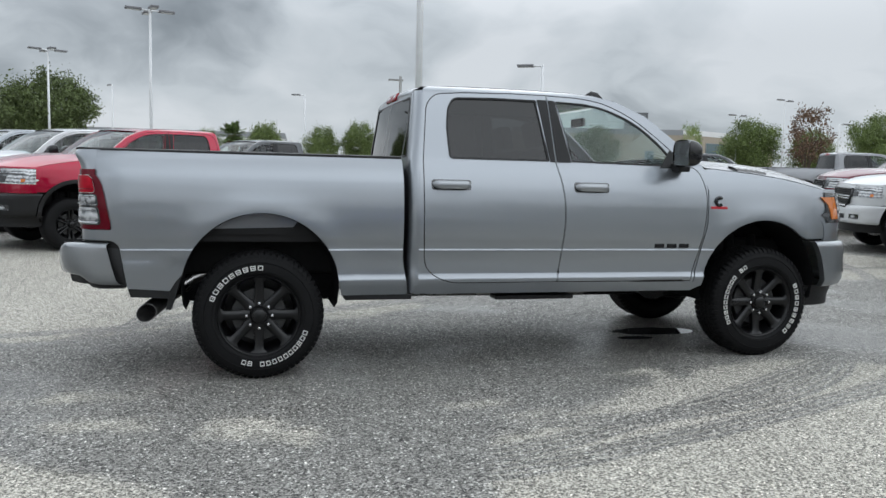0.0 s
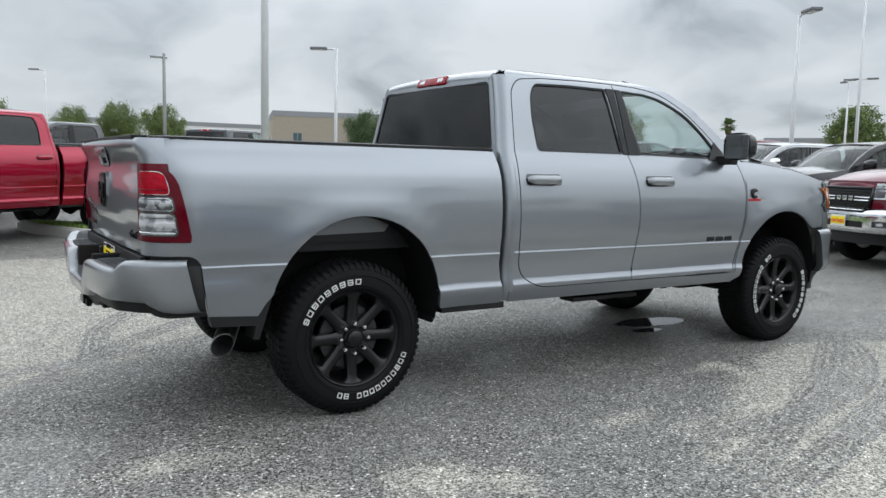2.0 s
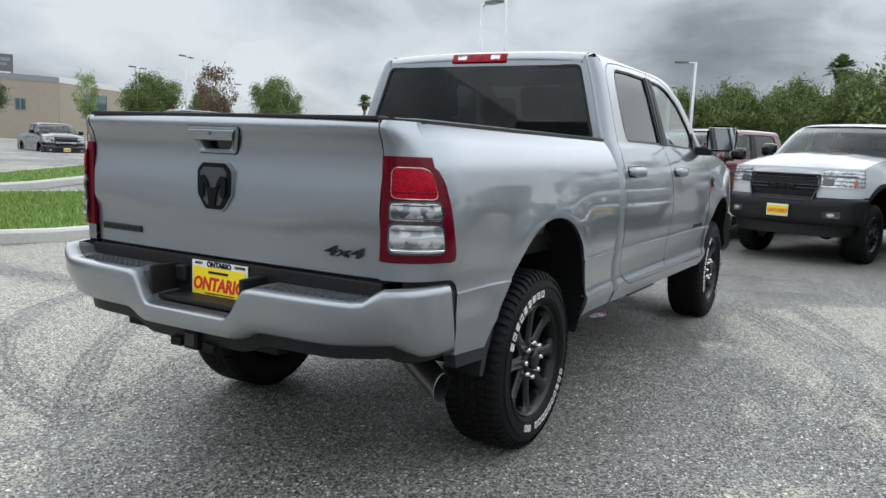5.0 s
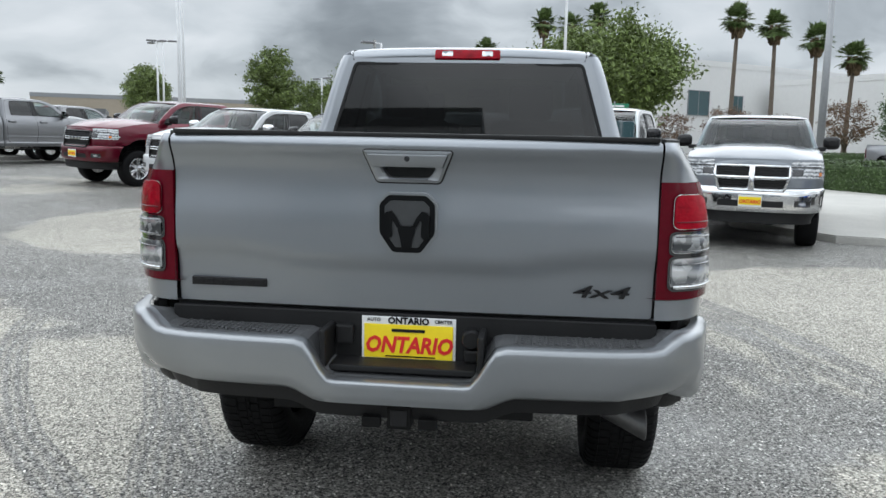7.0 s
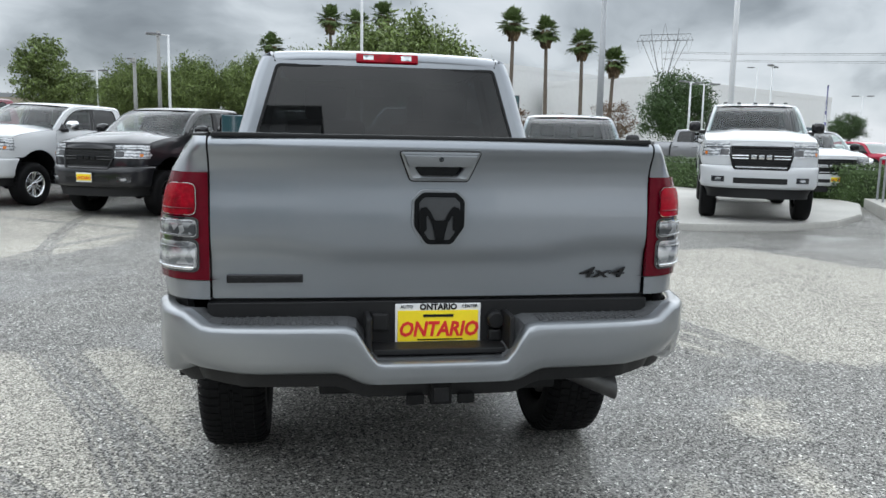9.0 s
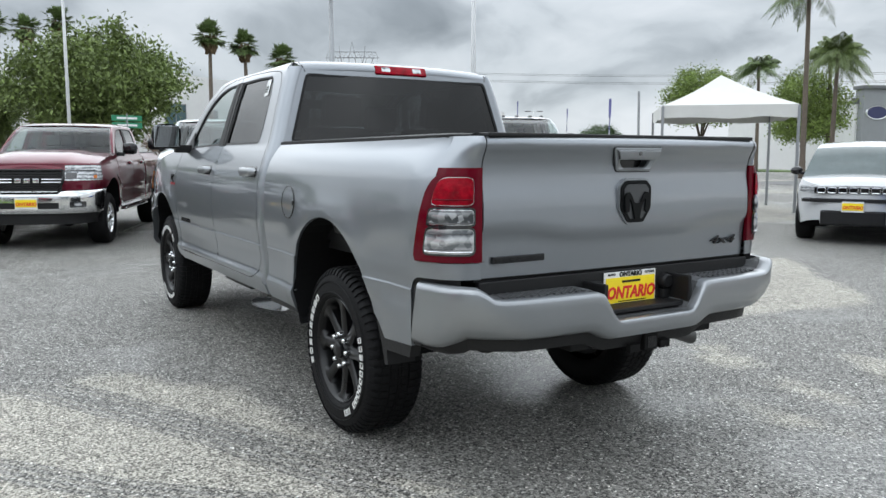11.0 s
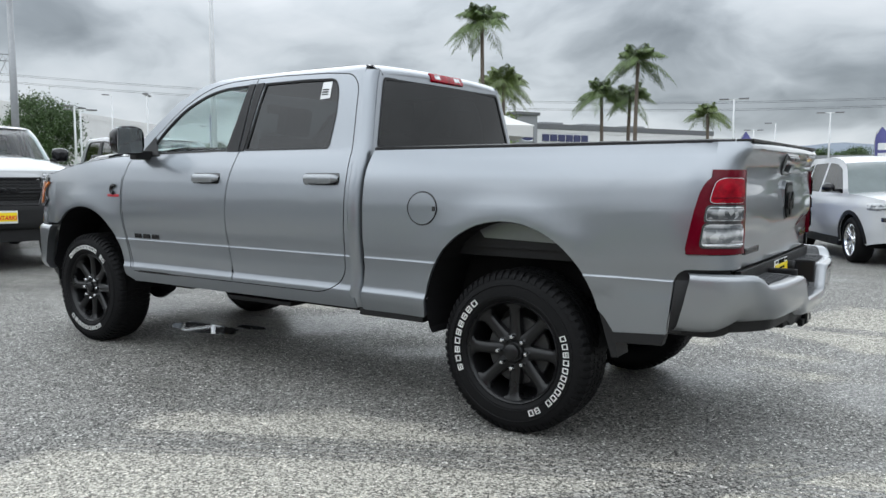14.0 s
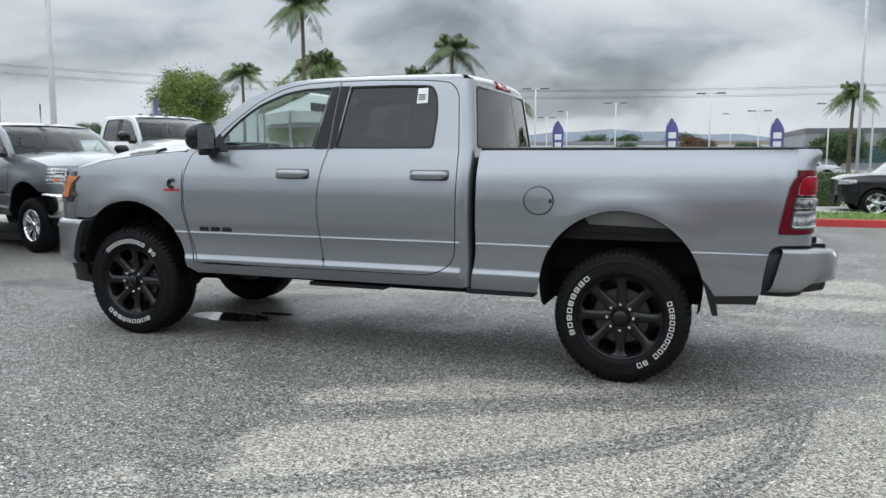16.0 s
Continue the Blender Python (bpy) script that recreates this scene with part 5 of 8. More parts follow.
    for s in (1, -1):
        part("cargo_lens", moved(boxes((-0.019, 0.0, s * 0.115 - 0.032, s * 0.115 + 0.032, -0.018, 0.018, 0.006)), pose(1.043, 0, 1.957, 0, 28, 0)), LENS_CLEAR, ch, "clear cargo lens")
    # aerial fin
    bm = bmesh.new()
    rows = []
    for x, w, h in ((2.50, 0.004, 0.004), (2.53, 0.022, 0.045), (2.58, 0.030, 0.080), (2.64, 0.030, 0.070), (2.70, 0.018, 0.012)) if detail else ((1.60, 0.004, 0.004), (1.64, 0.02, 0.035), (1.70, 0.025, 0.04), (1.80, 0.012, 0.010)):
        rows.append([Vector((x, (-0.30 if detail else 0.0) + w * math.cos(t), 1.985 + h * math.sin(t))) for t in np.linspace(0, math.pi, 9)])
    grid(bm, rows)
    part("aerial", bm, BLACK_PLASTIC, roof, "dark aerial fin", smooth=True)
    if lamps:
        for y in (-0.55, -0.3, 0, 0.3, 0.55):
            part("roof_lamp", boxes((2.42, 2.52, y - 0.035, y + 0.035, 2.0, 2.028, 0.01)), LENS_DARK, roof, "dark roof marker lamp")
    # hood
    bm = bmesh.new()
    xs = list(np.linspace(3.22, 4.20, 9)) + [4.28, 4.36, 4.44, 4.51, 4.57, 4.62, 4.655]
    rows = []
    for x in xs:
        ye = side_y(x, min(HOOD_EDGE(x), 1.475)) - 0.004
        rows.append([Vector((x, ye * u, hood_z(x, ye * u))) for u in np.linspace(-1, 1, 31)])
    last = rows[-1]
    rows.append([Vector((p.x + 0.03, p.y * 0.97, p.z - 0.03)) for p in last])
    rows.append([Vector((p.x + 0.035, p.y * 0.96, p.z - 0.10)) for p in last])
    grid(bm, rows)
    bmesh.ops.recalc_face_normals(bm, faces=bm.faces)
    if sum(f.normal.z for f in bm.faces) < 0:
        bmesh.ops.reverse_faces(bm, faces=bm.faces)
    hood = part("hood", bm, paint, root, smooth=True, angle=60)
    if stripe:
        bm = bmesh.new()
        if stripe == "vents":
            for sg in (1, -1):
                grid(bm, [[Vector((x, sg * y, hood_z(x, y) + 0.004)) for y in np.linspace(0.20 + 0.1 * (3.95 - x), 0.42, 6)] for x in np.linspace(3.50, 3.95, 6)])
            part("hood_vents", bm, BLACK_PLASTIC, hood, "black hood vents", smooth=True)
        else:
            grid(bm, [[Vector((x, y, hood_z(x, y) + 0.004)) for y in np.linspace(-0.33, 0.33, 13)] for x in np.linspace(3.50, 4.10, 10)])
            part("hood_stripe", bm, BLACK_PLASTIC, hood, "matt black hood stripe", smooth=True)
    if detail:
        for s in (1, -1):
            bm = bmesh.new()
            grid(bm, [[Vector((x, s * y, hood_z(x, y) + d)) for y, d in ((0.745, -0.004), (0.752, 0.012), (0.78, 0.016), (0.862, 0.014), (0.875, -0.006))] for x in (3.56, 3.575, 3.68, 3.80, 3.815)])
            part("hood_badge", bm, LENS_DARK, hood, "dark hood side badge")
            bm = bmesh.new()
            for k in range(4):
                x = 3.59 + 0.052 * k
                grid(bm, [[Vector((xx, s * y, hood_z(xx, y) + d)) for y, d in ((0.79, 0.020), (0.845, 0.018))] for xx in (x, x + 0.04)])
            part("badge_print", bm, LENS_CLEAR, hood, "grey badge figures")
    # nose skin, grille and front bumper
    nose = part("front_panel", nose_patch(-0.955, 0.955, 0.93, 1.33, 0.0, 40, 7, rim=0.02), paint, root, smooth=True)
    gr = part("grille", nose_patch(-0.47, 0.47, 0.885, 1.225, 0.012, 24, 6, rim=0.05), BLACK_PLASTIC, root, "black grille")
    edge_bm = bmesh.new()
    for pts in ([(y, 1.23) for y in np.linspace(-0.48, 0.48, 15)], [(y, 0.882) for y in np.linspace(-0.42, 0.42, 13)], [(-0.48, 1.23), (-0.49, 1.1), (-0.42, 0.882)], [(0.48, 1.23), (0.49, 1.1), (0.42, 0.882)]):
        tube(edge_bm, [nose_at(nose_th(y, z), z, 0.020) for y, z in pts], 0.02 if grille != "dark" else 0.014, 8)
    if grille == "bars":
        part("grille_surround", edge_bm, GLOSS_BLACK, gr, "black grille surround", smooth=True)
        edge_bm = bmesh.new()
    mesh_bm = bmesh.new()
    for k in range(9):
        z = 0.905 + 0.037 * k
        pts = [nose_at(nose_th(y, z + 0.012 * (i % 2)), z + 0.012 * (i % 2), 0.018) for i, y in enumerate(np.linspace(-0.45, 0.45, 25))]
        tube(mesh_bm, pts, 0.0055, 4, cap=False)
    part("grille_mesh", mesh_bm, GLOSS_BLACK, gr, "black grille mesh")
    if grille == "cross":
        tube(edge_bm, [nose_at(nose_th(y, 1.06), 1.06, 0.024) for y in np.linspace(-0.47, 0.47, 13)], 0.03, 8)
        tube(edge_bm, [nose_at(0, z, 0.024) for z in (0.885, 1.06, 1.225)], 0.05, 8)
    else:
        for z in (1.09, 1.045):
            for sg in (1, -1):
                tube(edge_bm, [nose_at(nose_th(y, z), z, 0.024) for y in np.linspace(sg * 0.20, sg * 0.46, 6)], 0.013, 8)
        # plain raised blocks where the maker's letters stand
        for y in (-0.125, 0.0, 0.125):
            box(edge_bm, 4.735, 4.768, y - 0.045, y + 0.045, 1.035, 1.105, 0.008)
    part("grille_frame", edge_bm, grille_mat, gr, "", smooth=True)
    bm, rows = bmesh.new(), []
    for z, lf in ((0.565, -0.03), (0.56, 0.0), (0.575, 0.022), (0.62, 0.03), (0.70, 0.032), (0.80, 0.03), (0.88, 0.028), (0.912, 0.024), (0.925, 0.008), (0.925, -0.03)):
        xe = fx + math.sqrt(0.586**2 - (z - fz) ** 2)
        thm = radians(90) if xe < 4.2 else math.acos(((xe - 4.2) / (nose_reach(z) + lf)) ** 1.3)
        row = [nose_at(-thm + 2 * thm * i / 44, z, lf) for i in range(45)]
        if xe < 4.2:
            row[0], row[-1] = (Vector((xe, sg * (side_y(xe, z) + lf), z)) for sg in (-1, 1))
        rows.append([Vector((row[0].x + 0.01, row[0].y * 0.93, z))] + row + [Vector((row[0].x + 0.01, row[-1].y * 0.93, z))])
    grid(bm, rows)
    bmesh.ops.recalc_face_normals(bm, faces=bm.faces)
    fb = part("front_bumper", bm, front_bumper, root, smooth=True, angle=60)
    part("air_intake", nose_patch(-0.42, 0.42, 0.645, 0.735, 0.036, 20, 3, rim=0.02), BLACK_PLASTIC, fb, "black lower air intake")
    if fog:
        for s in (1, -1):
            o = part("fog_lamp", nose_patch(s * 0.56, s * 0.76, 0.66, 0.75, 0.036, 8, 3, rim=0.02), LENS_DARK, fb, "fog lamp")
            part("fog_lens", nose_patch(s * 0.61, s * 0.70, 0.675, 0.735, 0.042, 6, 3, rim=0.01), LENS_CLEAR, o)
    part("front_valance", nose_patch(-0.93, 0.93, 0.40, 0.565, -0.03, 36, 4, rim=0.05), BLACK_PLASTIC, root, "black front valance", smooth=True)
    if plate_front:
        plate(fb, Matrix.Translation((4.85, 0.0, 0.73)) @ Matrix.Rotation(math.pi, 4, "Z"), small=True)
    # bed: floor, walls, rail caps
    part("bed_floor", boxes((-1.05, 0.93, -0.80, 0.80, 0.90, 0.95)), BLACK_PLASTIC, root, "black bed floor")
    for row in ((-1.05, 0.93, 0.79, 0.83, 0.95, 1.46), (-1.05, 0.93, -0.83, -0.79, 0.95, 1.46), (0.90, 0.935, -0.79, 0.79, 0.95, 1.44)):
        part("bed_wall", boxes(row), BLACK_PLASTIC, root, "black bed lining")
    for s in (1, -1):
        bm = bmesh.new()
        rows = []
        for x in np.linspace(-1.04, 0.94, 25):
            yo = side_y(max(x, -0.985), 1.475) - (0.05 if x < -1.0 else 0)
            rows.append([Vector((x, s * y, z)) for y, z in ((yo + 0.003, 1.470), (yo + 0.002, 1.486), (yo - 0.02, 1.492), (0.79, 1.490), (0.785, 1.44))])
        grid(bm, rows)
        bm.faces.new([bm.verts.new(p) for p in rows[0]])
        bmesh.ops.recalc_face_normals(bm, faces=bm.faces)
        part("rail_cap", bm, BLACK_PLASTIC, root, "black bed rail cap", smooth=True, angle=50)
    # tailgate
    go = rounded([(0.784, 0.918, 0.01), (0.784, 1.478, 0.012), (-0.784, 1.478, 0.012), (-0.784, 0.918, 0.01)])
    hh = rounded([(0.066, 1.350, 0.012), (0.090, 1.385, 0.012), (-0.090, 1.385, 0.012), (-0.066, 1.350, 0.012)])
    ho = rounded([(0.102, 1.336, 0.012), (0.143, 1.437, 0.012), (-0.143, 1.437, 0.012), (-0.102, 1.336, 0.012)])
    tg = shell_ob("tailgate", shell(go, [hh], gate_x, gate_place, gate_normal, 0.02 if detail else 0.08, 0.03), paint, root)
    part("gate_cap", boxes((-1.118, -1.04, -0.775, 0.775, 1.476, 1.492, 0.005)), BLACK_PLASTIC, tg, "black tailgate cap")
    part("gate_inner", boxes((-1.03, -1.01, -0.77, 0.77, 0.93, 1.47)), BLACK_PLASTIC, tg)
    bm = bmesh.new()
    rows = [[Vector((gate_x(a, b) + dx, a, b)) for a, b in ho] for dx in (0.004, -0.007)]
    rows.append([Vector((gate_x(a, b) - 0.011, a, b)) for a, b in shrunk(ho, 0.008)])
    rows.append([Vector((gate_x(a, b) - 0.006, a, b)) for a, b in shrunk(hh, -0.004)])
    rows.append([Vector((-1.06, a, b)) for a, b in shrunk(hh, 0.003)])
    grid(bm, rows, close_v=True)
    bmesh.ops.recalc_face_normals(bm, faces=bm.faces)
    hd = part("gate_handle", bm, handles, tg, "tailgate handle bezel", smooth=True, angle=35)
    bm = bmesh.new()
    rim_o = shrunk(ho, -0.002)
    tube(bm, [(gate_x(a, b), a, b) for a, b in rim_o + rim_o[:1]], 0.0028, 6, cap=False)
    part("handle_gap", bm, GLOSS_BLACK, hd, "dark gap round the handle bezel")
    part("grip_cavity", boxes((-1.066, -1.058, -0.10, 0.10, 1.340, 1.395)), GLOSS_BLACK, hd, "black grip cavity")
    bm = bmesh.new()
    grid(bm, [[Vector((gate_x(y, 1.40) + dx, y * k, z)) for dx, z, k in ((-0.004, 1.385, 0.86), (-0.026, 1.386, 0.87), (-0.032, 1.398, 0.92), (-0.034, 1.422, 1.0), (-0.018, 1.431, 1.0))] for y in (-0.126, -0.122, -0.05, 0.05, 0.122, 0.126)])
    bmesh.ops.recalc_face_normals(bm, faces=bm.faces)
    part("pull_handle", bm, handles, hd, "", smooth=True)
    part("lock", moved(lathe(bmesh.new(), [(0, -0.002), (0.008, -0.002), (0.010, 0.004)], 16, "x"), Matrix.Translation((gate_x(0, 1.40) - 0.034, 0.0, 1.412))), LENS_DARK, hd, "dark lock barrel")
    # shield on the tailgate: a plain eight-sided plate with a raised horned form
    def gate_plate(pts, lift, mat, nm, par, lb=""):
        bm = bmesh.new()
        top = [bm.verts.new((gate_x(0, 1.2) - lift, a, b)) for a, b in pts]
        low = [bm.verts.new((-1.095, a * 1.02, 1.2 + (b - 1.2) * 1.02)) for a, b in pts]
        bm.faces.new(top)
        for i in range(len(pts)):
            bm.faces.new((top[i], top[(i + 1) % len(pts)], low[(i + 1) % len(pts)], low[i]))
        bmesh.ops.recalc_face_normals(bm, faces=bm.faces)
        return part(nm, bm, mat, par, lb)
    oct8 = rounded([(0.060, 1.296, 0.01), (-0.060, 1.296, 0.01), (-0.089, 1.268, 0.01), (-0.089, 1.175, 0.012), (-0.045, 1.113, 0.012), (0.045, 1.113, 0.012), (0.089, 1.175, 0.012), (0.089, 1.268, 0.01)])
    gate_plate(shrunk(oct8, -0.008), 0.010, handles if detail else CHROME, "emblem_rim", tg, "silver emblem rim")
    sh = gate_plate(oct8, 0.016, EMBLEM_BLACK, "emblem", tg, "black shield emblem")
    gate_plate(shrunk(oct8, 0.017), 0.018, EMBLEM_GREY, "emblem_field", sh)
    for sg in (1, -1):
        gate_plate([(sg * a, b) for a, b in ((0.075, 1.227), (0.066, 1.243), (0.048, 1.247), (0.032, 1.227), (0.021, 1.205), (0.030, 1.192), (0.044, 1.217), (0.048, 1.213), (0.046, 1.166), (0.055, 1.158), (0.071, 1.162))], 0.026, EMBLEM_BLACK, "emblem_relief", sh)
    gate_plate([(0.027, 1.205), (0.012, 1.199), (-0.012, 1.199), (-0.027, 1.205), (-0.028, 1.186), (-0.020, 1.158), (-0.015, 1.129), (0.015, 1.129), (0.020, 1.158), (0.028, 1.186)], 0.026, EMBLEM_BLACK, "emblem_relief", sh)
    bm = boxes((gate_x(0.6, 0.99) - 0.010, -1.06, 0.475, 0.735, 0.974, 1.003, 0.003), *[(gate_x(0.6, 0.99) - 0.012, -1.07, 0.485 + i * 0.035, 0.51 + i * 0.035, 0.981, 0.997, 0.002) for i in range(7)])
    part("trim_badge", bm, GLOSS_BLACK, tg, "black trim badge")
    if detail:
        lettering("4x4", 0.055, 0.004, GLOSS_BLACK, tg, Matrix.Translation((gate_x(-0.62, 1.0) - 0.006, -0.615, 1.0)) @ Matrix(((0, 0, -1, 0), (-1, 0, 0, 0), (0, 1, 0, 0), (0, 0, 0, 1))) , "drive_badge", "black drive badge", 2.15, 0.0006, 0.25)
    # rear bumper
    full = BUMPER_PLAN + [(x, -y) for x, y in BUMPER_PLAN[-2::-1]]
    dense = []
    for (xa, ya), (xb, yb) in zip(full, full[1:]):
        for t in (0, 0.5):
            dense.append((xa + (xb - xa) * t, ya + (yb - ya) * t))
    dense.append(full[-1])
    bm = bmesh.new()
    rows = []
    for x, y in dense:
        top, low = bumper_top(y, x), bumper_low(y)
        rr = []
        inw = Vector((1 if abs(y) < 0.9 else 0.4, -0.5 * math.copysign(1, y) * (abs(y) > 0.7), 0)).normalized()
        for t, d in ((0.0, 0.05), (0.03, 0.022), (0.12, 0.004), (0.3, 0.0), (0.5, -0.004), (0.72, -0.002), (0.88, -0.004), (0.95, 0.0), (0.985, 0.010), (1.0, 0.03), (1.0, 0.055)):
            d += 0.06 * step01(0.62, 0.90, abs(y)) * (1 - step01(0.90, 0.97, abs(y))) * max(0.0, 1 - t / 0.7) ** 2
            d += 0.022 * step01(0.86, 0.96, abs(y)) * step01(0.95, 1.1, -x) * max(0.0, 1 - t / 0.5) ** 2
            p = Vector((x + (0.06 * (0.5 - t) if x > -0.93 else 0.0), y, low + (top - low) * t)) + inw * d
            if t == 1.0 and d > 0.04:
                p.z -= 0.002
            rr.append(p)
        rows.append(rr)
    grid(bm, rows)
    bmesh.ops.recalc_face_normals(bm, faces=bm.faces)
    if sum(f.normal.x for f in bm.faces) > 0:
        bmesh.ops.reverse_faces(bm, faces=bm.faces)
    rb = part("rear_bumper", bm, rear_bumper, root, smooth=True, angle=50)
    bm = bmesh.new()
    vr = []
    for row in rows:
        q = row[0]
        c = 1 if q.y > 0 else -1
        deep = 0.052 - 0.026 * step01(0.84, 0.95, abs(q.y))
        tuck = 0.05 * step01(0.70, 0.95, abs(q.y))
        vr.append([q + Vector((0.0, 0, 0.014)), q + Vector((0.006, -0.2 * tuck * c, -0.4 * deep)), q + Vector((0.014, -0.6 * tuck * c, -deep)), q + Vector((0.07, -tuck * c - 0.03 * c * (abs(q.y) > 0.5), -deep - 0.006))])
    grid(bm, vr)
    bmesh.ops.recalc_face_normals(bm, faces=bm.faces)
    part("bumper_valance", bm, BLACK_PLASTIC, rb, "black lower edge", smooth=True)
    # step pads on top
    bm = bmesh.new()
    rows = []
    for x, y in dense:
        if abs(y) < 0.96:
            top = bumper_top(y, x)
            out = Vector((x + 0.045, y * 0.985, top - 0.004))
            inn = Vector((-1.06, y * 0.96, min(top, 0.885)))
            rows.append([out, out * 0.6 + inn * 0.4 + Vector((0, 0, 0.004)), inn])
    grid(bm, rows)
    bmesh.ops.recalc_face_normals(bm, faces=bm.faces)
    pad = part("step_pad", bm, PAD_GREY, rb, "ribbed black step pad", smooth=False)
    if detail:
        bm = bmesh.new()
        for sg in (1, -1):
            for i in range(22):
                for j in range(4):
                    y = sg * (0.36 + 0.018 * i)
                    x = -1.20 + 0.026 * j + 0.012 * (i % 2) + 0.06 * max(0, (abs(y) - 0.45))
                    z = bumper_top(y, x) + 0.000
                    box(bm, x - 0.008, x + 0.008, y - 0.005, y + 0.005, z - 0.004, z + 0.004)
        tagged(part("step_stud", bm, PAD_GREY, pad, "raised tread studs"), kind="stuff")
    part("bumper_core", boxes((-1.20, -1.08, -0.235, 0.235, 0.735, 0.755, 0.004), (-1.09, -1.06, -0.80, 0.80, 0.70, 0.905, 0.004), (-1.225, -1.085, 0.24, 0.262, 0.74, 0.872, 0.01), (-1.225, -1.085, -0.262, -0.24, 0.74, 0.872, 0.01)), BLACK_PLASTIC, rb, "black plate recess")
    part("socket_cover", boxes((-1.115, -1.085, 0.175, 0.235, 0.80, 0.865, 0.008)), BLACK_PLASTIC, rb, "square socket cover")
    bm = bmesh.new()
    lathe(bm, [(0.0, -1.13), (0.026, -1.13), (0.032, -1.12), (0.034, -1.085)], 18, "x")
    part("socket_cover", moved(bm, Matrix.Translation((0, -0.215, 0.835))), BLACK_PLASTIC, rb, "round trailer socket cover")
    part("socket_cover", boxes((-1.12, -1.085, -0.24, -0.19, 0.755, 0.80, 0.01)), BLACK_PLASTIC, rb, "small socket cover")
    plate(rb, Matrix.Translation((-1.092, -0.006, 0.812)), small=not detail)
    for s in (1, -1):
        pl, no = side_place(s)
        shell_ob("bumper_filler", shell(rounded([(-0.872, 0.622), (-0.812, 0.622), (-0.850, 0.888, 0.03), (-0.890, 0.921, 0.03), (-1.06, 0.921), (-1.06, 0.882), (-0.970, 0.882, 0.02), (-0.945, 0.862, 0.02)]), [], lambda a, b: side_y(a, max(b, 0.6)) - 0.006, pl, no, 0.3, 0.03), BLACK_PLASTIC, rb, "black bumper filler")
    # tow hitch
    hitch = part("hitch", boxes((-1.24, -0.9, -0.038, 0.038, 0.565, 0.64, 0.006), (-1.20, -1.12, -0.42, 0.42, 0.60, 0.65, 0.01), (-1.235, -1.21, -0.12, -0.06, 0.565, 0.60, 0.004), (-1.235, -1.21, 0.06, 0.12, 0.565, 0.60, 0.004)), UNDER, root, "black tow hitch")
    part("hitch_mouth", boxes((-1.243, -1.238, -0.026, 0.026, 0.577, 0.628)), GLOSS_BLACK, hitch)
    # chassis: rails, axles, springs, shafts, tanks
    for y in (0.42, -0.50):
        part("frame_rail", boxes((-1.0, 4.3, y, y + 0.08, 0.60, 0.74, 0.01)), UNDER, root)
    for x in (0.0, 3.785):
        bm = bmesh.new()
        tube(bm, [(x, -0.78, rad), (x, 0.78, rad)], 0.055, 14)
        lathe_b = [(0.0, -0.14), (0.09, -0.11), (0.14, 0.0), (0.09, 0.11), (0.0, 0.14)]
        b2 = lathe(bmesh.new(), lathe_b, 20, "x")
        me = bpy.data.meshes.new("tmp")
        moved(b2, Matrix.Translation((x, 0.0 if x < 1 else 0.28, rad))).to_mesh(me)
        b2.free()
        bm.from_mesh(me)
        bpy.data.meshes.remove(me)
        part("axle", bm, UNDER, root, smooth=True)
    for s in (1, -1):
        for x0 in (0.14, -0.10):
            bm = bmesh.new()
            tube(bm, [(x0, s * 0.60, 0.48), (x0 + (0.10 if x0 > 0 else -0.12), s * 0.56, 0.85)], 0.032, 10)
            part("shock_absorber", bm, UNDER, root, smooth=True)
        for x0 in (3.70, 3.9):
            bm = bmesh.new()
            tube(bm, [(x0, s * 0.62, 0.5), (x0, s * 0.60, 0.95)], 0.04, 10)
            part("shock_absorber", bm, UNDER, root, smooth=True)
        bm = bmesh.new()
        tube(bm, [(3.4, s * 0.5, 0.5), (3.785, s * 0.55, 0.40), (4.2, s * 0.42, 0.55)], 0.03, 8)
        part("control_arm", bm, UNDER, root, smooth=True)
    bm = bmesh.new()
    tube(bm, [(0.1, 0, 0.48), (2.2, -0.1, 0.58)], 0.045, 12)
    part("drive_shaft", bm, UNDER, root, smooth=True)
    part("fuel_tank", boxes((0.95, 2.3, 0.12, 0.62, 0.46, 0.66, 0.04), (2.3, 3.1, -0.3, 0.3, 0.42, 0.68, 0.05), (3.3, 3.55, -0.35, 0.35, 0.40, 0.60, 0.03)), UNDER, root, "black fuel tank and gearbox")
    bm = bmesh.new()
    tube(bm, [(2.5, -0.45, 0.50), (0.75, -0.47, 0.52), (0.35, -0.50, 0.66), (-0.25, -0.53, 0.70), (-0.44, -0.53, 0.62), (-0.588, -0.612, 0.522)], [0.05, 0.05, 0.05, 0.05, 0.05, 0.054], 18, cap=False)
    ex = part("exhaust_pipe", bm, DULL_STEEL, root, "dull steel exhaust pipe", smooth=True)
    bm = bmesh.new()
    # flared tip, cut off parallel to the truck's side
    way = Vector((-0.44, -0.85, -0.30)).normalized()
    side_v = way.cross(Vector((0, 0, 1))).normalized()
    up_v = side_v.cross(way)
    start = Vector((-0.583, -0.600, 0.525))

    def tip_ring(r, y_cut=None):
        pts = []
        for t in np.linspace(0, 2 * math.pi, 25):
            p = start + side_v * (r * math.cos(t)) + up_v * (r * math.sin(t))
            pts.append(p if y_cut is None else p + way * ((y_cut - p.y) / way.y))
        return pts

    grid(bm, [tip_ring(0.054), tip_ring(0.055, -0.72), tip_ring(0.056, -0.838), tip_ring(0.052, -0.840), tip_ring(0.050, -0.72)])
    bmesh.ops.remove_doubles(bm, verts=bm.verts, dist=1e-5)
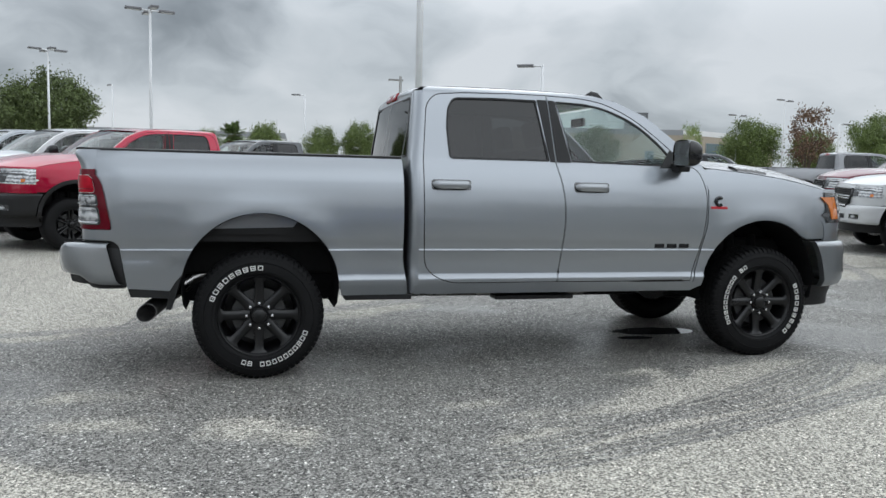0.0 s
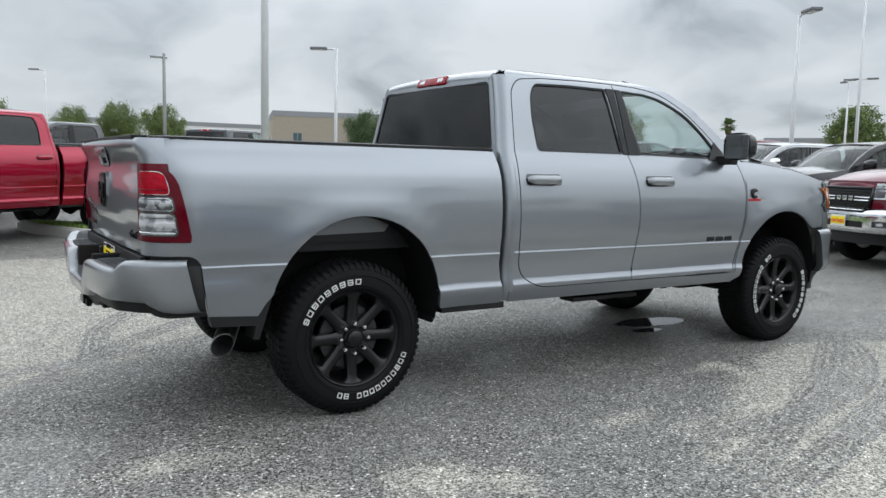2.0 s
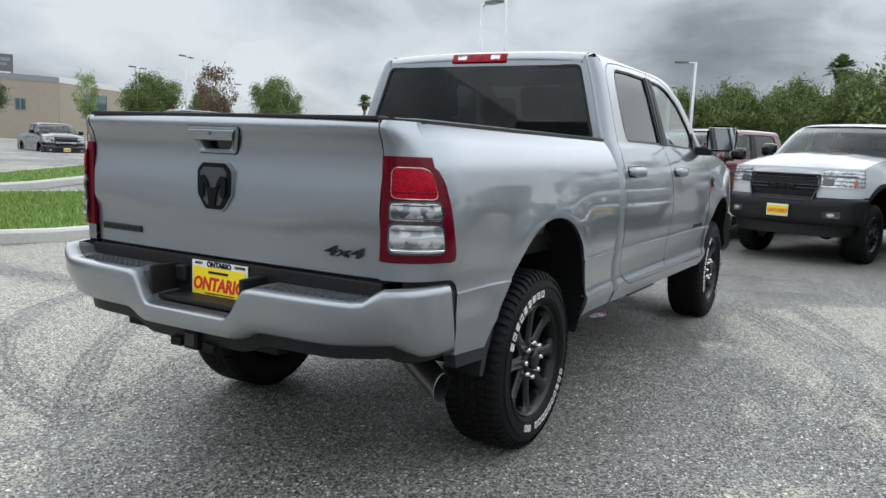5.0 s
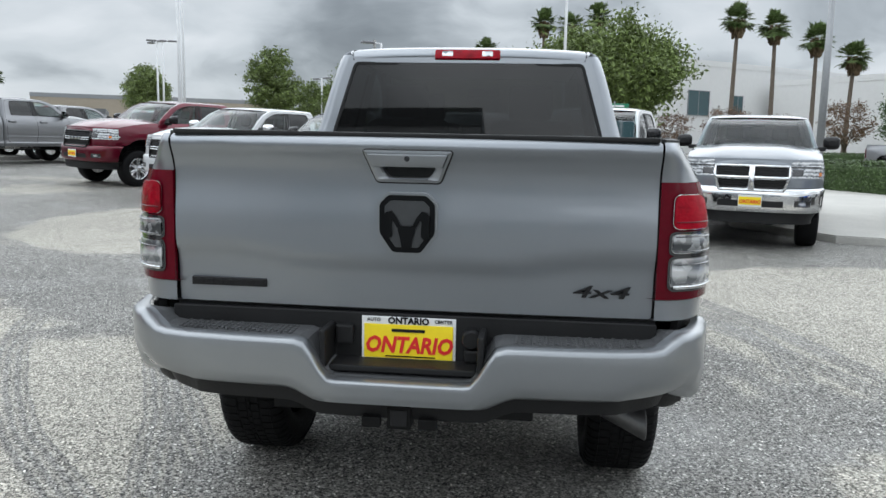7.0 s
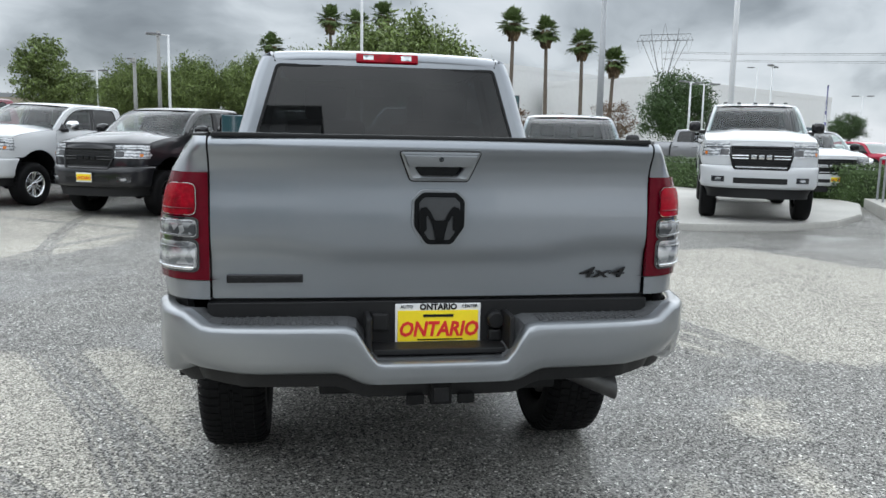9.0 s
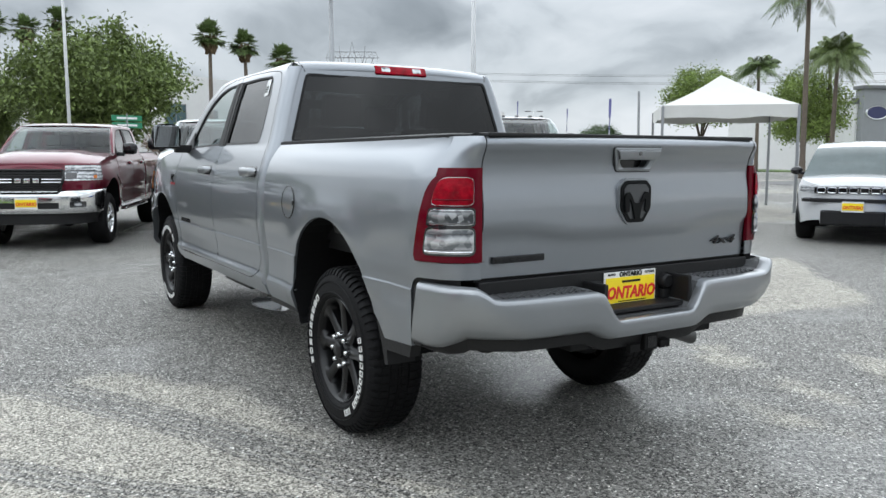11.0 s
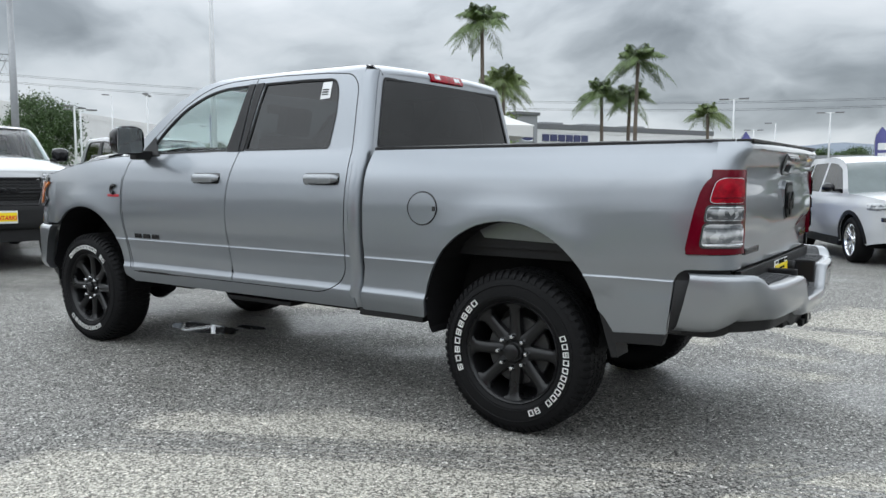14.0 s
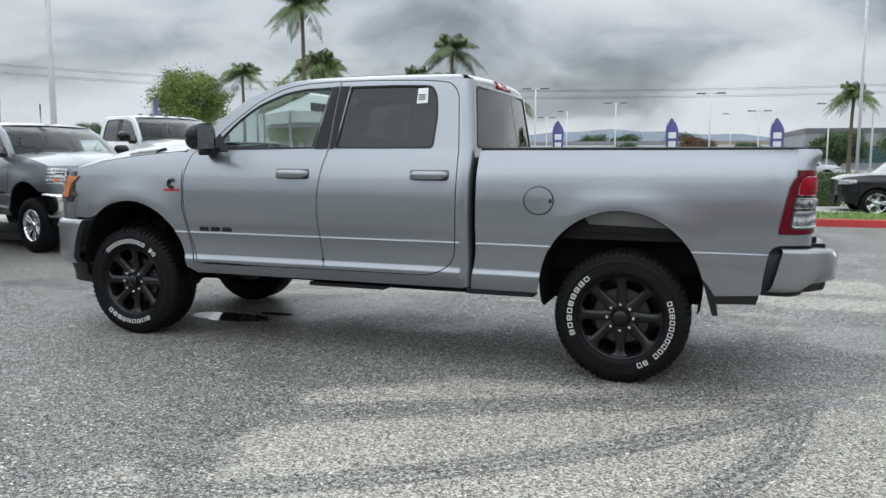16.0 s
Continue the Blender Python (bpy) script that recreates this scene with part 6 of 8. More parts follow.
    part("exhaust_tip", bm, EXHAUST_TIP, ex, "worn steel exhaust tip", smooth=True, angle=40)
    # black disc closes the tip and stands for the shade inside
    bm = bmesh.new()
    bm.faces.new([bm.verts.new(p) for p in tip_ring(0.0505, -0.74)[:-1]])
    part("pipe_shade_disc", bm, UNDER, ex, "black disc as the shade inside the pipe")
    part("silencer", boxes((0.9, 1.6, -0.62, -0.36, 0.50, 0.66, 0.06)), DULL_STEEL, ex)
    # inside: dashboard, wheel, seats, mirror
    part("dashboard", boxes((2.75, 3.25, -0.76, 0.76, 1.15, 1.40, 0.06), (2.95, 3.20, 0.18, 0.56, 1.38, 1.45, 0.03)), SEAT, root, "dark dashboard")
    bm = bmesh.new()
    ring = [(2.72 + 0.10 * math.sin(t), 0.37 + 0.185 * math.cos(t), 1.36 + 0.16 * math.sin(t)) for t in np.linspace(0, 2 * math.pi, 33)]
    tube(bm, ring, 0.015, 8, cap=False)
    tube(bm, [(2.72, 0.37, 1.36), (2.95, 0.37, 1.28)], 0.05, 8)
    tube(bm, [(2.72, 0.19, 1.36), (2.72, 0.55, 1.36)], 0.018, 6)
    part("steering_wheel", bm, BLACK_PLASTIC, root, smooth=True)
    for x in (2.25, 1.35):
        for y in (0.37, -0.37):
            bm = boxes((x - 0.05, x + 0.48, y - 0.25, y + 0.25, 0.92, 1.10, 0.05))
            b2 = boxes((-0.09, 0.09, y - 0.25, y + 0.25, 0.0, 0.58, 0.06), (-0.05, 0.05, y - 0.13, y + 0.13, 0.60, 0.80, 0.04))
            me = bpy.data.meshes.new("tmp")
            moved(b2, pose(x, 0, 1.02, 0, -14, 0)).to_mesh(me)
            b2.free()
            bm.from_mesh(me)
            bpy.data.meshes.remove(me)
            part("seat", bm, SEAT, root, "dark cloth seat", smooth=True, angle=50)
    part("inner_mirror", boxes((2.60, 2.63, -0.12, 0.12, 1.80, 1.87, 0.01)), BLACK_PLASTIC, root)
    bm = bmesh.new()
    grid(bm, [[Vector((x, y, 1.93 - 0.02 * abs(y))) for y in np.linspace(-0.64, 0.64, 7)] for x in (1.12, 1.8, 2.45)])
    part("headliner", bm, STICKER, root, "pale headliner")
    part("door_inner", boxes((1.1, 3.1, 0.80, 0.84, 0.66, 1.44), (1.1, 3.1, -0.84, -0.80, 0.66, 1.44), (1.0, 1.04, -0.8, 0.8, 0.7, 1.46)), SEAT, root, "dark door lining")
    for s in (1, -1):
        pl, no = side_place(s)
        # small badges on the doors and fenders: plain blocks
        bm = bmesh.new()
        for i in range(3):
            x = 2.83 + i * 0.10
            box(bm, x, x + 0.078, *sorted((s * (side_y(x, 0.89) - 0.01), s * (side_y(x, 0.89) + 0.006))), 0.874, 0.906, 0.003)
        part("door_badge", bm, GLOSS_BLACK if detail else handles, root, "dark door badge")
        if detail:
            y = side_y(3.34, 1.2)
            bd = part("fender_badge", boxes((3.275, 3.415, *sorted((s * (y - 0.01), s * (y + 0.006))), 1.166, 1.186, 0.003)), BADGE_RED, root, "red and black fender badge")
            bm = bmesh.new()
            tube(bm, [(3.345 - s * 0.026 * math.cos(t), s * (y + 0.002), 1.222 + 0.030 * math.sin(t)) for t in np.linspace(0.8, 5.5, 16)], 0.0125, 6)
            part("badge_figure", bm, GLOSS_BLACK, bd)
    if fuel_door:
        pl, no = side_place(1)
        ring = [(0.525 + 0.095 * math.cos(t), 1.152 + 0.088 * math.sin(t)) for t in np.linspace(0, 2 * math.pi, 37)[:-1]]
        fd = shell_ob("fuel_door", shell(ring, [], lambda a, b: side_y(a, b) + 0.003, pl, no, 0.06, 0.003), paint, root, "round fuel filler door")
        bm = bmesh.new()
        tube(bm, [(a, side_y(a, b) + 0.001, b) for a, b in ring + ring[:1]], 0.0045, 6, cap=False)
        part("fuel_door_gap", bm, GLOSS_BLACK, fd, "dark gap round the door")
        part("fuel_door_pull", boxes((0.438, 0.458, side_y(0.45, 1.15), side_y(0.45, 1.15) + 0.006, 1.138, 1.164, 0.003)), LENS_DARK, fd)
    return root


HERO = pickup("pickup_truck", "silver crew cab pickup with black wheels on damp asphalt", SILVER, rim=SATIN_BLACK, spoke="eight", detail=True, handles=BUMPER_SILVER, front_bumper=BUMPER_SILVER,
              rear_bumper=BUMPER_SILVER, mirror_mat=GLOSS_BLACK, fuel_door=True, step=0.06, tow_mirror=True, plate_front=False)
for wx, ws_, c1, c2 in ((0.0, -1, 122, -66), (3.785, -1, -12, 163), (0.0, 1, 165, -24), (3.785, 1, 262, 87)):
    tyre_marks(HERO, wx, ws_, c1, c2, up=0.025 if wx > 1 else 0.0)

# ---------------- parked vehicles ----------------
def park(ob, x, y, heading, z=0.0, scale=(1, 1, 1)):
    """Stands a pickup with its nose's middle at (x, y), facing heading (degrees from +x)."""
    h = radians(heading)
    ox, oy = x - 4.75 * scale[0] * math.cos(h), y - 4.75 * scale[0] * math.sin(h)
    zr, zf, zl = (ground_z(ox + a * math.cos(h) - b * math.sin(h), oy + a * math.sin(h) + b * math.cos(h)) for a, b in ((0, 0), (3.7, 0), (0, 1)))
    up = Vector((0, 0, 1)).rotation_difference(Vector((-math.cos(h) * (zf - zr) / 3.7 + math.sin(h) * (zl - zr), -math.sin(h) * (zf - zr) / 3.7 - math.cos(h) * (zl - zr), 1)).normalized())
    ob.matrix_basis = Matrix.LocRotScale((ox, oy, z + zr), up @ Euler((0, 0, h)).to_quaternion(), Vector(scale))
    return ob


ROW = "pickups parked in a row"
SMALL = (0.965, 0.975, 0.955)
park(pickup("pickup_truck", "silver pickup with a chrome cross grille and yellow plate, parked", SILVER_GREY, ROW, front_bumper=CHROME, grille="cross", handles=BLACK_PLASTIC, mirror_mat=BLACK_PLASTIC), 7.7, -3.42, 164.2, scale=SMALL)
park(pickup("pickup_truck", "white pickup with black bumper and wheel flares, parked", WHITE, ROW, front_bumper=BLACK_PLASTIC, rear_bumper=BLACK_PLASTIC, grille="dark", grille_mat=GLOSS_BLACK, rim=SATIN_BLACK, flares=BLACK_PLASTIC, stripe="vents"), 8.65, -0.84, 162.3, scale=(0.975, 0.985, 1.01))
park(pickup("pickup_truck", "maroon pickup with chrome bumper and chrome wheels, parked", MAROON, ROW, front_bumper=CHROME, handles=MAROON, mirror_mat=GLOSS_BLACK, rails=True), 9.25, 1.74, 158.7, scale=SMALL)
park(pickup("pickup_truck", "black pickup with black grille and yellow plate, parked", BLACK_PAINT, ROW, grille="dark", grille_mat=GLOSS_BLACK, rim=SATIN_BLACK), 10.15, 4.22, 154.7, scale=SMALL)
park(pickup("pickup_truck", "white pickup with body-coloured bumper and chrome wheels, parked", WHITE, ROW, mirror_mat=CHROME), 11.2, 6.78, 156.5, scale=SMALL)
park(pickup("pickup_truck", "maroon heavy pickup with dark grille and yellow plate, parked", MAROON, ROW, grille_mat=CHROME, tow_mirror=True), 13.2, 9.85, 152)
park(pickup("pickup_truck", "lifted white pickup with black hood stripe on concrete pad", WHITE, ROW, grille_mat=CHROME, rim=SATIN_BLACK, stripe=True, lamps=True, rad=0.455, tow_mirror=True, plate_front=False), 8.65, -7.1, 153.8, 0.12, (1.0, 1.0, 1.06))
BACK = "pickups parked beyond the grass"
park(pickup("pickup_truck", "red pickup with black wheel flares and black wheels, parked", RED, BACK, front_bumper=BLACK_PLASTIC, rear_bumper=BLACK_PLASTIC, grille="dark", grille_mat=GLOSS_BLACK, rim=SATIN_BLACK, flares=BLACK_PLASTIC), -3.9, 7.1, 213.6, scale=SMALL)
park(pickup("pickup_truck", "white pickup parked beside the red one", WHITE, BACK), -5.5, 9.7, 214, scale=SMALL)
park(pickup("pickup_truck", "pale silver pickup parked in the lot", SILVER, BACK), -7.1, 12.3, 214, scale=SMALL)
park(pickup("pickup_truck", "white pickup parked at the far end", WHITE, BACK), -8.7, 14.9, 214, scale=SMALL)
park(pickup("pickup_truck", "dark grey pickup parked facing away from the grass", GREY_PAINT, BACK), -1.8, 15.2, 214, scale=SMALL)
park(pickup("pickup_truck", "dark grey pickup with black wheels beyond the grass", GREY_PAINT, BACK, rim=SATIN_BLACK), 7.3, 18.6, 30, scale=SMALL)
AWAY = "pickups seen from behind"
park(pickup("pickup_truck", "dark silver pickup with chrome bumper seen from behind", SILVER_DARK, AWAY, rear_bumper=CHROME, tow_mirror=True), 22.3, 14.9, -20)
park(pickup("pickup_truck", "dark silver pickup with body-coloured bumper seen from behind", SILVER_DARK, AWAY), 26.7, 15.9, -20, scale=SMALL)
park(pickup("pickup_truck", "silver pickup parked far across the lot", SILVER, AWAY), 31.0, 14.4, -20, scale=SMALL)
park(pickup("pickup_truck", "dark pickup parked far across the lot", GREY_PAINT, AWAY), 18.0, 17.5, -22, scale=SMALL)
# far row whose roofs show over the bed
FAR = "far row of dark pickups"
first = park(pickup("pickup_truck", "black pickup in a far row", BLACK_PAINT, FAR), -1.0, 40.0, 250, scale=SMALL)
for i, (x, y) in enumerate(((2.2, 38.2), (5.4, 36.4), (8.6, 34.4), (14.0, 33.5), (19.0, 31.0))):
    h = radians(250)
    copy_thing(first, Matrix.LocRotScale((x - 4.58 * math.cos(h), y - 4.58 * math.sin(h), 0), Euler((0, 0, h)), None))
wt = park(pickup("pickup_truck", "white pickup in a far row", WHITE, FAR, lamps=True), -4.0, 41.8, 250, scale=SMALL)
copy_thing(wt, Matrix.LocRotScale((18.2, -13.4, 0.0), Euler((0, 0, radians(165))), None))
copy_thing(wt, Matrix.LocRotScale((27.5, 27.5, 0.0), Euler((0, 0, radians(240))), None))


def car(name, label, paint, group="", kind="suv", rim=CHROME, slots=False, plated=True):
    """A compact wagon or a low saloon. x ahead from the rear axle."""
    root = thing(name, label, "car", group)
    if kind == "suv":
        xr, xf, xw, w, rad = -0.86, 3.52, 2.64, 0.905, 0.352
        belt = [(-0.86, 0.98), (-0.78, 1.06), (0.0, 1.035), (1.2, 1.02), (2.35, 1.045), (2.75, 1.04), (3.2, 1.00), (3.42, 0.945), (3.52, 0.88)]
        roof = [(-0.72, 1.12), (-0.62, 1.45), (-0.40, 1.575), (0.2, 1.63), (0.9, 1.635), (1.5, 1.60), (1.85, 1.52), (2.42, 1.06), (2.5, 1.0)]
        pane = [[(-0.30, 1.09), (-0.18, 1.44), (0.28, 1.52), (0.28, 1.07)], [(0.36, 1.07), (0.36, 1.525), (1.02, 1.54), (1.02, 1.05)], [(1.12, 1.05), (1.12, 1.54), (1.48, 1.52), (1.78, 1.44), (2.12, 1.13), (2.20, 1.05)]]
        z0 = 0.30
    else:
        xr, xf, xw, w, rad = -1.05, 3.85, 2.90, 0.93, 0.345
        belt = [(-1.05, 0.86), (-0.98, 0.98), (-0.4, 1.0), (0.6, 0.96), (2.0, 0.94), (2.6, 0.93), (3.3, 0.86), (3.75, 0.76), (3.85, 0.66)]
        roof = [(-0.62, 0.99), (-0.15, 1.22), (0.35, 1.38), (0.9, 1.44), (1.4, 1.43), (1.75, 1.37), (2.25, 1.10), (2.5, 0.95)]
        pane = [[(-0.05, 1.04), (0.36, 1.30), (0.78, 1.36), (0.78, 1.02)], [(0.86, 1.02), (0.86, 1.37), (1.36, 1.36), (1.68, 1.30), (2.12, 1.02)]]
        z0 = 0.22
    zb, zr = smooth_curve(belt), smooth_curve(roof)
    xc, la = (xr + xf) / 2, (xf - xr) / 2

    def side(x, z):
        u = min(abs(x - xc) / la, 1.0)
        y = w * (1 - u**5.5) ** 0.3 * (1 - 0.06 * step01(0.85, 1.05, z)) - 0.03 * (1 - step01(z0, z0 + 0.25, z))
        if z > zb(x) - 0.01:
            y -= 0.30 * max(0.0, z - zb(x))
        return max(y, 0.02)
    arches = [(0.0, rad + 0.04), (xw, rad + 0.04)]
    e = 0.055
    outline = [(xr + e, z0 + 0.12), (xr + e, zb(xr + e))] + [(x, zb(x)) for x in np.linspace(xr + 0.12, xf - 0.12, 30)] + [(xf - e, zb(xf - e)), (xf - e, z0 + 0.08)]
    outline += [(xw + rad + 0.08, z0)] + arc(xw, rad, rad + 0.045, -4, 184, 18) + [(xw - rad - 0.06, z0), (rad + 0.06, z0)] + arc(0.0, rad, rad + 0.045, -4, 184, 18) + [(-rad - 0.06, z0 + 0.03)]
    for s in (1, -1):
        pl, no = side_place(s)
        shell_ob("body_side", shell(outline, [], side, pl, no, 0.09, 0.03), paint, root)
        for p in pane:
            q = rounded([(a, b, 0.04) for a, b in p])
            g = shell_ob("side_pane", shell(q, [], lambda a, b: side(a, b) + 0.004, pl, no, 0.25, 0.006), GLOSS_BLACK, root, "dark side window")
        up = [(x, zr(x) - 0.005) for x in np.linspace(roof[0][0], roof[-1][0], 26)]
        up = up + [(x, zb(x) - 0.01) for x in np.linspace(roof[-1][0], roof[0][0], 14)]
        shell_ob("cabin_side", shell(up, [], side, pl, no, 0.12, 0.02), paint, root)
        for cx in (0.0, xw):
            bm = bmesh.new()
            rows = [[Vector((px, s * y, max(pz, 0.2))) for y in (side(px, max(pz, 0.3)) - 0.01, 0.6, 0.5)] for px, pz in arc(cx, rad, rad + 0.042, 195, -15, 18)]
            grid(bm, rows)
            bm.faces.new([bm.verts.new(r[-1]) for r in rows])
            part("wheel_liner", bm, LINER, root, "black wheel housing")
            fl = arc(cx, rad, rad + 0.10, 184, -4, 18) + arc(cx, rad, rad + 0.040, -4, 184, 18)
            if kind == "suv":
                shell_ob("wheel_flare", shell([(a, max(b, z0)) for a, b in fl], [], lambda a, b: side(a, b) + 0.010, pl, no, 0.3, 0.012), BLACK_PLASTIC, root, "black wheel flare")
            m = wheel(root, cx, s, rim, rad=rad, detail=False, spoke="five")
            m.scale = (1, 0.93, 1)
        part("sill", boxes((rad + 0.1, xw - rad - 0.1, min(s * 0.80, s * (w - 0.02)), max(s * 0.80, s * (w - 0.02)), z0 - 0.08, z0 + 0.06, 0.02)), BLACK_PLASTIC, root, "black sill")
        bm = bmesh.new()
        rows = [[Vector((1.98 + 0.13 * u, s * (w + 0.10 + 0.10 * math.cos(t) * (1 - u**3)), zb(2.0) + 0.10 + 0.075 * math.sin(t) * (1 - u**3))) for t in np.linspace(0, 2 * math.pi, 17)[:-1]] for u in (0, 0.2, 0.5, 0.8, 1.0)]
        grid(bm, rows, close_v=True)
        bm.faces.new([bm.verts.new(p) for p in rows[0]])
        mi = part("mirror", bm, GLOSS_BLACK, root, smooth=True)
        part("mirror_arm", boxes((1.99, 2.06, min(s * (w - 0.09), s * (w + 0.03)), max(s * (w - 0.09), s * (w + 0.03)), zb(2.0) + 0.03, zb(2.0) + 0.08, 0.01)), GLOSS_BLACK, mi)
        # lamps
        for nm, x0, x1, zc, hh, mt, lb in (("head_lamp", xf - 0.42, xf - 0.055, 0.865 if kind == "suv" else 0.66, 0.062, LENS_CLEAR, "clear head lamp"), ("tail_lamp", xr + 0.05, xr + 0.25, 0.93, 0.08, LENS_RED, "red tail lamp")):
            q = rounded([(x0, zc - hh * 0.7, 0.02), (x1, zc - hh, 0.02), (x1, zc + hh, 0.02), (x0, zc + hh * 0.9, 0.02)])
            shell_ob(nm, shell(q, [], lambda a, b: side(a, b) + 0.006, pl, no, 0.05, 0.01), mt, root, lb)
        part("door_handle", boxes((0.50, 0.68, min(s * side(0.6, 0.93), s * (side(0.6, 0.93) + 0.03)), max(s * side(0.6, 0.93), s * (side(0.6, 0.93) + 0.03)), 0.915, 0.945, 0.01)), paint, root)
    # roof, screens, bonnet, ends
    def skin(nm, rows, mt, lb=""):
        bm = bmesh.new()
        grid(bm, rows)
        bmesh.ops.recalc_face_normals(bm, faces=bm.faces)
        if sum(f.normal.z * f.calc_area() for f in bm.faces) < 0:
            bmesh.ops.reverse_faces(bm, faces=bm.faces)
        return part(nm, bm, mt, root, lb, smooth=True, angle=50)
    us = np.linspace(-1, 1, 15)
    i_f = next(i for i, (x, z) in enumerate(roof) if x > 1.3 and z < (1.53 if kind == "suv" else 1.38))

    def across(x, z, bulge):
        ye = side(x, z) + 0.002
        return [Vector((x + 0.0, ye * u, z + bulge * (1 - u * u))) for u in us]
    xs = np.linspace(roof[1][0], roof[i_f][0], 16)
    skin("roof", [across(x, zr(x), 0.03) for x in xs], paint)
    skin("windscreen", [across(x, zr(x) + 0.006, 0.03) for x in np.linspace(roof[i_f][0], roof[-1][0], 8)], SCREEN, "windscreen glass")
    skin("rear_screen", [across(x, zr(x) + 0.004, 0.02) for x in np.linspace(roof[0][0], roof[1][0] + 0.1, 8)], GLOSS_BLACK, "dark rear glass")
    skin("bonnet", [across(x, zb(x), 0.05 * step01(xf, xf - 0.3, x)) for x in np.linspace(roof[-1][0] - 0.1, xf - e, 14)], paint)
    skin("tail_deck", [across(x, zb(x), 0.0) for x in np.linspace(xr + e, roof[0][0] + 0.1, 6)], paint)
    for xe, sg, nm in ((xf - e, 1, "front_end"), (xr + e, -1, "rear_end")):
        zt = zb(xe)
        bm = bmesh.new()
        rows = []
        for z in np.linspace(z0 + 0.02, zt, 8):
            ye = side(xe, z)
            rows.append([Vector((xe + sg * e * (1 - abs(u) ** 3), ye * u, z)) for u in us])
        grid(bm, rows)
        bmesh.ops.recalc_face_normals(bm, faces=bm.faces)
        part(nm, bm, paint, root, smooth=True)
        ye = side(xe, 0.6)
        part("lower_intake" if sg > 0 else "rear_valance", boxes((min(xe + sg * 0.02, xe + sg * (e + 0.012)), max(xe + sg * 0.02, xe + sg * (e + 0.012)), -ye * 0.93, ye * 0.93, z0 + 0.0, z0 + 0.24, 0.03)), BLACK_PLASTIC, root, "black lower grille" if sg > 0 else "black rear valance")
        if sg < 0:
            part("rear_lamp_band", boxes((xe - e - 0.006, xe - 0.02, -ye * 0.95, ye * 0.95, 0.88, 0.94, 0.01)), LENS_RED, root, "red lamp band")
    if slots:
        gr = part("grille", boxes((xf - 0.03, xf + 0.008, -0.56, 0.56, 0.800, 0.905, 0.012)), GLOSS_BLACK, root, "black grille panel")
        for i in range(7):
            y = (i - 3) * 0.152
            bm = bmesh.new()
            pts = [(y + 0.060, 0.812), (y + 0.060, 0.893), (y - 0.060, 0.893), (y - 0.060, 0.812)]
            ring = [(xf + 0.012, a, b) for a, b in rounded([(a, b, 0.02) for a, b in pts], 3)]
            tube(bm, ring + ring[:1], 0.009, 6, cap=False)
            part("grille_ring", bm, CHROME, gr, "bright grille ring")
        part("front_strip", boxes((xf - 0.05, xf + 0.01, -0.62, 0.62, 0.665, 0.725, 0.012)), BLACK_PLASTIC, root, "black bumper strip")
        for s in (1, -1):
            part("fog_lamp", boxes((xf - 0.09, xf + 0.006, min(s * 0.58, s * 0.74), max(s * 0.58, s * 0.74), 0.665, 0.735, 0.02)), LENS_DARK, root, "fog lamp")
    if plated:
        plate(root, Matrix.Translation((xf + 0.03, 0, 0.60)) @ Matrix.Rotation(math.pi, 4, "Z"), small=True)
    return root


def stand(ob, x, y, heading, front=3.52):
    h = radians(heading)
    ob.matrix_basis = Matrix.LocRotScale((x - front * math.cos(h), y - front * math.sin(h), ground_z(x - 0.5 * front * math.cos(h), y - 0.5 * front * math.sin(h))), Euler((0, 0, h)), None)
    return ob


JEEPS = "compact cars parked in a row"
stand(car("compact_suv", "white compact wagon with seven-slot grille, parked", WHITE, JEEPS, slots=True), 3.5, -9.3, 118)
stand(car("compact_suv", "bright blue compact wagon with yellow plate, parked", BLUE, JEEPS, slots=True, rim=SATIN_BLACK), 0.95, -8.1, 116)
stand(car("compact_suv", "white compact wagon with black lower trim, parked", WHITE, JEEPS, slots=True), -1.5, -8.6, 116)
stand(car("compact_suv", "dark grey compact wagon parked behind", GREY_PAINT, JEEPS), 7.2, -16.5, 300)
CARS = "cars beyond the hedge"
stand(car("saloon_car", "white low coupe beyond the hedge", WHITE, CARS, kind="saloon", plated=False), 26.0, -22.0, 170, 3.85)
stand(car("compact_suv", "red wagon beyond the hedge", RED, CARS, plated=False), 31.5, -28.5, 190)
stand(car("saloon_car", "grey saloon on the road", SILVER_DARK, CARS, kind="saloon", plated=False), -2.6, -46.0, 176, 3.85)
stand(car("compact_suv", "white wagon on the far side of the road", WHITE, CARS, plated=False), -8.0, -52.0, 178)
stand(car("compact_suv", "dark wagon at the end of the hedge", BLACK_PAINT, CARS, plated=False), -3.3, -16.9, 4)
stand(car("compact_suv", "red wagon parked far off", MAROON, CARS, plated=False), 1.0, -53.5, 178)
stand(car("saloon_car", "silver saloon parked beyond the wagons", SILVER, CARS, kind="saloon", plated=False), 5.2, -21.5, 200, 3.85)
gt = pickup("pickup_truck", "grey pickup behind the hedge", SILVER_DARK, CARS)
park(gt, 22.5, -15.5, 200, scale=SMALL)

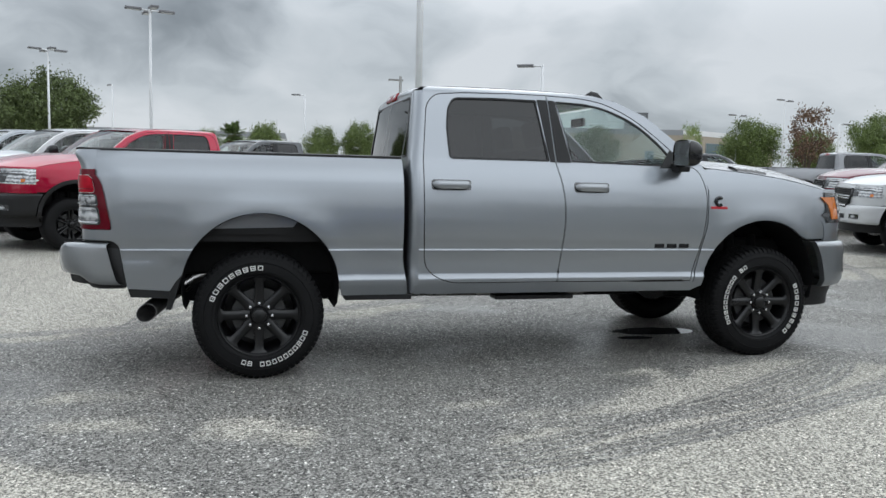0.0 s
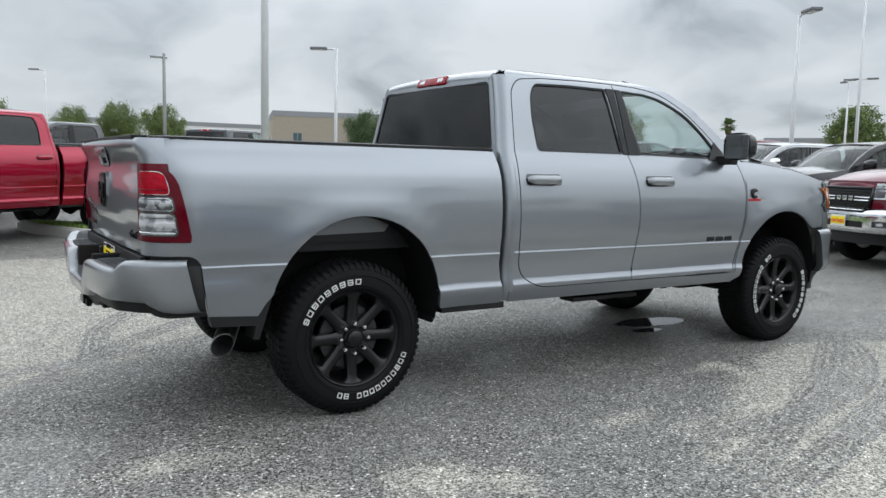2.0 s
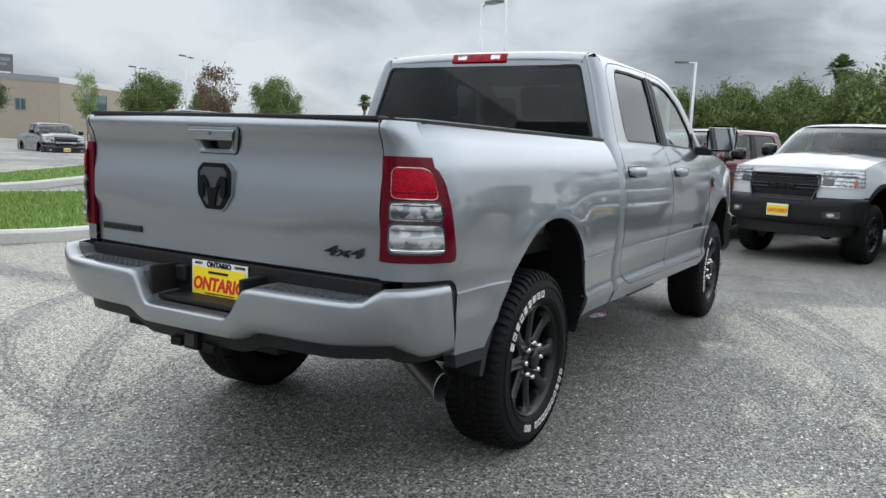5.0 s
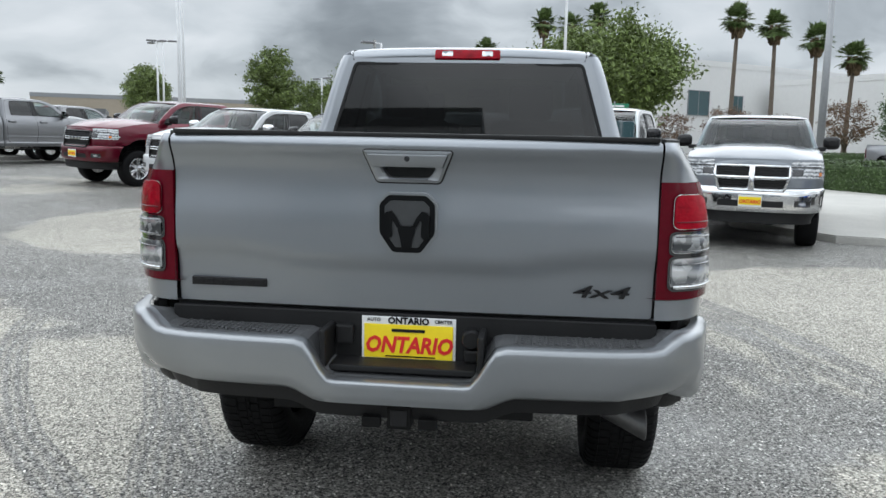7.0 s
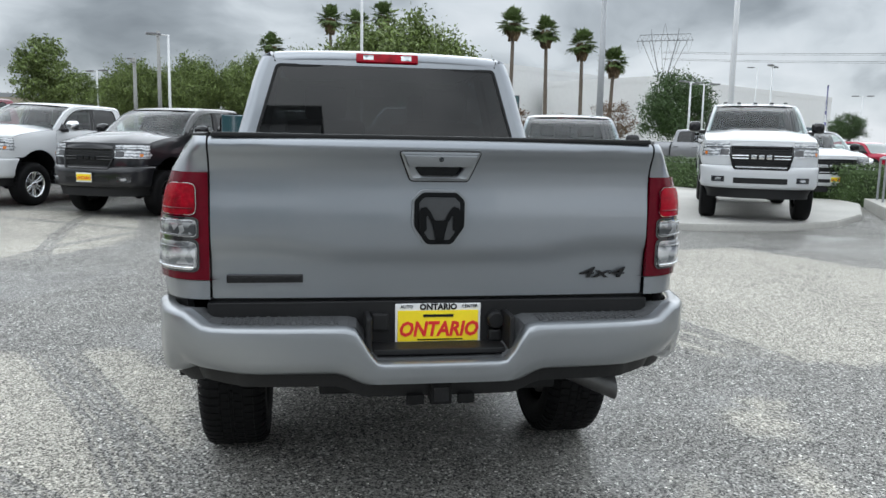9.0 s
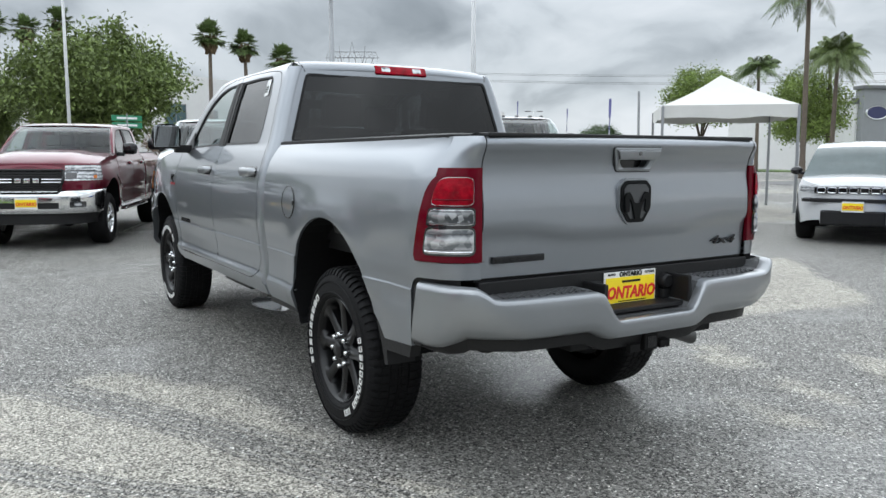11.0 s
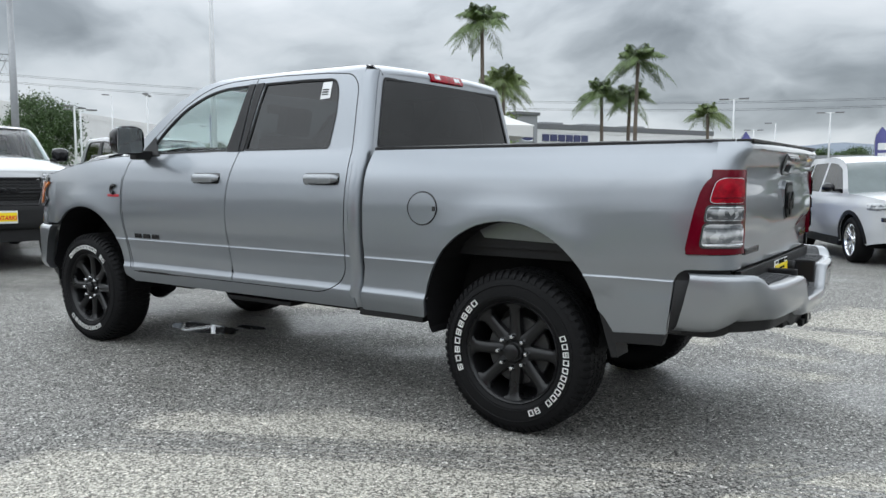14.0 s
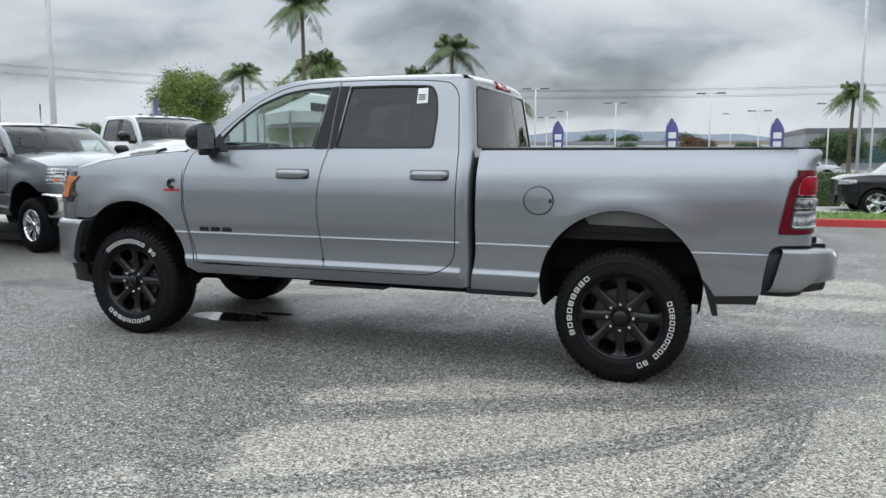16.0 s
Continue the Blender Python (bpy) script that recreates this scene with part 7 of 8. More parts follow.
# ---------------- trees, palms, hedges ----------------
BARK = plain("bark", (0.11, 0.085, 0.065), 0.9, grain=0.35, scale=22, bump=0.5)
PALM_BARK = plain("palm_bark", (0.125, 0.100, 0.078), 0.9, grain=0.35, scale=12, bump=0.5)
LEAF = plain("broad_leaves", (0.120, 0.165, 0.042), 0.6, grain=0.15, scale=3, vary=0.45, island=True)
LEAF_LIGHT = plain("light_leaves", (0.18, 0.25, 0.055), 0.6, grain=0.15, scale=3, vary=0.45, island=True)
LEAF_OLIVE = plain("olive_leaves", (0.085, 0.115, 0.034), 0.6, grain=0.15, scale=3, vary=0.4, island=True)
LEAF_DARK = plain("dark_leaves", (0.06, 0.105, 0.034), 0.6, grain=0.15, scale=3, vary=0.4, island=True)
LEAF_RUST = plain("rusty_leaves", (0.13, 0.075, 0.042), 0.6, grain=0.2, scale=3, vary=0.4, island=True)
FROND = plain("palm_fronds", (0.105, 0.155, 0.05), 0.5, grain=0.2, scale=4, vary=0.35, island=True)
FROND_LIGHT = plain("light_palm_fronds", (0.115, 0.16, 0.045), 0.5, grain=0.2, scale=4, vary=0.35, island=True)
DEAD = plain("dead_fronds", (0.15, 0.105, 0.06), 0.85, grain=0.25, scale=4, vary=0.3, island=True)
HEDGE_INNER = plain("hedge_inside", (0.05, 0.085, 0.025), 0.9, grain=0.6, scale=26, bump=0.8)
HEDGE = plain("hedge_leaves", (0.055, 0.092, 0.028), 0.6, grain=0.2, scale=5, vary=0.45, island=True)


def mesh_from(name, verts, faces):
    me = bpy.data.meshes.new(name)
    me.from_pydata(verts, [], faces)
    return me


def leaf_cloud(name, seed, rx, rz, clumps, per, leaf, open_=0.0, loose=0.5):
    """A crown of many leaves in uneven clumps, centred on the origin."""
    rnd = random.Random(seed)
    verts, faces = [], []
    for c in range(clumps):
        while True:
            p = Vector((rnd.uniform(-1, 1), rnd.uniform(-1, 1), rnd.uniform(-1, 1)))
            if 0.12 + open_ < p.length < 1 and rnd.random() < 0.35 + 0.65 * p.length:
                break
        lump = 0.82 + 0.34 * noise.noise(p * 1.7 + Vector((seed, 0, 0)))
        ctr = Vector((p.x * rx, p.y * rx, p.z * rz)) * lump
        cr = rx * rnd.uniform(0.14, 0.27)
        for i in range(per):
            d = Vector((rnd.gauss(0, loose), rnd.gauss(0, loose), rnd.gauss(0, loose * 0.8))) * cr
            o = ctr + d
            n = (Vector((rnd.gauss(0, 1), rnd.gauss(0, 1), rnd.gauss(0.5, 1)))).normalized()
            u = n.orthogonal().normalized()
            u = (u * math.cos(a := rnd.uniform(0, 6.28)) + n.cross(u) * math.sin(a))
            v = n.cross(u)
            s = leaf * rnd.uniform(0.6, 1.4)
            k = len(verts)
            verts += [tuple(o - u * s), tuple(o - v * s * 0.45 + n * s * 0.15), tuple(o + u * s), tuple(o + v * s * 0.45 + n * s * 0.15)]
            faces.append((k, k + 1, k + 2, k + 3))
    return mesh_from(name, verts, faces)


def limbs_mesh(name, seed, height, fork, spread, r, n=7):
    """A tapered trunk that forks into limbs and twigs."""
    rnd = random.Random(seed)
    bm = bmesh.new()
    tube(bm, [(0, 0, -0.1), (rnd.uniform(-0.05, 0.05), 0.02, fork * 0.5), (rnd.uniform(-0.1, 0.1), rnd.uniform(-0.1, 0.1), fork)], [r * 1.25, r, r * 0.8], 9)
    for i in range(n):
        a = 2 * math.pi * (i + rnd.uniform(-0.3, 0.3)) / n
        top = height * rnd.uniform(0.75, 1.0)
        sp = spread * rnd.uniform(0.5, 1.0)
        p1 = (math.cos(a) * sp * 0.35, math.sin(a) * sp * 0.35, fork + (top - fork) * 0.4)
        p2 = (math.cos(a + 0.2) * sp * 0.8, math.sin(a + 0.2) * sp * 0.8, fork + (top - fork) * 0.8)
        tube(bm, [(0, 0, fork * 0.92), p1, p2], [r * 0.6, r * 0.36, r * 0.12], 6)
        for j in range(2):
            b = a + rnd.uniform(-0.9, 0.9)
            tube(bm, [p1, (p1[0] + math.cos(b) * sp * 0.5, p1[1] + math.sin(b) * sp * 0.5, p1[2] + (top - fork) * 0.3)], [r * 0.25, r * 0.08], 5)
    me = bpy.data.meshes.new(name)
    for f in bm.faces:
        f.smooth = True
    bm.to_mesh(me)
    bm.free()
    return me


CROWNS = {
    "round": (leaf_cloud("crown_round", 11, 1.0, 0.92, 240, 100, 0.029), limbs_mesh("trunk_round", 1, 1.35, 0.55, 0.8, 0.055)),
    "wide": (leaf_cloud("crown_wide", 23, 1.0, 0.62, 190, 86, 0.035), limbs_mesh("trunk_wide", 2, 1.0, 0.35, 0.9, 0.05, 9)),
    "fine": (leaf_cloud("crown_fine", 29, 1.0, 0.66, 420, 90, 0.025, 0.0, 0.36), limbs_mesh("trunk_fine", 6, 1.0, 0.35, 0.9, 0.05, 9)),
    "tall": (leaf_cloud("crown_tall", 37, 0.78, 1.0, 170, 70, 0.036), limbs_mesh("trunk_tall", 3, 1.45, 0.5, 0.5, 0.05)),
    "open": (leaf_cloud("crown_open", 51, 0.95, 0.95, 80, 36, 0.040, 0.2), limbs_mesh("trunk_open", 4, 1.5, 0.4, 0.8, 0.05, 9)),
}


def tree(x, y, top, radius, shape="round", leaf=LEAF, label="leafy green tree", group="trees round the lot", turn=0.0, bottom=None):
    """A tree whose crown reaches from bottom to top."""
    crown, trunk = CROWNS[shape]
    root = thing("tree", label, "tree", group, Matrix.Translation((x, y, 0)))
    zr = {"round": 0.92, "wide": 0.62, "fine": 0.66, "tall": 1.0, "open": 0.95}[shape]
    xr = 0.78 if shape == "tall" else 1.0
    bottom = top * 0.28 if bottom is None else bottom
    h = (top - bottom) / 2
    me = crown.copy()
    o = finish("crown", me, leaf, root)
    o.matrix_basis = Matrix.LocRotScale((0, 0, bottom + h), Euler((0, 0, turn)), Vector((radius / xr, radius / xr, h / zr)))
    t = finish("trunk", trunk.copy(), BARK, root)
    k = (bottom + h * 1.3) / 1.35
    t.matrix_basis = Matrix.LocRotScale((0, 0, 0), Euler((0, 0, turn * 2)), Vector((radius * 0.75, radius * 0.75, k)))
    return root


def fan_palm_mesh(seed):
    rnd = random.Random(seed)
    verts, faces, dv, df = [], [], [], []
    for i in range(84):
        el = rnd.uniform(-0.75, 1.45)
        az = rnd.uniform(0, 6.283)
        d = Vector((math.cos(az) * math.cos(el), math.sin(az) * math.cos(el), math.sin(el)))
        stem = rnd.uniform(0.3, 0.95)
        p = d * stem
        side = d.cross(Vector((0, 0, 1))).normalized()
        up = side.cross(d)
        for j in range(15):
            a = (j - 7) / 7 * 1.25
            w = d * math.cos(a) + side * math.sin(a)
            ln = rnd.uniform(0.55, 0.85) * (1 - 0.25 * abs(a))
            tip = p + w * ln + Vector((0, 0, -0.16 * ln)) + up * rnd.uniform(-0.08, 0.08)
            ww = side * math.cos(a) - d * math.sin(a)
            k = len(verts)
            verts += [tuple(p), tuple(p + w * ln * 0.55 + ww * 0.05), tuple(tip), tuple(p + w * ln * 0.55 - ww * 0.05)]
            faces.append((k, k + 1, k + 2, k + 3))
    for i in range(240):
        az, z = rnd.uniform(0, 6.283), rnd.uniform(-0.75, 0.10)
        r = 0.20 + 0.40 * (1 - abs(z + 0.10))
        o = Vector((math.cos(az) * r * rnd.uniform(0.5, 1), math.sin(az) * r * rnd.uniform(0.5, 1), z))
        k = len(dv)
        t = Vector((-math.sin(az), math.cos(az), 0)) * 0.07
        dv += [tuple(o - t), tuple(o + t), tuple(o + t * 0.4 + Vector((math.cos(az) * 0.1, math.sin(az) * 0.1, -0.5))), tuple(o - t * 0.4 + Vector((0, 0, -0.55)))]
        df.append((k, k + 1, k + 2, k + 3))
    return mesh_from("fan_crown", verts, faces), mesh_from("fan_skirt", dv, df)


def feather_palm_mesh(seed):
    rnd = random.Random(seed)
    verts, faces = [], []
    n = 34
    for i in range(n):
        az = 2 * math.pi * i / n * 2.4 + rnd.uniform(-0.2, 0.2)
        el = radians(rnd.uniform(5, 80))
        ln = rnd.uniform(2.5, 3.4)
        h = Vector((math.cos(az), math.sin(az), 0))
        pts = []
        for j in range(13):
            t = j / 12
            pts.append(h * (ln * t * math.cos(el) * (1 - 0.1 * t) + 0.25 * t) + Vector((0, 0, ln * (t * math.sin(el) - (0.45 + 0.45 * math.cos(el)) * t * t))))
        side = Vector((-math.sin(az), math.cos(az), 0))
        for j in range(12):
            a, b = pts[j], pts[j + 1]
            d = (b - a).normalized()
            k = len(verts)
            verts += [tuple(a - side * 0.02), tuple(b - side * 0.015), tuple(b + side * 0.015), tuple(a + side * 0.02)]
            faces.append((k, k + 1, k + 2, k + 3))
            if j < 1:
                continue
            for q in range(6):
                o = a.lerp(b, q / 6)
                ll = 0.78 * math.sin(math.pi * min(1, (j + q / 6) / 12 * 0.9 + 0.12)) * rnd.uniform(0.8, 1.15)
                for sg in (1, -1):
                    tip = o + side * sg * ll * 0.75 + d * ll * 0.35 + Vector((0, 0, -ll * rnd.uniform(0.45, 1.0)))
                    k = len(verts)
                    mid = o.lerp(tip, 0.5) + Vector((0, 0, 0.04))
                    verts += [tuple(o), tuple(mid + d * 0.020), tuple(tip), tuple(mid - d * 0.020)]
                    faces.append((k, k + 1, k + 2, k + 3))
    return mesh_from("feather_crown", verts, faces)


FANS = [fan_palm_mesh(s) for s in (3, 8)]
FEATHERS = [feather_palm_mesh(s) for s in (4, 9, 15)]


def palm_trunk(h, r, lean, seed):
    rnd = random.Random(seed)
    bm = bmesh.new()
    n = 14
    pts, rs = [], []
    for i in range(n + 1):
        t = i / n
        pts.append((lean * t * t, 0.3 * lean * t, h * t))
        rs.append(r * (1.25 - 0.45 * t + (0.25 * math.exp(-((t - 0.0) / 0.08) ** 2)) + 0.04 * (i % 2) + rnd.uniform(-0.02, 0.02)))
    tube(bm, pts, rs, 10)
    for f in bm.faces:
        f.smooth = True
    me = bpy.data.meshes.new("palm_trunk")
    bm.to_mesh(me)
    bm.free()
    return me, Vector(pts[-1])


def fan_palm(x, y, h, size=1.5, lean=0.0, k=0):
    root = thing("palm_tree", "tall fan palm with a brown skirt of dead fronds", "palm tree", "row of fan palms", Matrix.Translation((x, y, 0)))
    me, top = palm_trunk(h, 0.24, lean, k)
    finish("trunk", me, PALM_BARK, root)
    c = finish("crown", FANS[k % 2][0].copy(), FROND, root)
    c.matrix_basis = Matrix.LocRotScale(top, Euler((0, 0, k * 1.3)), Vector((size, size, size)))
    s = finish("dead_skirt", FANS[k % 2][1].copy(), DEAD, root, "brown dead fronds")
    s.matrix_basis = Matrix.LocRotScale(top, Euler((0, 0, k)), Vector((size, size, size * 1.1)))


def feather_palm(x, y, h, size=1.0, lean=0.0, k=0, leaf=FROND):
    root = thing("palm_tree", "feathery queen palm with drooping fronds", "palm tree", "queen palms by the road", Matrix.Translation((x, y, 0)))
    me, top = palm_trunk(h, 0.135, lean, k)
    finish("trunk", me, PALM_BARK, root)
    bm = bmesh.new()
    tube(bm, [(0, 0, -0.9), (0, 0, -0.3), (0, 0, 0.25)], [0.11, 0.14, 0.08], 9)
    sh = part("crown_shaft", moved(bm, Matrix.Translation(top)), PALM_BARK, root, smooth=True)
    c = finish("crown", FEATHERS[k % 3].copy(), leaf, root)
    c.matrix_basis = Matrix.LocRotScale(top, Euler((0, 0, k * 1.7)), Vector((size, size, size)))


tree(-13.2, 53.4, 8.1, 3.9, "fine", LEAF_OLIVE, "dense round street tree", turn=0.5, bottom=2.0)
for x, y, top, r, sh in ((5.9, 54.8, 5.2, 1.5, "round"), (8.7, 54.1, 5.6, 1.6, "round"), (2.3, 76.6, 6.3, 2.0, "wide"), (13.5, 62, 6.2, 1.9, "round"), (-3.5, 80, 6.0, 1.6, "round")):
    tree(x, y, top, r, sh, LEAF, "clipped green street tree", turn=x)
for x, y, top, r, sh, lf in ((44.5, 65.7, 8.0, 1.5, "open", LEAF_LIGHT), (47.2, 59.8, 7.8, 3.2, "round", LEAF), (52.5, 58.0, 7.0, 2.2, "round", LEAF), (45.5, 49.9, 8.6, 2.3, "open", LEAF_RUST), (47.0, 44.3, 7.2, 2.3, "round", LEAF)):
    tree(x, y, top, r, sh, lf, "street tree along the far road", turn=y)
tree(32.9, 64.0, 6.9, 2.3, "round", LEAF_DARK, "dark rounded evergreen tree", turn=1.0, bottom=1.6)
tree(41.2, 14.6, 6.7, 1.95, "tall", LEAF, "upright leafy tree behind the pickups", turn=2.0, bottom=2.2)
tree(83.8, 44.0, 9.6, 3.2, "tall", LEAF, "upright leafy tree far behind", turn=2.6)
tree(70.9, 20.7, 7.0, 2.2, "tall", LEAF, "small leafy tree far behind", turn=0.4)
tree(63.3, 33.5, 7.5, 2.3, "tall", LEAF, "upright leafy tree by the lot", turn=3.1)
for x, y, top, r in ((60.7, 14.3, 7.2, 3.0), (61.4, 10.3, 7.7, 3.2), (62.0, 5.9, 8.0, 3.3), (64.5, 1.2, 9.0, 3.4), (55.9, -5.4, 10.8, 6.5)):
    tree(x, y, top, r, "fine", LEAF, "broad spreading street tree", turn=x, bottom=1.8)
tree(66.1, -32.9, 8.6, 3.9, "round", LEAF_DARK, "dense dark evergreen tree", turn=1.7, bottom=1.2)
tree(44.6, -53.6, 9.6, 3.9, "round", LEAF_LIGHT, "light green leafy tree by the showroom", turn=0.9, bottom=3.6)
tree(30.0, -47.0, 7.6, 2.9, "round", LEAF_LIGHT, "light green leafy tree behind the tent", turn=0.2, bottom=1.8)
for x, y, top, r, lf in ((69.9, -17.7, 5.2, 2.6, LEAF_RUST), (76.0, -14.0, 4.8, 2.4, LEAF_RUST), (60.3, -24.3, 5.4, 2.4, LEAF_RUST), (66.0, -21.5, 4.4, 1.5, LEAF_RUST)):
    tree(x, y, top, r, "open", lf, "half-bare rusty ornamental tree", turn=x, bottom=1.2)
for x, y, r in ((53.1, -41.2, 1.5), (47.5, -44.5, 1.9)):
    tree(x, y, 4.3, r, "round", LEAF_DARK, "clipped dark lollipop-shaped evergreen tree", turn=x, bottom=1.9)
for i, (x, y) in enumerate(((30.6, -197.2), (22.0, -192.0), (9.0, -188.0), (-5.0, -150.0), (2.8, -112.0), (-22.0, -96.0), (-13.0, -92.0), (-16.0, -70.0), (17.0, -150.0))):
    tree(x, y, 4.6 if y > -160 else 7.5, 3.2 if y > -160 else 5.0, "wide", LEAF_DARK if i % 2 else LEAF_RUST if i == 4 else LEAF_DARK, "dark tree on the far side of the road", turn=i, bottom=1.0)
for k, (x, y, h, le) in enumerate(((94.6, -23.8, 16.0, -0.3), (95.0, -28.6, 15.4, 0.4), (95.3, -33.4, 14.0, 0.2), (95.5, -37.4, 11.9, -0.5), (110.7, -1.6, 18.0, 0.2), (111.0, -5.2, 17.6, 0.1), (111.6, -9.0, 18.9, -0.2), (118.0, 7.0, 14.8, 0.1), (105.0, 77.8, 9.0, 0.1), (-1.0, 67.0, 4.6, 0.2))):
    fan_palm(x, y, h, 1.55 if k < 8 else 1.0, le, k)
for k, (x, y, h, sz, lf) in enumerate(((25.0, -39.6, 11.0, 0.95, FROND), (26.8, -45.2, 7.9, 0.9, FROND_LIGHT), (39.8, -55.0, 8.8, 0.9, FROND), (18.2, -48.8, 9.2, 0.92, FROND), (21.3, -50.4, 7.2, 0.85, FROND), (19.8, -51.6, 7.0, 0.85, FROND), (18.0, -66.0, 6.6, 0.8, FROND_LIGHT), (-9.8, -62.0, 6.3, 0.8, FROND), (29.2, -48.5, 8.0, 0.9, FROND_LIGHT))):
    feather_palm(x, y, h, sz, (-1) ** k * 0.1, k, lf)


def hedge(name, a, b, width, height, seed, label):
    """A clipped hedge from a to b: a leafy skin of many small leaves over dark twigs."""
    rnd = random.Random(seed)
    a, b = Vector((*a, 0)), Vector((*b, 0))
    d = (b - a).normalized()
    s = Vector((-d.y, d.x, 0))
    ln = (b - a).length
    root = thing(name, label, "hedge")
    bm = bmesh.new()
    rows = []
    for i in range(int(ln / 0.8) + 1):
        o = a + d * min(i * 0.8, ln)
        rows.append([o + s * y * (width / 2 - 0.10) + Vector((0, 0, z * (height - 0.1))) for y, z in ((-1, 0), (-1, 0.9), (-0.8, 1), (0.8, 1), (1, 0.9), (1, 0))])
    grid(bm, rows)
    part("inner_bush", bm, HEDGE_INNER, root, "dark inner twigs")
    verts, faces = [], []
    for i in range(int(ln * 1500)):
        t = rnd.uniform(0, ln)
        f = rnd.random()
        if f < 0.42:
            y, z, n = rnd.uniform(-1, 1) * width / 2, height, Vector((0, 0, 1))
        else:
            sg = 1 if f < 0.71 else -1
            y, z, n = sg * width / 2, rnd.uniform(0.02, height), s * sg
        o = a + d * t + s * y + Vector((0, 0, z)) + n * (rnd.gauss(0, 0.035) + 0.05 * noise.noise(Vector((t * 1.3, y, z * 2))))
        n2 = (n + Vector((rnd.gauss(0, 0.6), rnd.gauss(0, 0.6), rnd.gauss(0.2, 0.6)))).normalized()
        u = n2.orthogonal().normalized()
        v = n2.cross(u)
        sz = rnd.uniform(0.025, 0.05)
        k = len(verts)
        verts += [tuple(o - u * sz), tuple(o - v * sz * 0.6), tuple(o + u * sz), tuple(o + v * sz * 0.6)]
        faces.append((k, k + 1, k + 2, k + 3))
    finish("leaves", mesh_from("hedge_leaves", verts, faces), HEDGE, root)


hedge("hedge", (23.0, -8.0), (11.4, -13.9), 1.1, 1.05, 3, "clipped green hedge behind the display pad")
hedge("hedge", (-2.1, -18.9), (-4.3, -19.6), 1.3, 1.0, 7, "clipped green hedge behind the red kerb")
hedge("hedge", (56.0, -20.0), (66.0, -40.0), 1.4, 1.0, 9, "low hedge along the road")

# ---------------- lamps, poles, wires ----------------
WHITE_METAL = plain("white_painted_metal", (0.62, 0.63, 0.64), 0.4, grain=0.08, scale=8)
GREY_METAL = plain("galvanised_metal", (0.30, 0.31, 0.32), 0.5, 0.5, grain=0.15, scale=10)
WOOD_POLE = plain("pole_concrete_grey", (0.25, 0.25, 0.24), 0.8, grain=0.2, scale=8)
HEAD = plain("lamp_head_grey", (0.16, 0.16, 0.17), 0.5, grain=0.1, scale=10)
LAMP_GLASS = plain("lamp_glass", (0.55, 0.56, 0.56), 0.2, grain=0.05)


def street_lamp(x, y, h, heads=1, turn=0.0, r=0.075, mat=WHITE_METAL, arm=1.0, label=""):
    root = thing("street_lamp", label or {1: "white pole lamp with one flat head", 2: "white pole lamp with two flat heads", 3: "white pole lamp with three flat heads", 4: "white pole lamp with four flat heads"}[heads], "street lamp", "lot lamps", Matrix.Translation((x, y, 0)))
    bm = bmesh.new()
    tube(bm, [(0, 0, 0), (0, 0, h * 0.5), (0, 0, h)], [r * 1.15, r, r * 0.75], 12)
    part("pole", bm, mat, root, smooth=True)
    part("base", lathe(bmesh.new(), [(0, 0.75), (r * 2.6, 0.75), (r * 2.8, 0.70), (r * 2.8, 0.0)], 18, "z"), CONCRETE, root, "concrete footing")
    for i in range(heads):
        a = turn + 2 * math.pi * i / max(heads, 1)
        m = Matrix.Translation((0, 0, h - 0.05)) @ Matrix.Rotation(a, 4, "Z")
        bm = bmesh.new()
        tube(bm, [(0, 0, 0), (arm * 0.45, 0, 0.03)], 0.035, 8)
        ar = part("arm", moved(bm, m), mat, root)
        bm = boxes((arm * 0.4, arm * 0.4 + 0.75, -0.19, 0.19, -0.02, 0.09, 0.03))
        hd = part("lamp_head", moved(bm, m), HEAD, root, "flat grey lamp head")
        part("lens", moved(boxes((arm * 0.4 + 0.1, arm * 0.4 + 0.65, -0.14, 0.14, -0.028, -0.018)), m), LAMP_GLASS, hd)
    return root


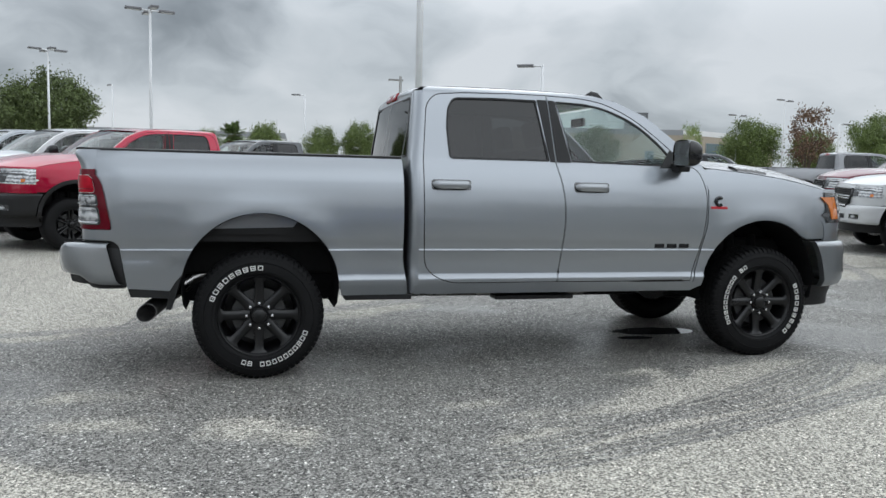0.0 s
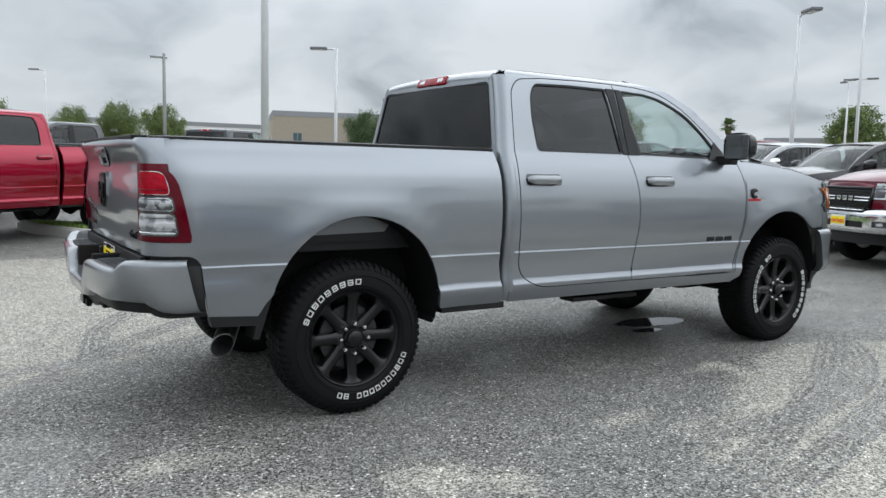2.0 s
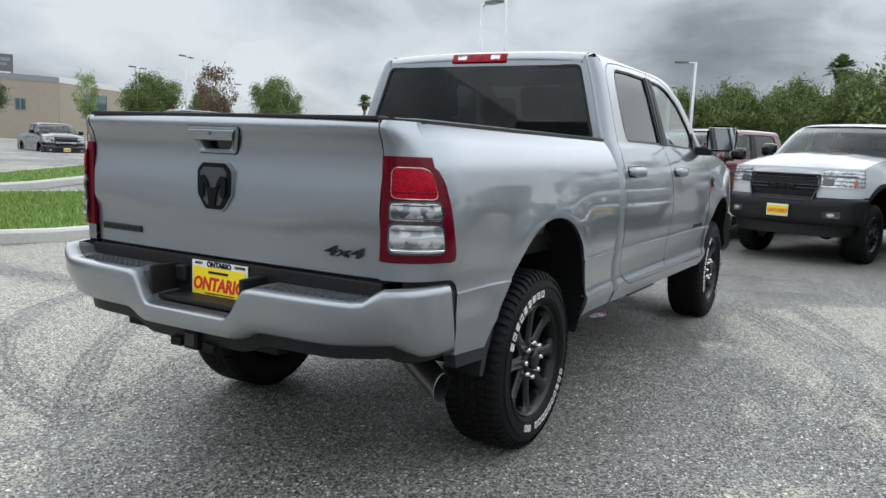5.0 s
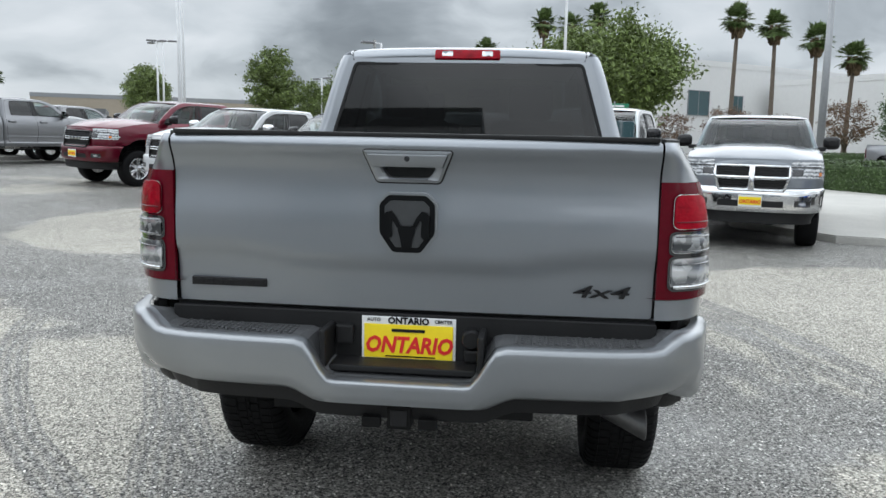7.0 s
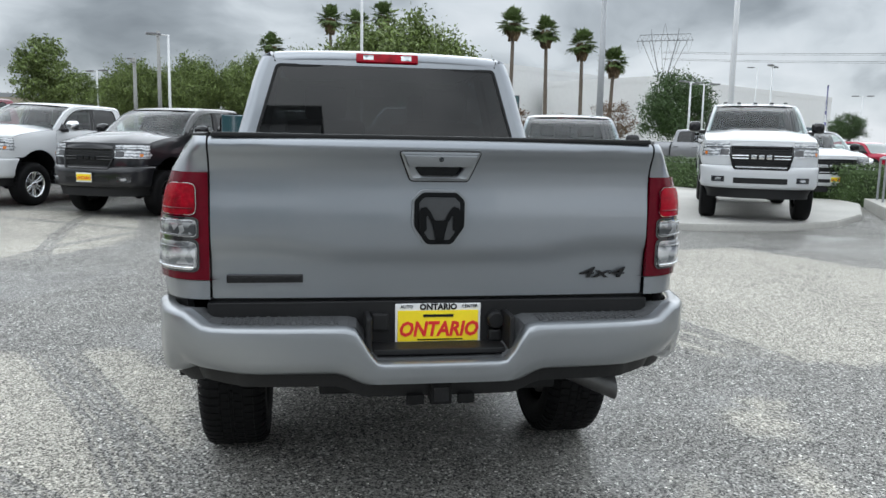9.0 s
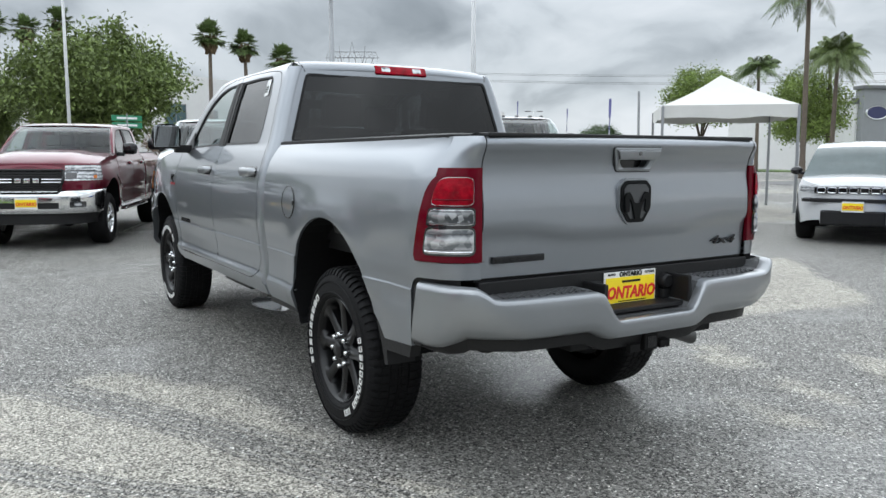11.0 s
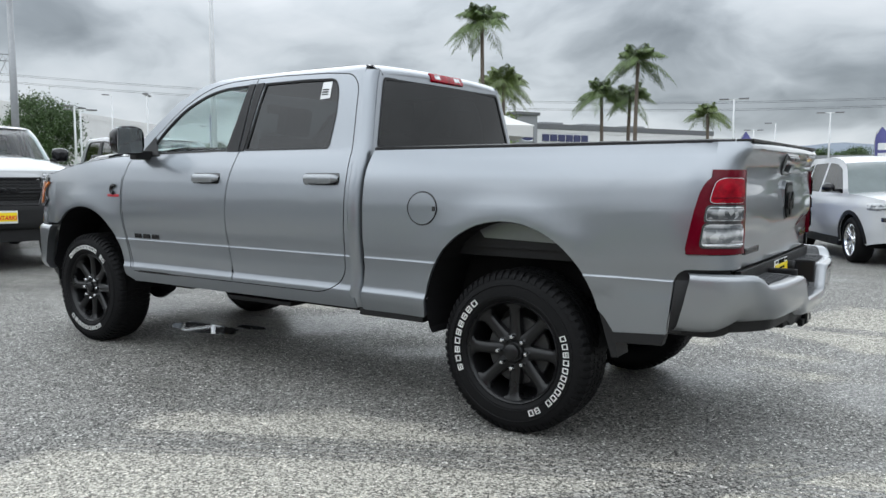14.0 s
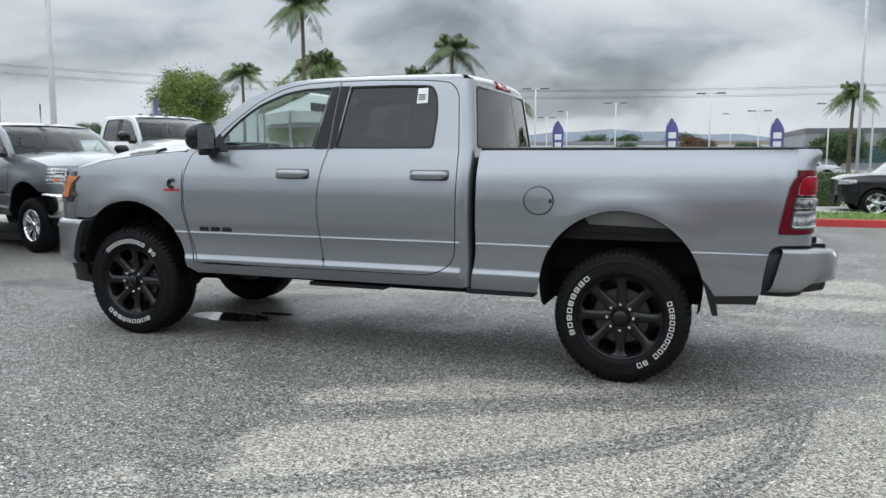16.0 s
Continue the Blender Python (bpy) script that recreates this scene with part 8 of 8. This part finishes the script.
for x, y, h, n, tn in ((-4.4, 35.1, 9.1, 4, 0.3), (-12.1, 49.6, 8.9, 4, 0.5), (-12.4, 54.6, 6.4, 2, 0.1), (-12.9, 81.0, 10.0, 1, 2.0), (13.1, 27.7, 6.5, 1, 2.6), (5.3, 64.7, 8.3, 1, 2.8), (45.9, 60.3, 7.9, 2, 0.3), (47.0, 55.0, 8.9, 2, 0.4),
                       (55.3, 57.8, 7.3, 1, 0.0), (23.1, 11.9, 6.85, 1, 4.2), (50.8, 26.3, 7.9, 2, 0.9), (62.6, 14.6, 7.3, 1, 3.0), (60.4, 16.9, 6.2, 2, 0.8), (40.8, 19.8, 12.0, 2, 0.6), (55.2, 28.0, 8.5, 2, 1.9), (41.3, 8.3, 6.8, 1, 2.0),
                       (16.5, -10.8, 9.6, 2, 0.6), (53.4, -28.9, 6.1, 2, 1.2), (81.3, -49.6, 10.4, 1, 1.5), (79.0, -61.6, 7.4, 2, 1.0), (15.2, -63.2, 7.6, 2, 0.1), (9.8, -76.0, 7.1, 2, 0.1), (17.4, -90.1, 7.2, 1, 0.0),
                       (0.5, -63.8, 6.9, 2, 0.0), (-4.0, -81.4, 6.4, 2, 0.1), (-10.1, -78.2, 6.8, 2, 0.2), (-11.4, -62.6, 6.2, 1, 0.2), (-7.2, -39.9, 14.0, 2, 0.3), (52.1, -33.7, 7.5, 2, 2.4), (47.1, -24.7, 5.7, 2, 2.1), (38.0, -1.9, 12.5, 2, 0.4),
                       (22.0, -100.0, 7.0, 2, 0.4), (-1.5, -105.0, 7.4, 1, 0.4)):
    street_lamp(x, y, h, n, tn)
street_lamp(3.5, 10.2, 10.0, 2, 0.6, 0.07)
street_lamp(29.7, -11.9, 8.7, 1, 2.4, 0.14, GREY_METAL, label="thick grey pole lamp with one flat head")
for x, y, h, nm in ((11.3, 51.7, 8.7, 1), (49.8, 10.4, 8.0, 0), (49.8, 11.9, 6.3, 1)):
    root = thing("utility_pole", "plain grey utility pole", "pole", "utility poles", Matrix.Translation((x, y, 0)))
    bm = bmesh.new()
    tube(bm, [(0, 0, 0), (0, 0, h)], [0.14, 0.10], 12)
    part("pole", bm, WOOD_POLE, root, smooth=True)
    part("cross_arm" if nm else "pole_cap", boxes((-0.9 if nm else -0.2, 0.2, -0.06, 0.06, h - 0.35, h - 0.22, 0.01)), WOOD_POLE, root)


def wire(a, b, sag, r=0.03):
    bm = bmesh.new()
    a, b = Vector(a), Vector(b)
    tube(bm, [a.lerp(b, t) - Vector((0, 0, 4 * sag * t * (1 - t))) for t in np.linspace(0, 1, 17)], r, 4)
    tagged(part("overhead_wire", bm, BLACK_PLASTIC), "thin dark overhead power wire", "wire", "overhead wires")


for z in (0.0, -0.4, -2.0, -2.4):
    wire((228.0, -104.0, 29.5 + z), (56.0, -223.0, 21.6 + z), 2.6, 0.045)
    wire((56.0, -223.0, 21.6 + z), (-43.0, -246.0, 22.6 + z), 0.5, 0.045)
    wire((-43.0, -246.0, 22.6 + z), (-300.0, -300.0, 25.0 + z), 1.5, 0.045)


def pylon(x, y, h, w, turn):
    """A steel lattice transmission tower with two spread arms."""
    root = thing("transmission_tower", "grey steel lattice transmission tower", "tower", "", Matrix.Translation((x, y, 0)) @ Matrix.Rotation(turn, 4, "Z"))
    bm = bmesh.new()
    leg = []
    for sx in (-1, 1):
        for sy in (-1, 1):
            pts = [(sx * w * 0.24, sy * w * 0.14, 0), (sx * w * 0.10, sy * w * 0.06, h * 0.62), (sx * w * 0.28, sy * w * 0.03, h * 0.92)]
            tube(bm, pts, 0.16, 4)
    part("legs", bm, GREY_METAL, root)
    for k in range(7):
        z0, z1 = h * 0.62 * k / 7, h * 0.62 * (k + 1) / 7
        a, c = w * (0.24 - 0.14 * k / 7), w * (0.24 - 0.14 * (k + 1) / 7)
        bm = bmesh.new()
        for sy in (-1, 1):
            tube(bm, [(-a, sy * w * 0.12, z0), (c, sy * w * 0.10, z1)], 0.09, 4)
            tube(bm, [(a, sy * w * 0.12, z0), (-c, sy * w * 0.10, z1)], 0.09, 4)
        part("brace", bm, GREY_METAL, root)
    bm = bmesh.new()
    for sg in (1, -1):
        tube(bm, [(-w * 0.62, 0, h * 0.90), (w * 0.62, 0, h * 0.90)], 0.14, 4)
        tube(bm, [(-w * 0.55, 0, h * 0.95), (w * 0.55, 0, h * 0.95)], 0.12, 4)
        tube(bm, [(sg * w * 0.28, 0, h * 0.9), (sg * w * 0.30, 0, h)], 0.14, 4)
        for k in range(6):
            x0 = sg * w * 0.1 * k
            tube(bm, [(x0, 0, h * 0.90), (x0 + sg * w * 0.05, 0, h * 0.95), (x0 + sg * w * 0.1, 0, h * 0.90)], 0.08, 4)
        tube(bm, [(sg * w * 0.50, 0, h * 0.90), (sg * w * 0.13, 0, h * 0.60)], 0.12, 4)
        tube(bm, [(sg * w * 0.05, 0, h * 0.90), (sg * w * 0.20, 0, h * 0.72), (sg * w * 0.34, 0, h * 0.90)], 0.09, 4)
        tube(bm, [(0, 0, h * 0.62), (sg * w * 0.08, 0, h * 0.90), (0, 0, h * 1.04)], 0.10, 4)
        for x0 in (0.6, 0.34):
            tube(bm, [(sg * w * x0, 0, h * 0.90), (sg * w * (x0 - 0.07), 0, h * 0.80), (sg * w * (x0 - 0.14), 0, h * 0.90)], 0.07, 4)
    part("cross_arm", bm, GREY_METAL, root)


pylon(228.5, -104.8, 36.5, 13.6, radians(60))

# ---------------- buildings ----------------
PALE_WALL = plain("pale_grey_panels", (0.46, 0.47, 0.48), 0.7, grain=0.08, scale=2.0)
WHITE_WALL = plain("white_stucco", (0.64, 0.64, 0.63), 0.85, grain=0.06, scale=1.5, bump=0.05)
TAN_WALL = plain("tan_block_wall", (0.33, 0.285, 0.225), 0.9, grain=0.10, scale=2.0, bump=0.1)
GREY_WALL = plain("grey_panel_wall", (0.24, 0.25, 0.26), 0.7, grain=0.08, scale=2.0)
DARK_WALL = plain("dark_panel_wall", (0.12, 0.125, 0.13), 0.6, grain=0.1, scale=2.0)
TEAL_GLASS = plain("teal_window_glass", (0.03, 0.075, 0.085), 0.08, 0.0, coat=0.5, grain=0.1, scale=1)
SIGN_BLUE = plain("sign_navy", (0.03, 0.035, 0.10), 0.4)
FLAG_BLUE = plain("flag_cloth", (0.10, 0.10, 0.27), 0.8, grain=0.15, scale=5)
TENT = plain("tent_canvas", (0.60, 0.595, 0.57), 0.8, grain=0.06, scale=3, bump=0.1)


def oriented(x, y, deg):
    return Matrix.Translation((x, y, 0)) @ Matrix.Rotation(radians(deg), 4, "Z")


def building(name, label, m, length, depth, height, wall, trim=None, windows=(), door=None):
    """A block with a parapet; m's origin is the left end of its front, which runs along m's x axis and faces -y."""
    root = thing(name, label, "building", "", m)
    part("wall", boxes((0, length, 0, depth, 0, height)), wall, root)
    part("roof", boxes((0.3, length - 0.3, 0.3, depth - 0.3, height, height + 0.1)), GREY_WALL, root, "flat roof")
    par = boxes((-0.05, length + 0.05, -0.05, 0.25, height - 0.35, height + 0.45), (-0.05, 0.25, 0.25, depth, height - 0.35, height + 0.45), (length - 0.25, length + 0.05, 0.25, depth, height - 0.35, height + 0.45))
    part("parapet", par, trim or wall, root)
    for x0, x1, z0, z1 in windows:
        w = part("window", boxes((x0, x1, -0.05, 0.12, z0, z1)), TEAL_GLASS, root, "dark teal window")
        part("window_frame", boxes((x0 - 0.08, x0, -0.12, 0.05, z0 - 0.08, z1 + 0.08), (x1, x1 + 0.08, -0.12, 0.05, z0 - 0.08, z1 + 0.08), (x0, x1, -0.12, 0.05, z1, z1 + 0.08), (x0, x1, -0.14, 0.05, z0 - 0.08, z0), ((x0 + x1) / 2 - 0.04, (x0 + x1) / 2 + 0.04, -0.08, 0.05, z0, z1)), GREY_WALL, w)
    return root


# white building behind the fan palms: a long wall that runs away to the south-east
dx, dy = 167.3 - 96.5, -116.2 + 21.7
building("white_building", "large white stucco office building with dark windows", oriented(104.5, -12.0, math.degrees(math.atan2(dy, dx))), 150, 40, 12.9, WHITE_WALL,
         windows=((12.6, 16.8, 5.6, 9.0), (22.0, 24.0, 5.8, 8.6)))
building("white_annex", "white stucco building with a plain high wall", oriented(103.0, -46.0, -58), 60, 20, 10.5, WHITE_WALL, windows=((48, 54, 2, 5),))
# unseen pale block added west of the lot, for the back glass to mirror
building("west_showroom", "pale grey block with tall windows, added unseen for reflections", oriented(-27.0, 1.5, 90), 11, 14, 9.5, PALE_WALL, DARK_WALL, windows=tuple((1.0 + 3.9 * i, 4.2 + 3.9 * i, 0.4, 4.6) for i in range(2)))
building("west_wing", "low wing of the unseen block added for reflections", oriented(-27.0, -6.6, 90), 8, 14, 4.6, PALE_WALL, DARK_WALL, windows=((1, 3.5, 0.4, 3.0), (4.5, 7, 0.4, 3.0)))
# tan warehouse to the north
building("warehouse", "long tan block warehouse with a pale roof band", oriented(40.0, 108.0, -18), 25.5, 40, 8.8, TAN_WALL, GREY_WALL, windows=((3, 4.2, 4.6, 6.0), (12, 13.2, 4.6, 6.0), (20, 21.2, 4.6, 6.0)))
building("warehouse", "pale end block of the tan warehouse", oriented(64.3, 100.1, 24), 26, 34, 8.9, TAN_WALL, WHITE_WALL, windows=((6, 12, 5.0, 7.5),))
building("white_shed", "low white commercial building", oriented(20.0, 152.0, -6), 34, 20, 8.6, WHITE_WALL, GREY_WALL)
building("white_shed", "long low pale building behind the street trees", oriented(-46.0, 112.0, -4), 52, 20, 6.6, WHITE_WALL, GREY_WALL)
building("grey_building", "dark grey low building with a flat roof", oriented(100.0, 88.0, -62), 26, 20, 4.6, GREY_WALL, DARK_WALL, windows=((2, 10, 1.2, 3.4), (13, 22, 1.2, 3.4)))
building("tan_building", "low tan building far across the road", oriented(140.0, 96.0, -60), 50, 20, 8.4, TAN_WALL, GREY_WALL)
# roof sign over the warehouse
sg = thing("roof_sign", "dark grey two-panel roof sign with pale bars", "sign", "", oriented(60.8, 112.5, -30))
part("panel", boxes((0, 3.8, 0, 0.8, 9.0, 12.6, 0.05)), DARK_WALL, sg)
part("panel_print", boxes((0.4, 3.4, -0.03, 0.01, 11.6, 12.1), (0.9, 3.0, -0.03, 0.01, 11.0, 11.35)), GREY_WALL, sg, "grey bars")
part("panel_print", boxes((0.3, 3.5, -0.03, 0.01, 9.4, 10.1)), STICKER, sg, "pale bars")
wall_sign = thing("wall_sign", "red and white wall sign with plain bars", "sign", "", oriented(38.5, 151.5, -6))
part("board", boxes((0, 2.0, -0.2, 0, 6.2, 8.0, 0.03)), BADGE_RED, wall_sign)
part("sign_print", boxes((2.6, 9.0, -0.2, 0, 6.6, 7.6)), GREY_WALL, wall_sign, "grey bars")

# showroom with its entrance tower, to the south
ang = math.degrees(math.atan2(-87.3 + 63.6, 26.3 - 36.5))
show = building("showroom", "white car showroom with dark roof line and grey entrance tower", oriented(36.5, -63.6, ang), 30, 22, 6.0, WHITE_WALL, None)
m_in = boxes((-0.1, 30.1, -0.12, 0.35, 5.95, 6.5, 0.02))
part("roof_line", m_in, DARK_WALL, show, "dark roof line")
tw = part("tower", boxes((0.2, 2.8, -0.7, 0.4, 0.0, 7.2, 0.03)), GREY_WALL, show, "grey entrance tower")
part("tower_cap", boxes((0.0, 3.0, -0.9, 0.5, 7.2, 7.5, 0.03)), DARK_WALL, tw)
bm = lathe(bmesh.new(), [(0.0, -0.05), (0.95, -0.05), (1.0, 0.0), (1.0, 0.05)], 32, "y")
ov = part("oval_emblem", moved(bm, Matrix.Translation((1.5, -0.72, 5.2)) @ Matrix.Diagonal((1, 1, 0.55, 1))), SIGN_BLUE, tw, "dark oval emblem")
bm = lathe(bmesh.new(), [(0.95, -0.06), (1.04, -0.07), (1.08, 0.0)], 32, "y")
part("oval_rim", moved(bm, Matrix.Translation((1.5, -0.73, 5.2)) @ Matrix.Diagonal((1, 1, 0.55, 1))), CHROME, ov)
for i in range(6):
    x = 4.0 + i * 1.05
    part("sign_block", boxes((x, x + 0.85, -0.14, 0.02, 4.75, 5.45, 0.03)), SIGN_BLUE, show, "dark navy sign block")
for i in range(9):
    x = 4.0 + i * 2.8
    g = part("shop_window", boxes((x, x + 2.6, -0.03, 0.1, 0.3, 3.6)), TEAL_GLASS, show, "tall dark shop window")
    part("mullion", boxes((x + 2.6, x + 2.8, -0.10, 0.1, 0.1, 3.8)), WHITE_METAL, g)
part("canopy", boxes((3.0, 30.0, -0.9, 0.0, 3.75, 4.05, 0.03)), WHITE_METAL, show, "pale canopy")
for x in (9.0, 15.0, 22.0):
    bm = bmesh.new()
    part("roof_unit", boxes((x, x + 3.0, 6, 9, 6.1, 7.2, 0.05)), GREY_WALL, show, "grey roof unit")
building("grey_hall", "long grey hall with a dark front", oriented(-12.0, -122.0, 184), 60, 30, 5.6, GREY_WALL, DARK_WALL, windows=((4, 12, 1, 3.4), (18, 26, 1, 3.4)))
building("pale_hall", "long pale low hall across the road", oriented(60.0, -160.0, 176), 52, 24, 4.6, WHITE_WALL, GREY_WALL)
building("pale_hall", "pale low hall far across the road", oriented(8.0, -165.0, 178), 30, 24, 4.8, WHITE_WALL, TAN_WALL)

# pop-up tent
tent = thing("canopy_tent", "white peaked canopy tent on thin legs", "tent", "", oriented(9.9, -13.9, -42))
bm = bmesh.new()
hw = 1.52
ap = bm.verts.new((0, 0, 3.45))
ring = [bm.verts.new((sx * hw, sy * hw, 2.62)) for sx, sy in ((-1, -1), (1, -1), (1, 1), (-1, 1))]
low = [bm.verts.new((v.co.x, v.co.y, 2.32)) for v in ring]
for i in range(4):
    bm.faces.new((ap, ring[i], ring[(i + 1) % 4]))
    bm.faces.new((ring[i], low[i], low[(i + 1) % 4], ring[(i + 1) % 4]))
bmesh.ops.subdivide_edges(bm, edges=bm.edges[:], cuts=3, use_grid_fill=True)
for v in bm.verts:
    if v.co.z > 2.63:
        v.co.z -= 0.06 * math.sin(math.pi * (v.co.z - 2.62) / 0.83)
    elif v.co.z < 2.4:
        v.co.z += 0.03 * math.sin(v.co.x * 5 + v.co.y * 5)
part("canvas", bm, TENT, tent, smooth=True, angle=30)
for sx, sy in ((-1, -1), (1, -1), (1, 1), (-1, 1)):
    part("leg", boxes((sx * hw - 0.03, sx * hw + 0.03, sy * hw - 0.03, sy * hw + 0.03, 0.1, 2.6)), GREY_METAL, tent)

# feather flags
def flag(x, y, h, turn):
    root = thing("feather_flag", "navy feather flag with pale bars on a thin pole", "flag", "feather flags", oriented(x, y, turn))
    bm = bmesh.new()
    tube(bm, [(0, 0, 0), (0, 0, h * 0.8), (0.08, 0, h * 0.93), (0.3, 0, h)], 0.02, 6)
    part("pole", bm, GREY_METAL, root)
    bm = bmesh.new()
    rows = []
    for i in range(13):
        t = i / 12
        z = h * (0.28 + 0.72 * t)
        x0 = 0.03 + 0.27 * max(0, t - 0.82) / 0.18
        x1 = 0.68 - 0.36 * max(0, (t - 0.75) / 0.25) ** 1.5
        rows.append([Vector((x0 + (x1 - x0) * u, 0.05 * math.sin(3 * u + 5 * t), z)) for u in (0, 0.25, 0.5, 0.75, 1)])
    grid(bm, rows)
    cl = part("cloth", bm, FLAG_BLUE, root, smooth=True)
    bm = bmesh.new()
    for k in range(4):
        z = h * (0.70 - 0.13 * k)
        for sg in (-1, 1):
            grid(bm, [[Vector((x1, sg * 0.012 + 0.05 * math.sin(3 * (x1 - 0.03) / 0.65 + 5 * ((zz / h) - 0.28) / 0.72), zz)) for x1 in (0.16, 0.34, 0.56)] for zz in (z, z + h * 0.05, z + h * 0.09)])
    part("flag_print", bm, STICKER, cl, "pale bars")


for x, y, h, tn in ((8.5, -38.2, 3.55, 170), (2.4, -39.0, 3.65, 175), (-2.9, -39.1, 3.6, 175), (41.5, -31.1, 5.3, 140), (22.0, -21.5, 3.9, 140), (55.0, -47.0, 6.0, 140)):
    flag(x, y, h, tn)

# street sign, hand rail and platform by the pad
ss = thing("street_sign", "green street name sign with pale bars", "sign", "", oriented(38.6, -4.6, 100))
bm = bmesh.new()
tube(bm, [(0, 0, 0), (0, 0, 3.6)], 0.04, 8)
part("post", bm, GREY_METAL, ss)
GREEN_SIGN = plain("sign_green", (0.015, 0.20, 0.10), 0.4)
for z in (3.35, 3.0):
    b_ = part("sign_board", boxes((-0.75, 0.75, -0.02, 0.02, z - 0.13, z + 0.15, 0.01)), GREEN_SIGN, ss)
    part("sign_print", boxes((-0.5, 0.5, -0.028, 0.028, z - 0.04, z + 0.06)), STICKER, b_, "pale bars")
pf = thing("platform", "low grey platform with thin hand rails", "platform", "", oriented(10.0, -11.4, -30))
part("deck", boxes((0, 3.0, -1.2, 0.6, 0.0, 0.30, 0.02)), CONCRETE, pf)
for x in (0.1, 0.9, 1.7, 2.5):
    bm = bmesh.new()
    tube(bm, [(x, 0.4, 0.3), (x, 0.4, 1.25)], 0.025, 8)
    part("rail_post", bm, GREY_METAL, pf)
bm = bmesh.new()
tube(bm, [(0.1, 0.4, 1.25), (2.5, 0.4, 1.25)], 0.025, 8)
tube(bm, [(0.5, 0.0, 0.3), (0.62, 0.0, 3.0)], 0.03, 8)
part("rail", bm, GREY_METAL, pf)
part("bin", lathe(bmesh.new(), [(0, 0.95), (0.24, 0.95), (0.25, 0.9), (0.22, 0.30)], 18, "z"), WHITE_METAL, pf, "white round bin").matrix_basis = Matrix.Translation((1.3, -0.3, 0))

# south edge: red kerb, lawn, path and road
slab("kerb_red", [(-1.6, -12.5), (-16.0, -13.6), (-16.0, -13.85), (-1.6, -12.75)], 0.0, 0.15, RED_KERB, "red painted kerb along the lot", "kerb")
LAWN_S = [(-1.6, -12.8), (-16.0, -13.9), (-16.0, -16.9), (-1.6, -15.6)]
slab("lawn_south", LAWN_S, 0.0, 0.12, TURF, "grass verge behind the red kerb", "lawn", bevel=0)
grass_blades("grass", LAWN_S, 7000, 8, "short green verge grass")
slab("path_south", [(-1.6, -15.7), (-16.0, -17.0), (-16.0, -20.4), (-1.2, -20.6)], 0.0, 0.11, CONCRETE, "pale path along the hedge", "pavement", bevel=0)
LAWN_S2 = [(-1.2, -20.6), (-16.0, -20.4), (-16.0, -24.0), (-1.0, -24.4)]
slab("lawn_verge", LAWN_S2, 0.0, 0.12, TURF, "grass verge beside the road", "lawn", bevel=0)
grass_blades("grass", LAWN_S2, 3500, 9, "short green verge grass")
slab("road", [(60.0, -31.0), (-80.0, -27.0), (-80.0, -50.0), (60.0, -56.0)], 0.0, 0.02, ROAD, "dark road beyond the lot", "road", bevel=0)
slab("lawn_far", [(60.0, -56.2), (-80.0, -50.2), (-80.0, -58.0), (60.0, -62.0)], 0.0, 0.10, TURF, "far grass verge", "lawn", bevel=0)
slab("lawn_east", [(30.0, -9.5), (60.0, -18.0), (80.0, -45.0), (62.0, -44.0), (40.0, -20.0)], 0.0, 0.10, TURF, "grass verge along the east road", "lawn", bevel=0)
for i in range(7):
    t = i * 2.95
    x0, y0 = 8.6 + t * 0.50, -5.0 + t * 0.865
    slab("bay_line", [(x0, y0), (x0 + 0.09, y0 - 0.05), (x0 + 5.0, y0 - 2.15), (x0 + 4.95, y0 - 2.05)], 0.0, 0.006, LINE_PAINT, "worn white parking bay line", "road marking", bevel=0)


def ridge(name, cx, cy, length, base, high, seed, turn):
    """Distant hills as one long ridge."""
    bm = bmesh.new()
    rows = []
    n = 70
    for i in range(n + 1):
        t = i / n
        x = (t - 0.5) * length
        h = high * (0.45 + 0.55 * noise.noise(Vector((t * 5 + seed, 0.3, 0)))) * math.sin(math.pi * t) ** 0.5 + high * 0.12 * noise.noise(Vector((t * 24, seed, 0)))
        rows.append([Vector((x, -400, -5)), Vector((x, -150, max(h, 4) * 0.6)), Vector((x, 0, max(h, 6))), Vector((x, 300, -5))])
    grid(bm, rows)
    bmesh.ops.recalc_face_normals(bm, faces=bm.faces)
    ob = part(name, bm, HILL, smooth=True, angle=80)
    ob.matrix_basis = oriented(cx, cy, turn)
    tagged(ob, "far hills, blue-grey with painted haze", "hills", kind="structure")


# the haze of distance is painted into this blue-grey base colour
HILL = plain("haze_painted_hills", (0.16, 0.19, 0.23), 1.0, grain=0.15, scale=0.01)
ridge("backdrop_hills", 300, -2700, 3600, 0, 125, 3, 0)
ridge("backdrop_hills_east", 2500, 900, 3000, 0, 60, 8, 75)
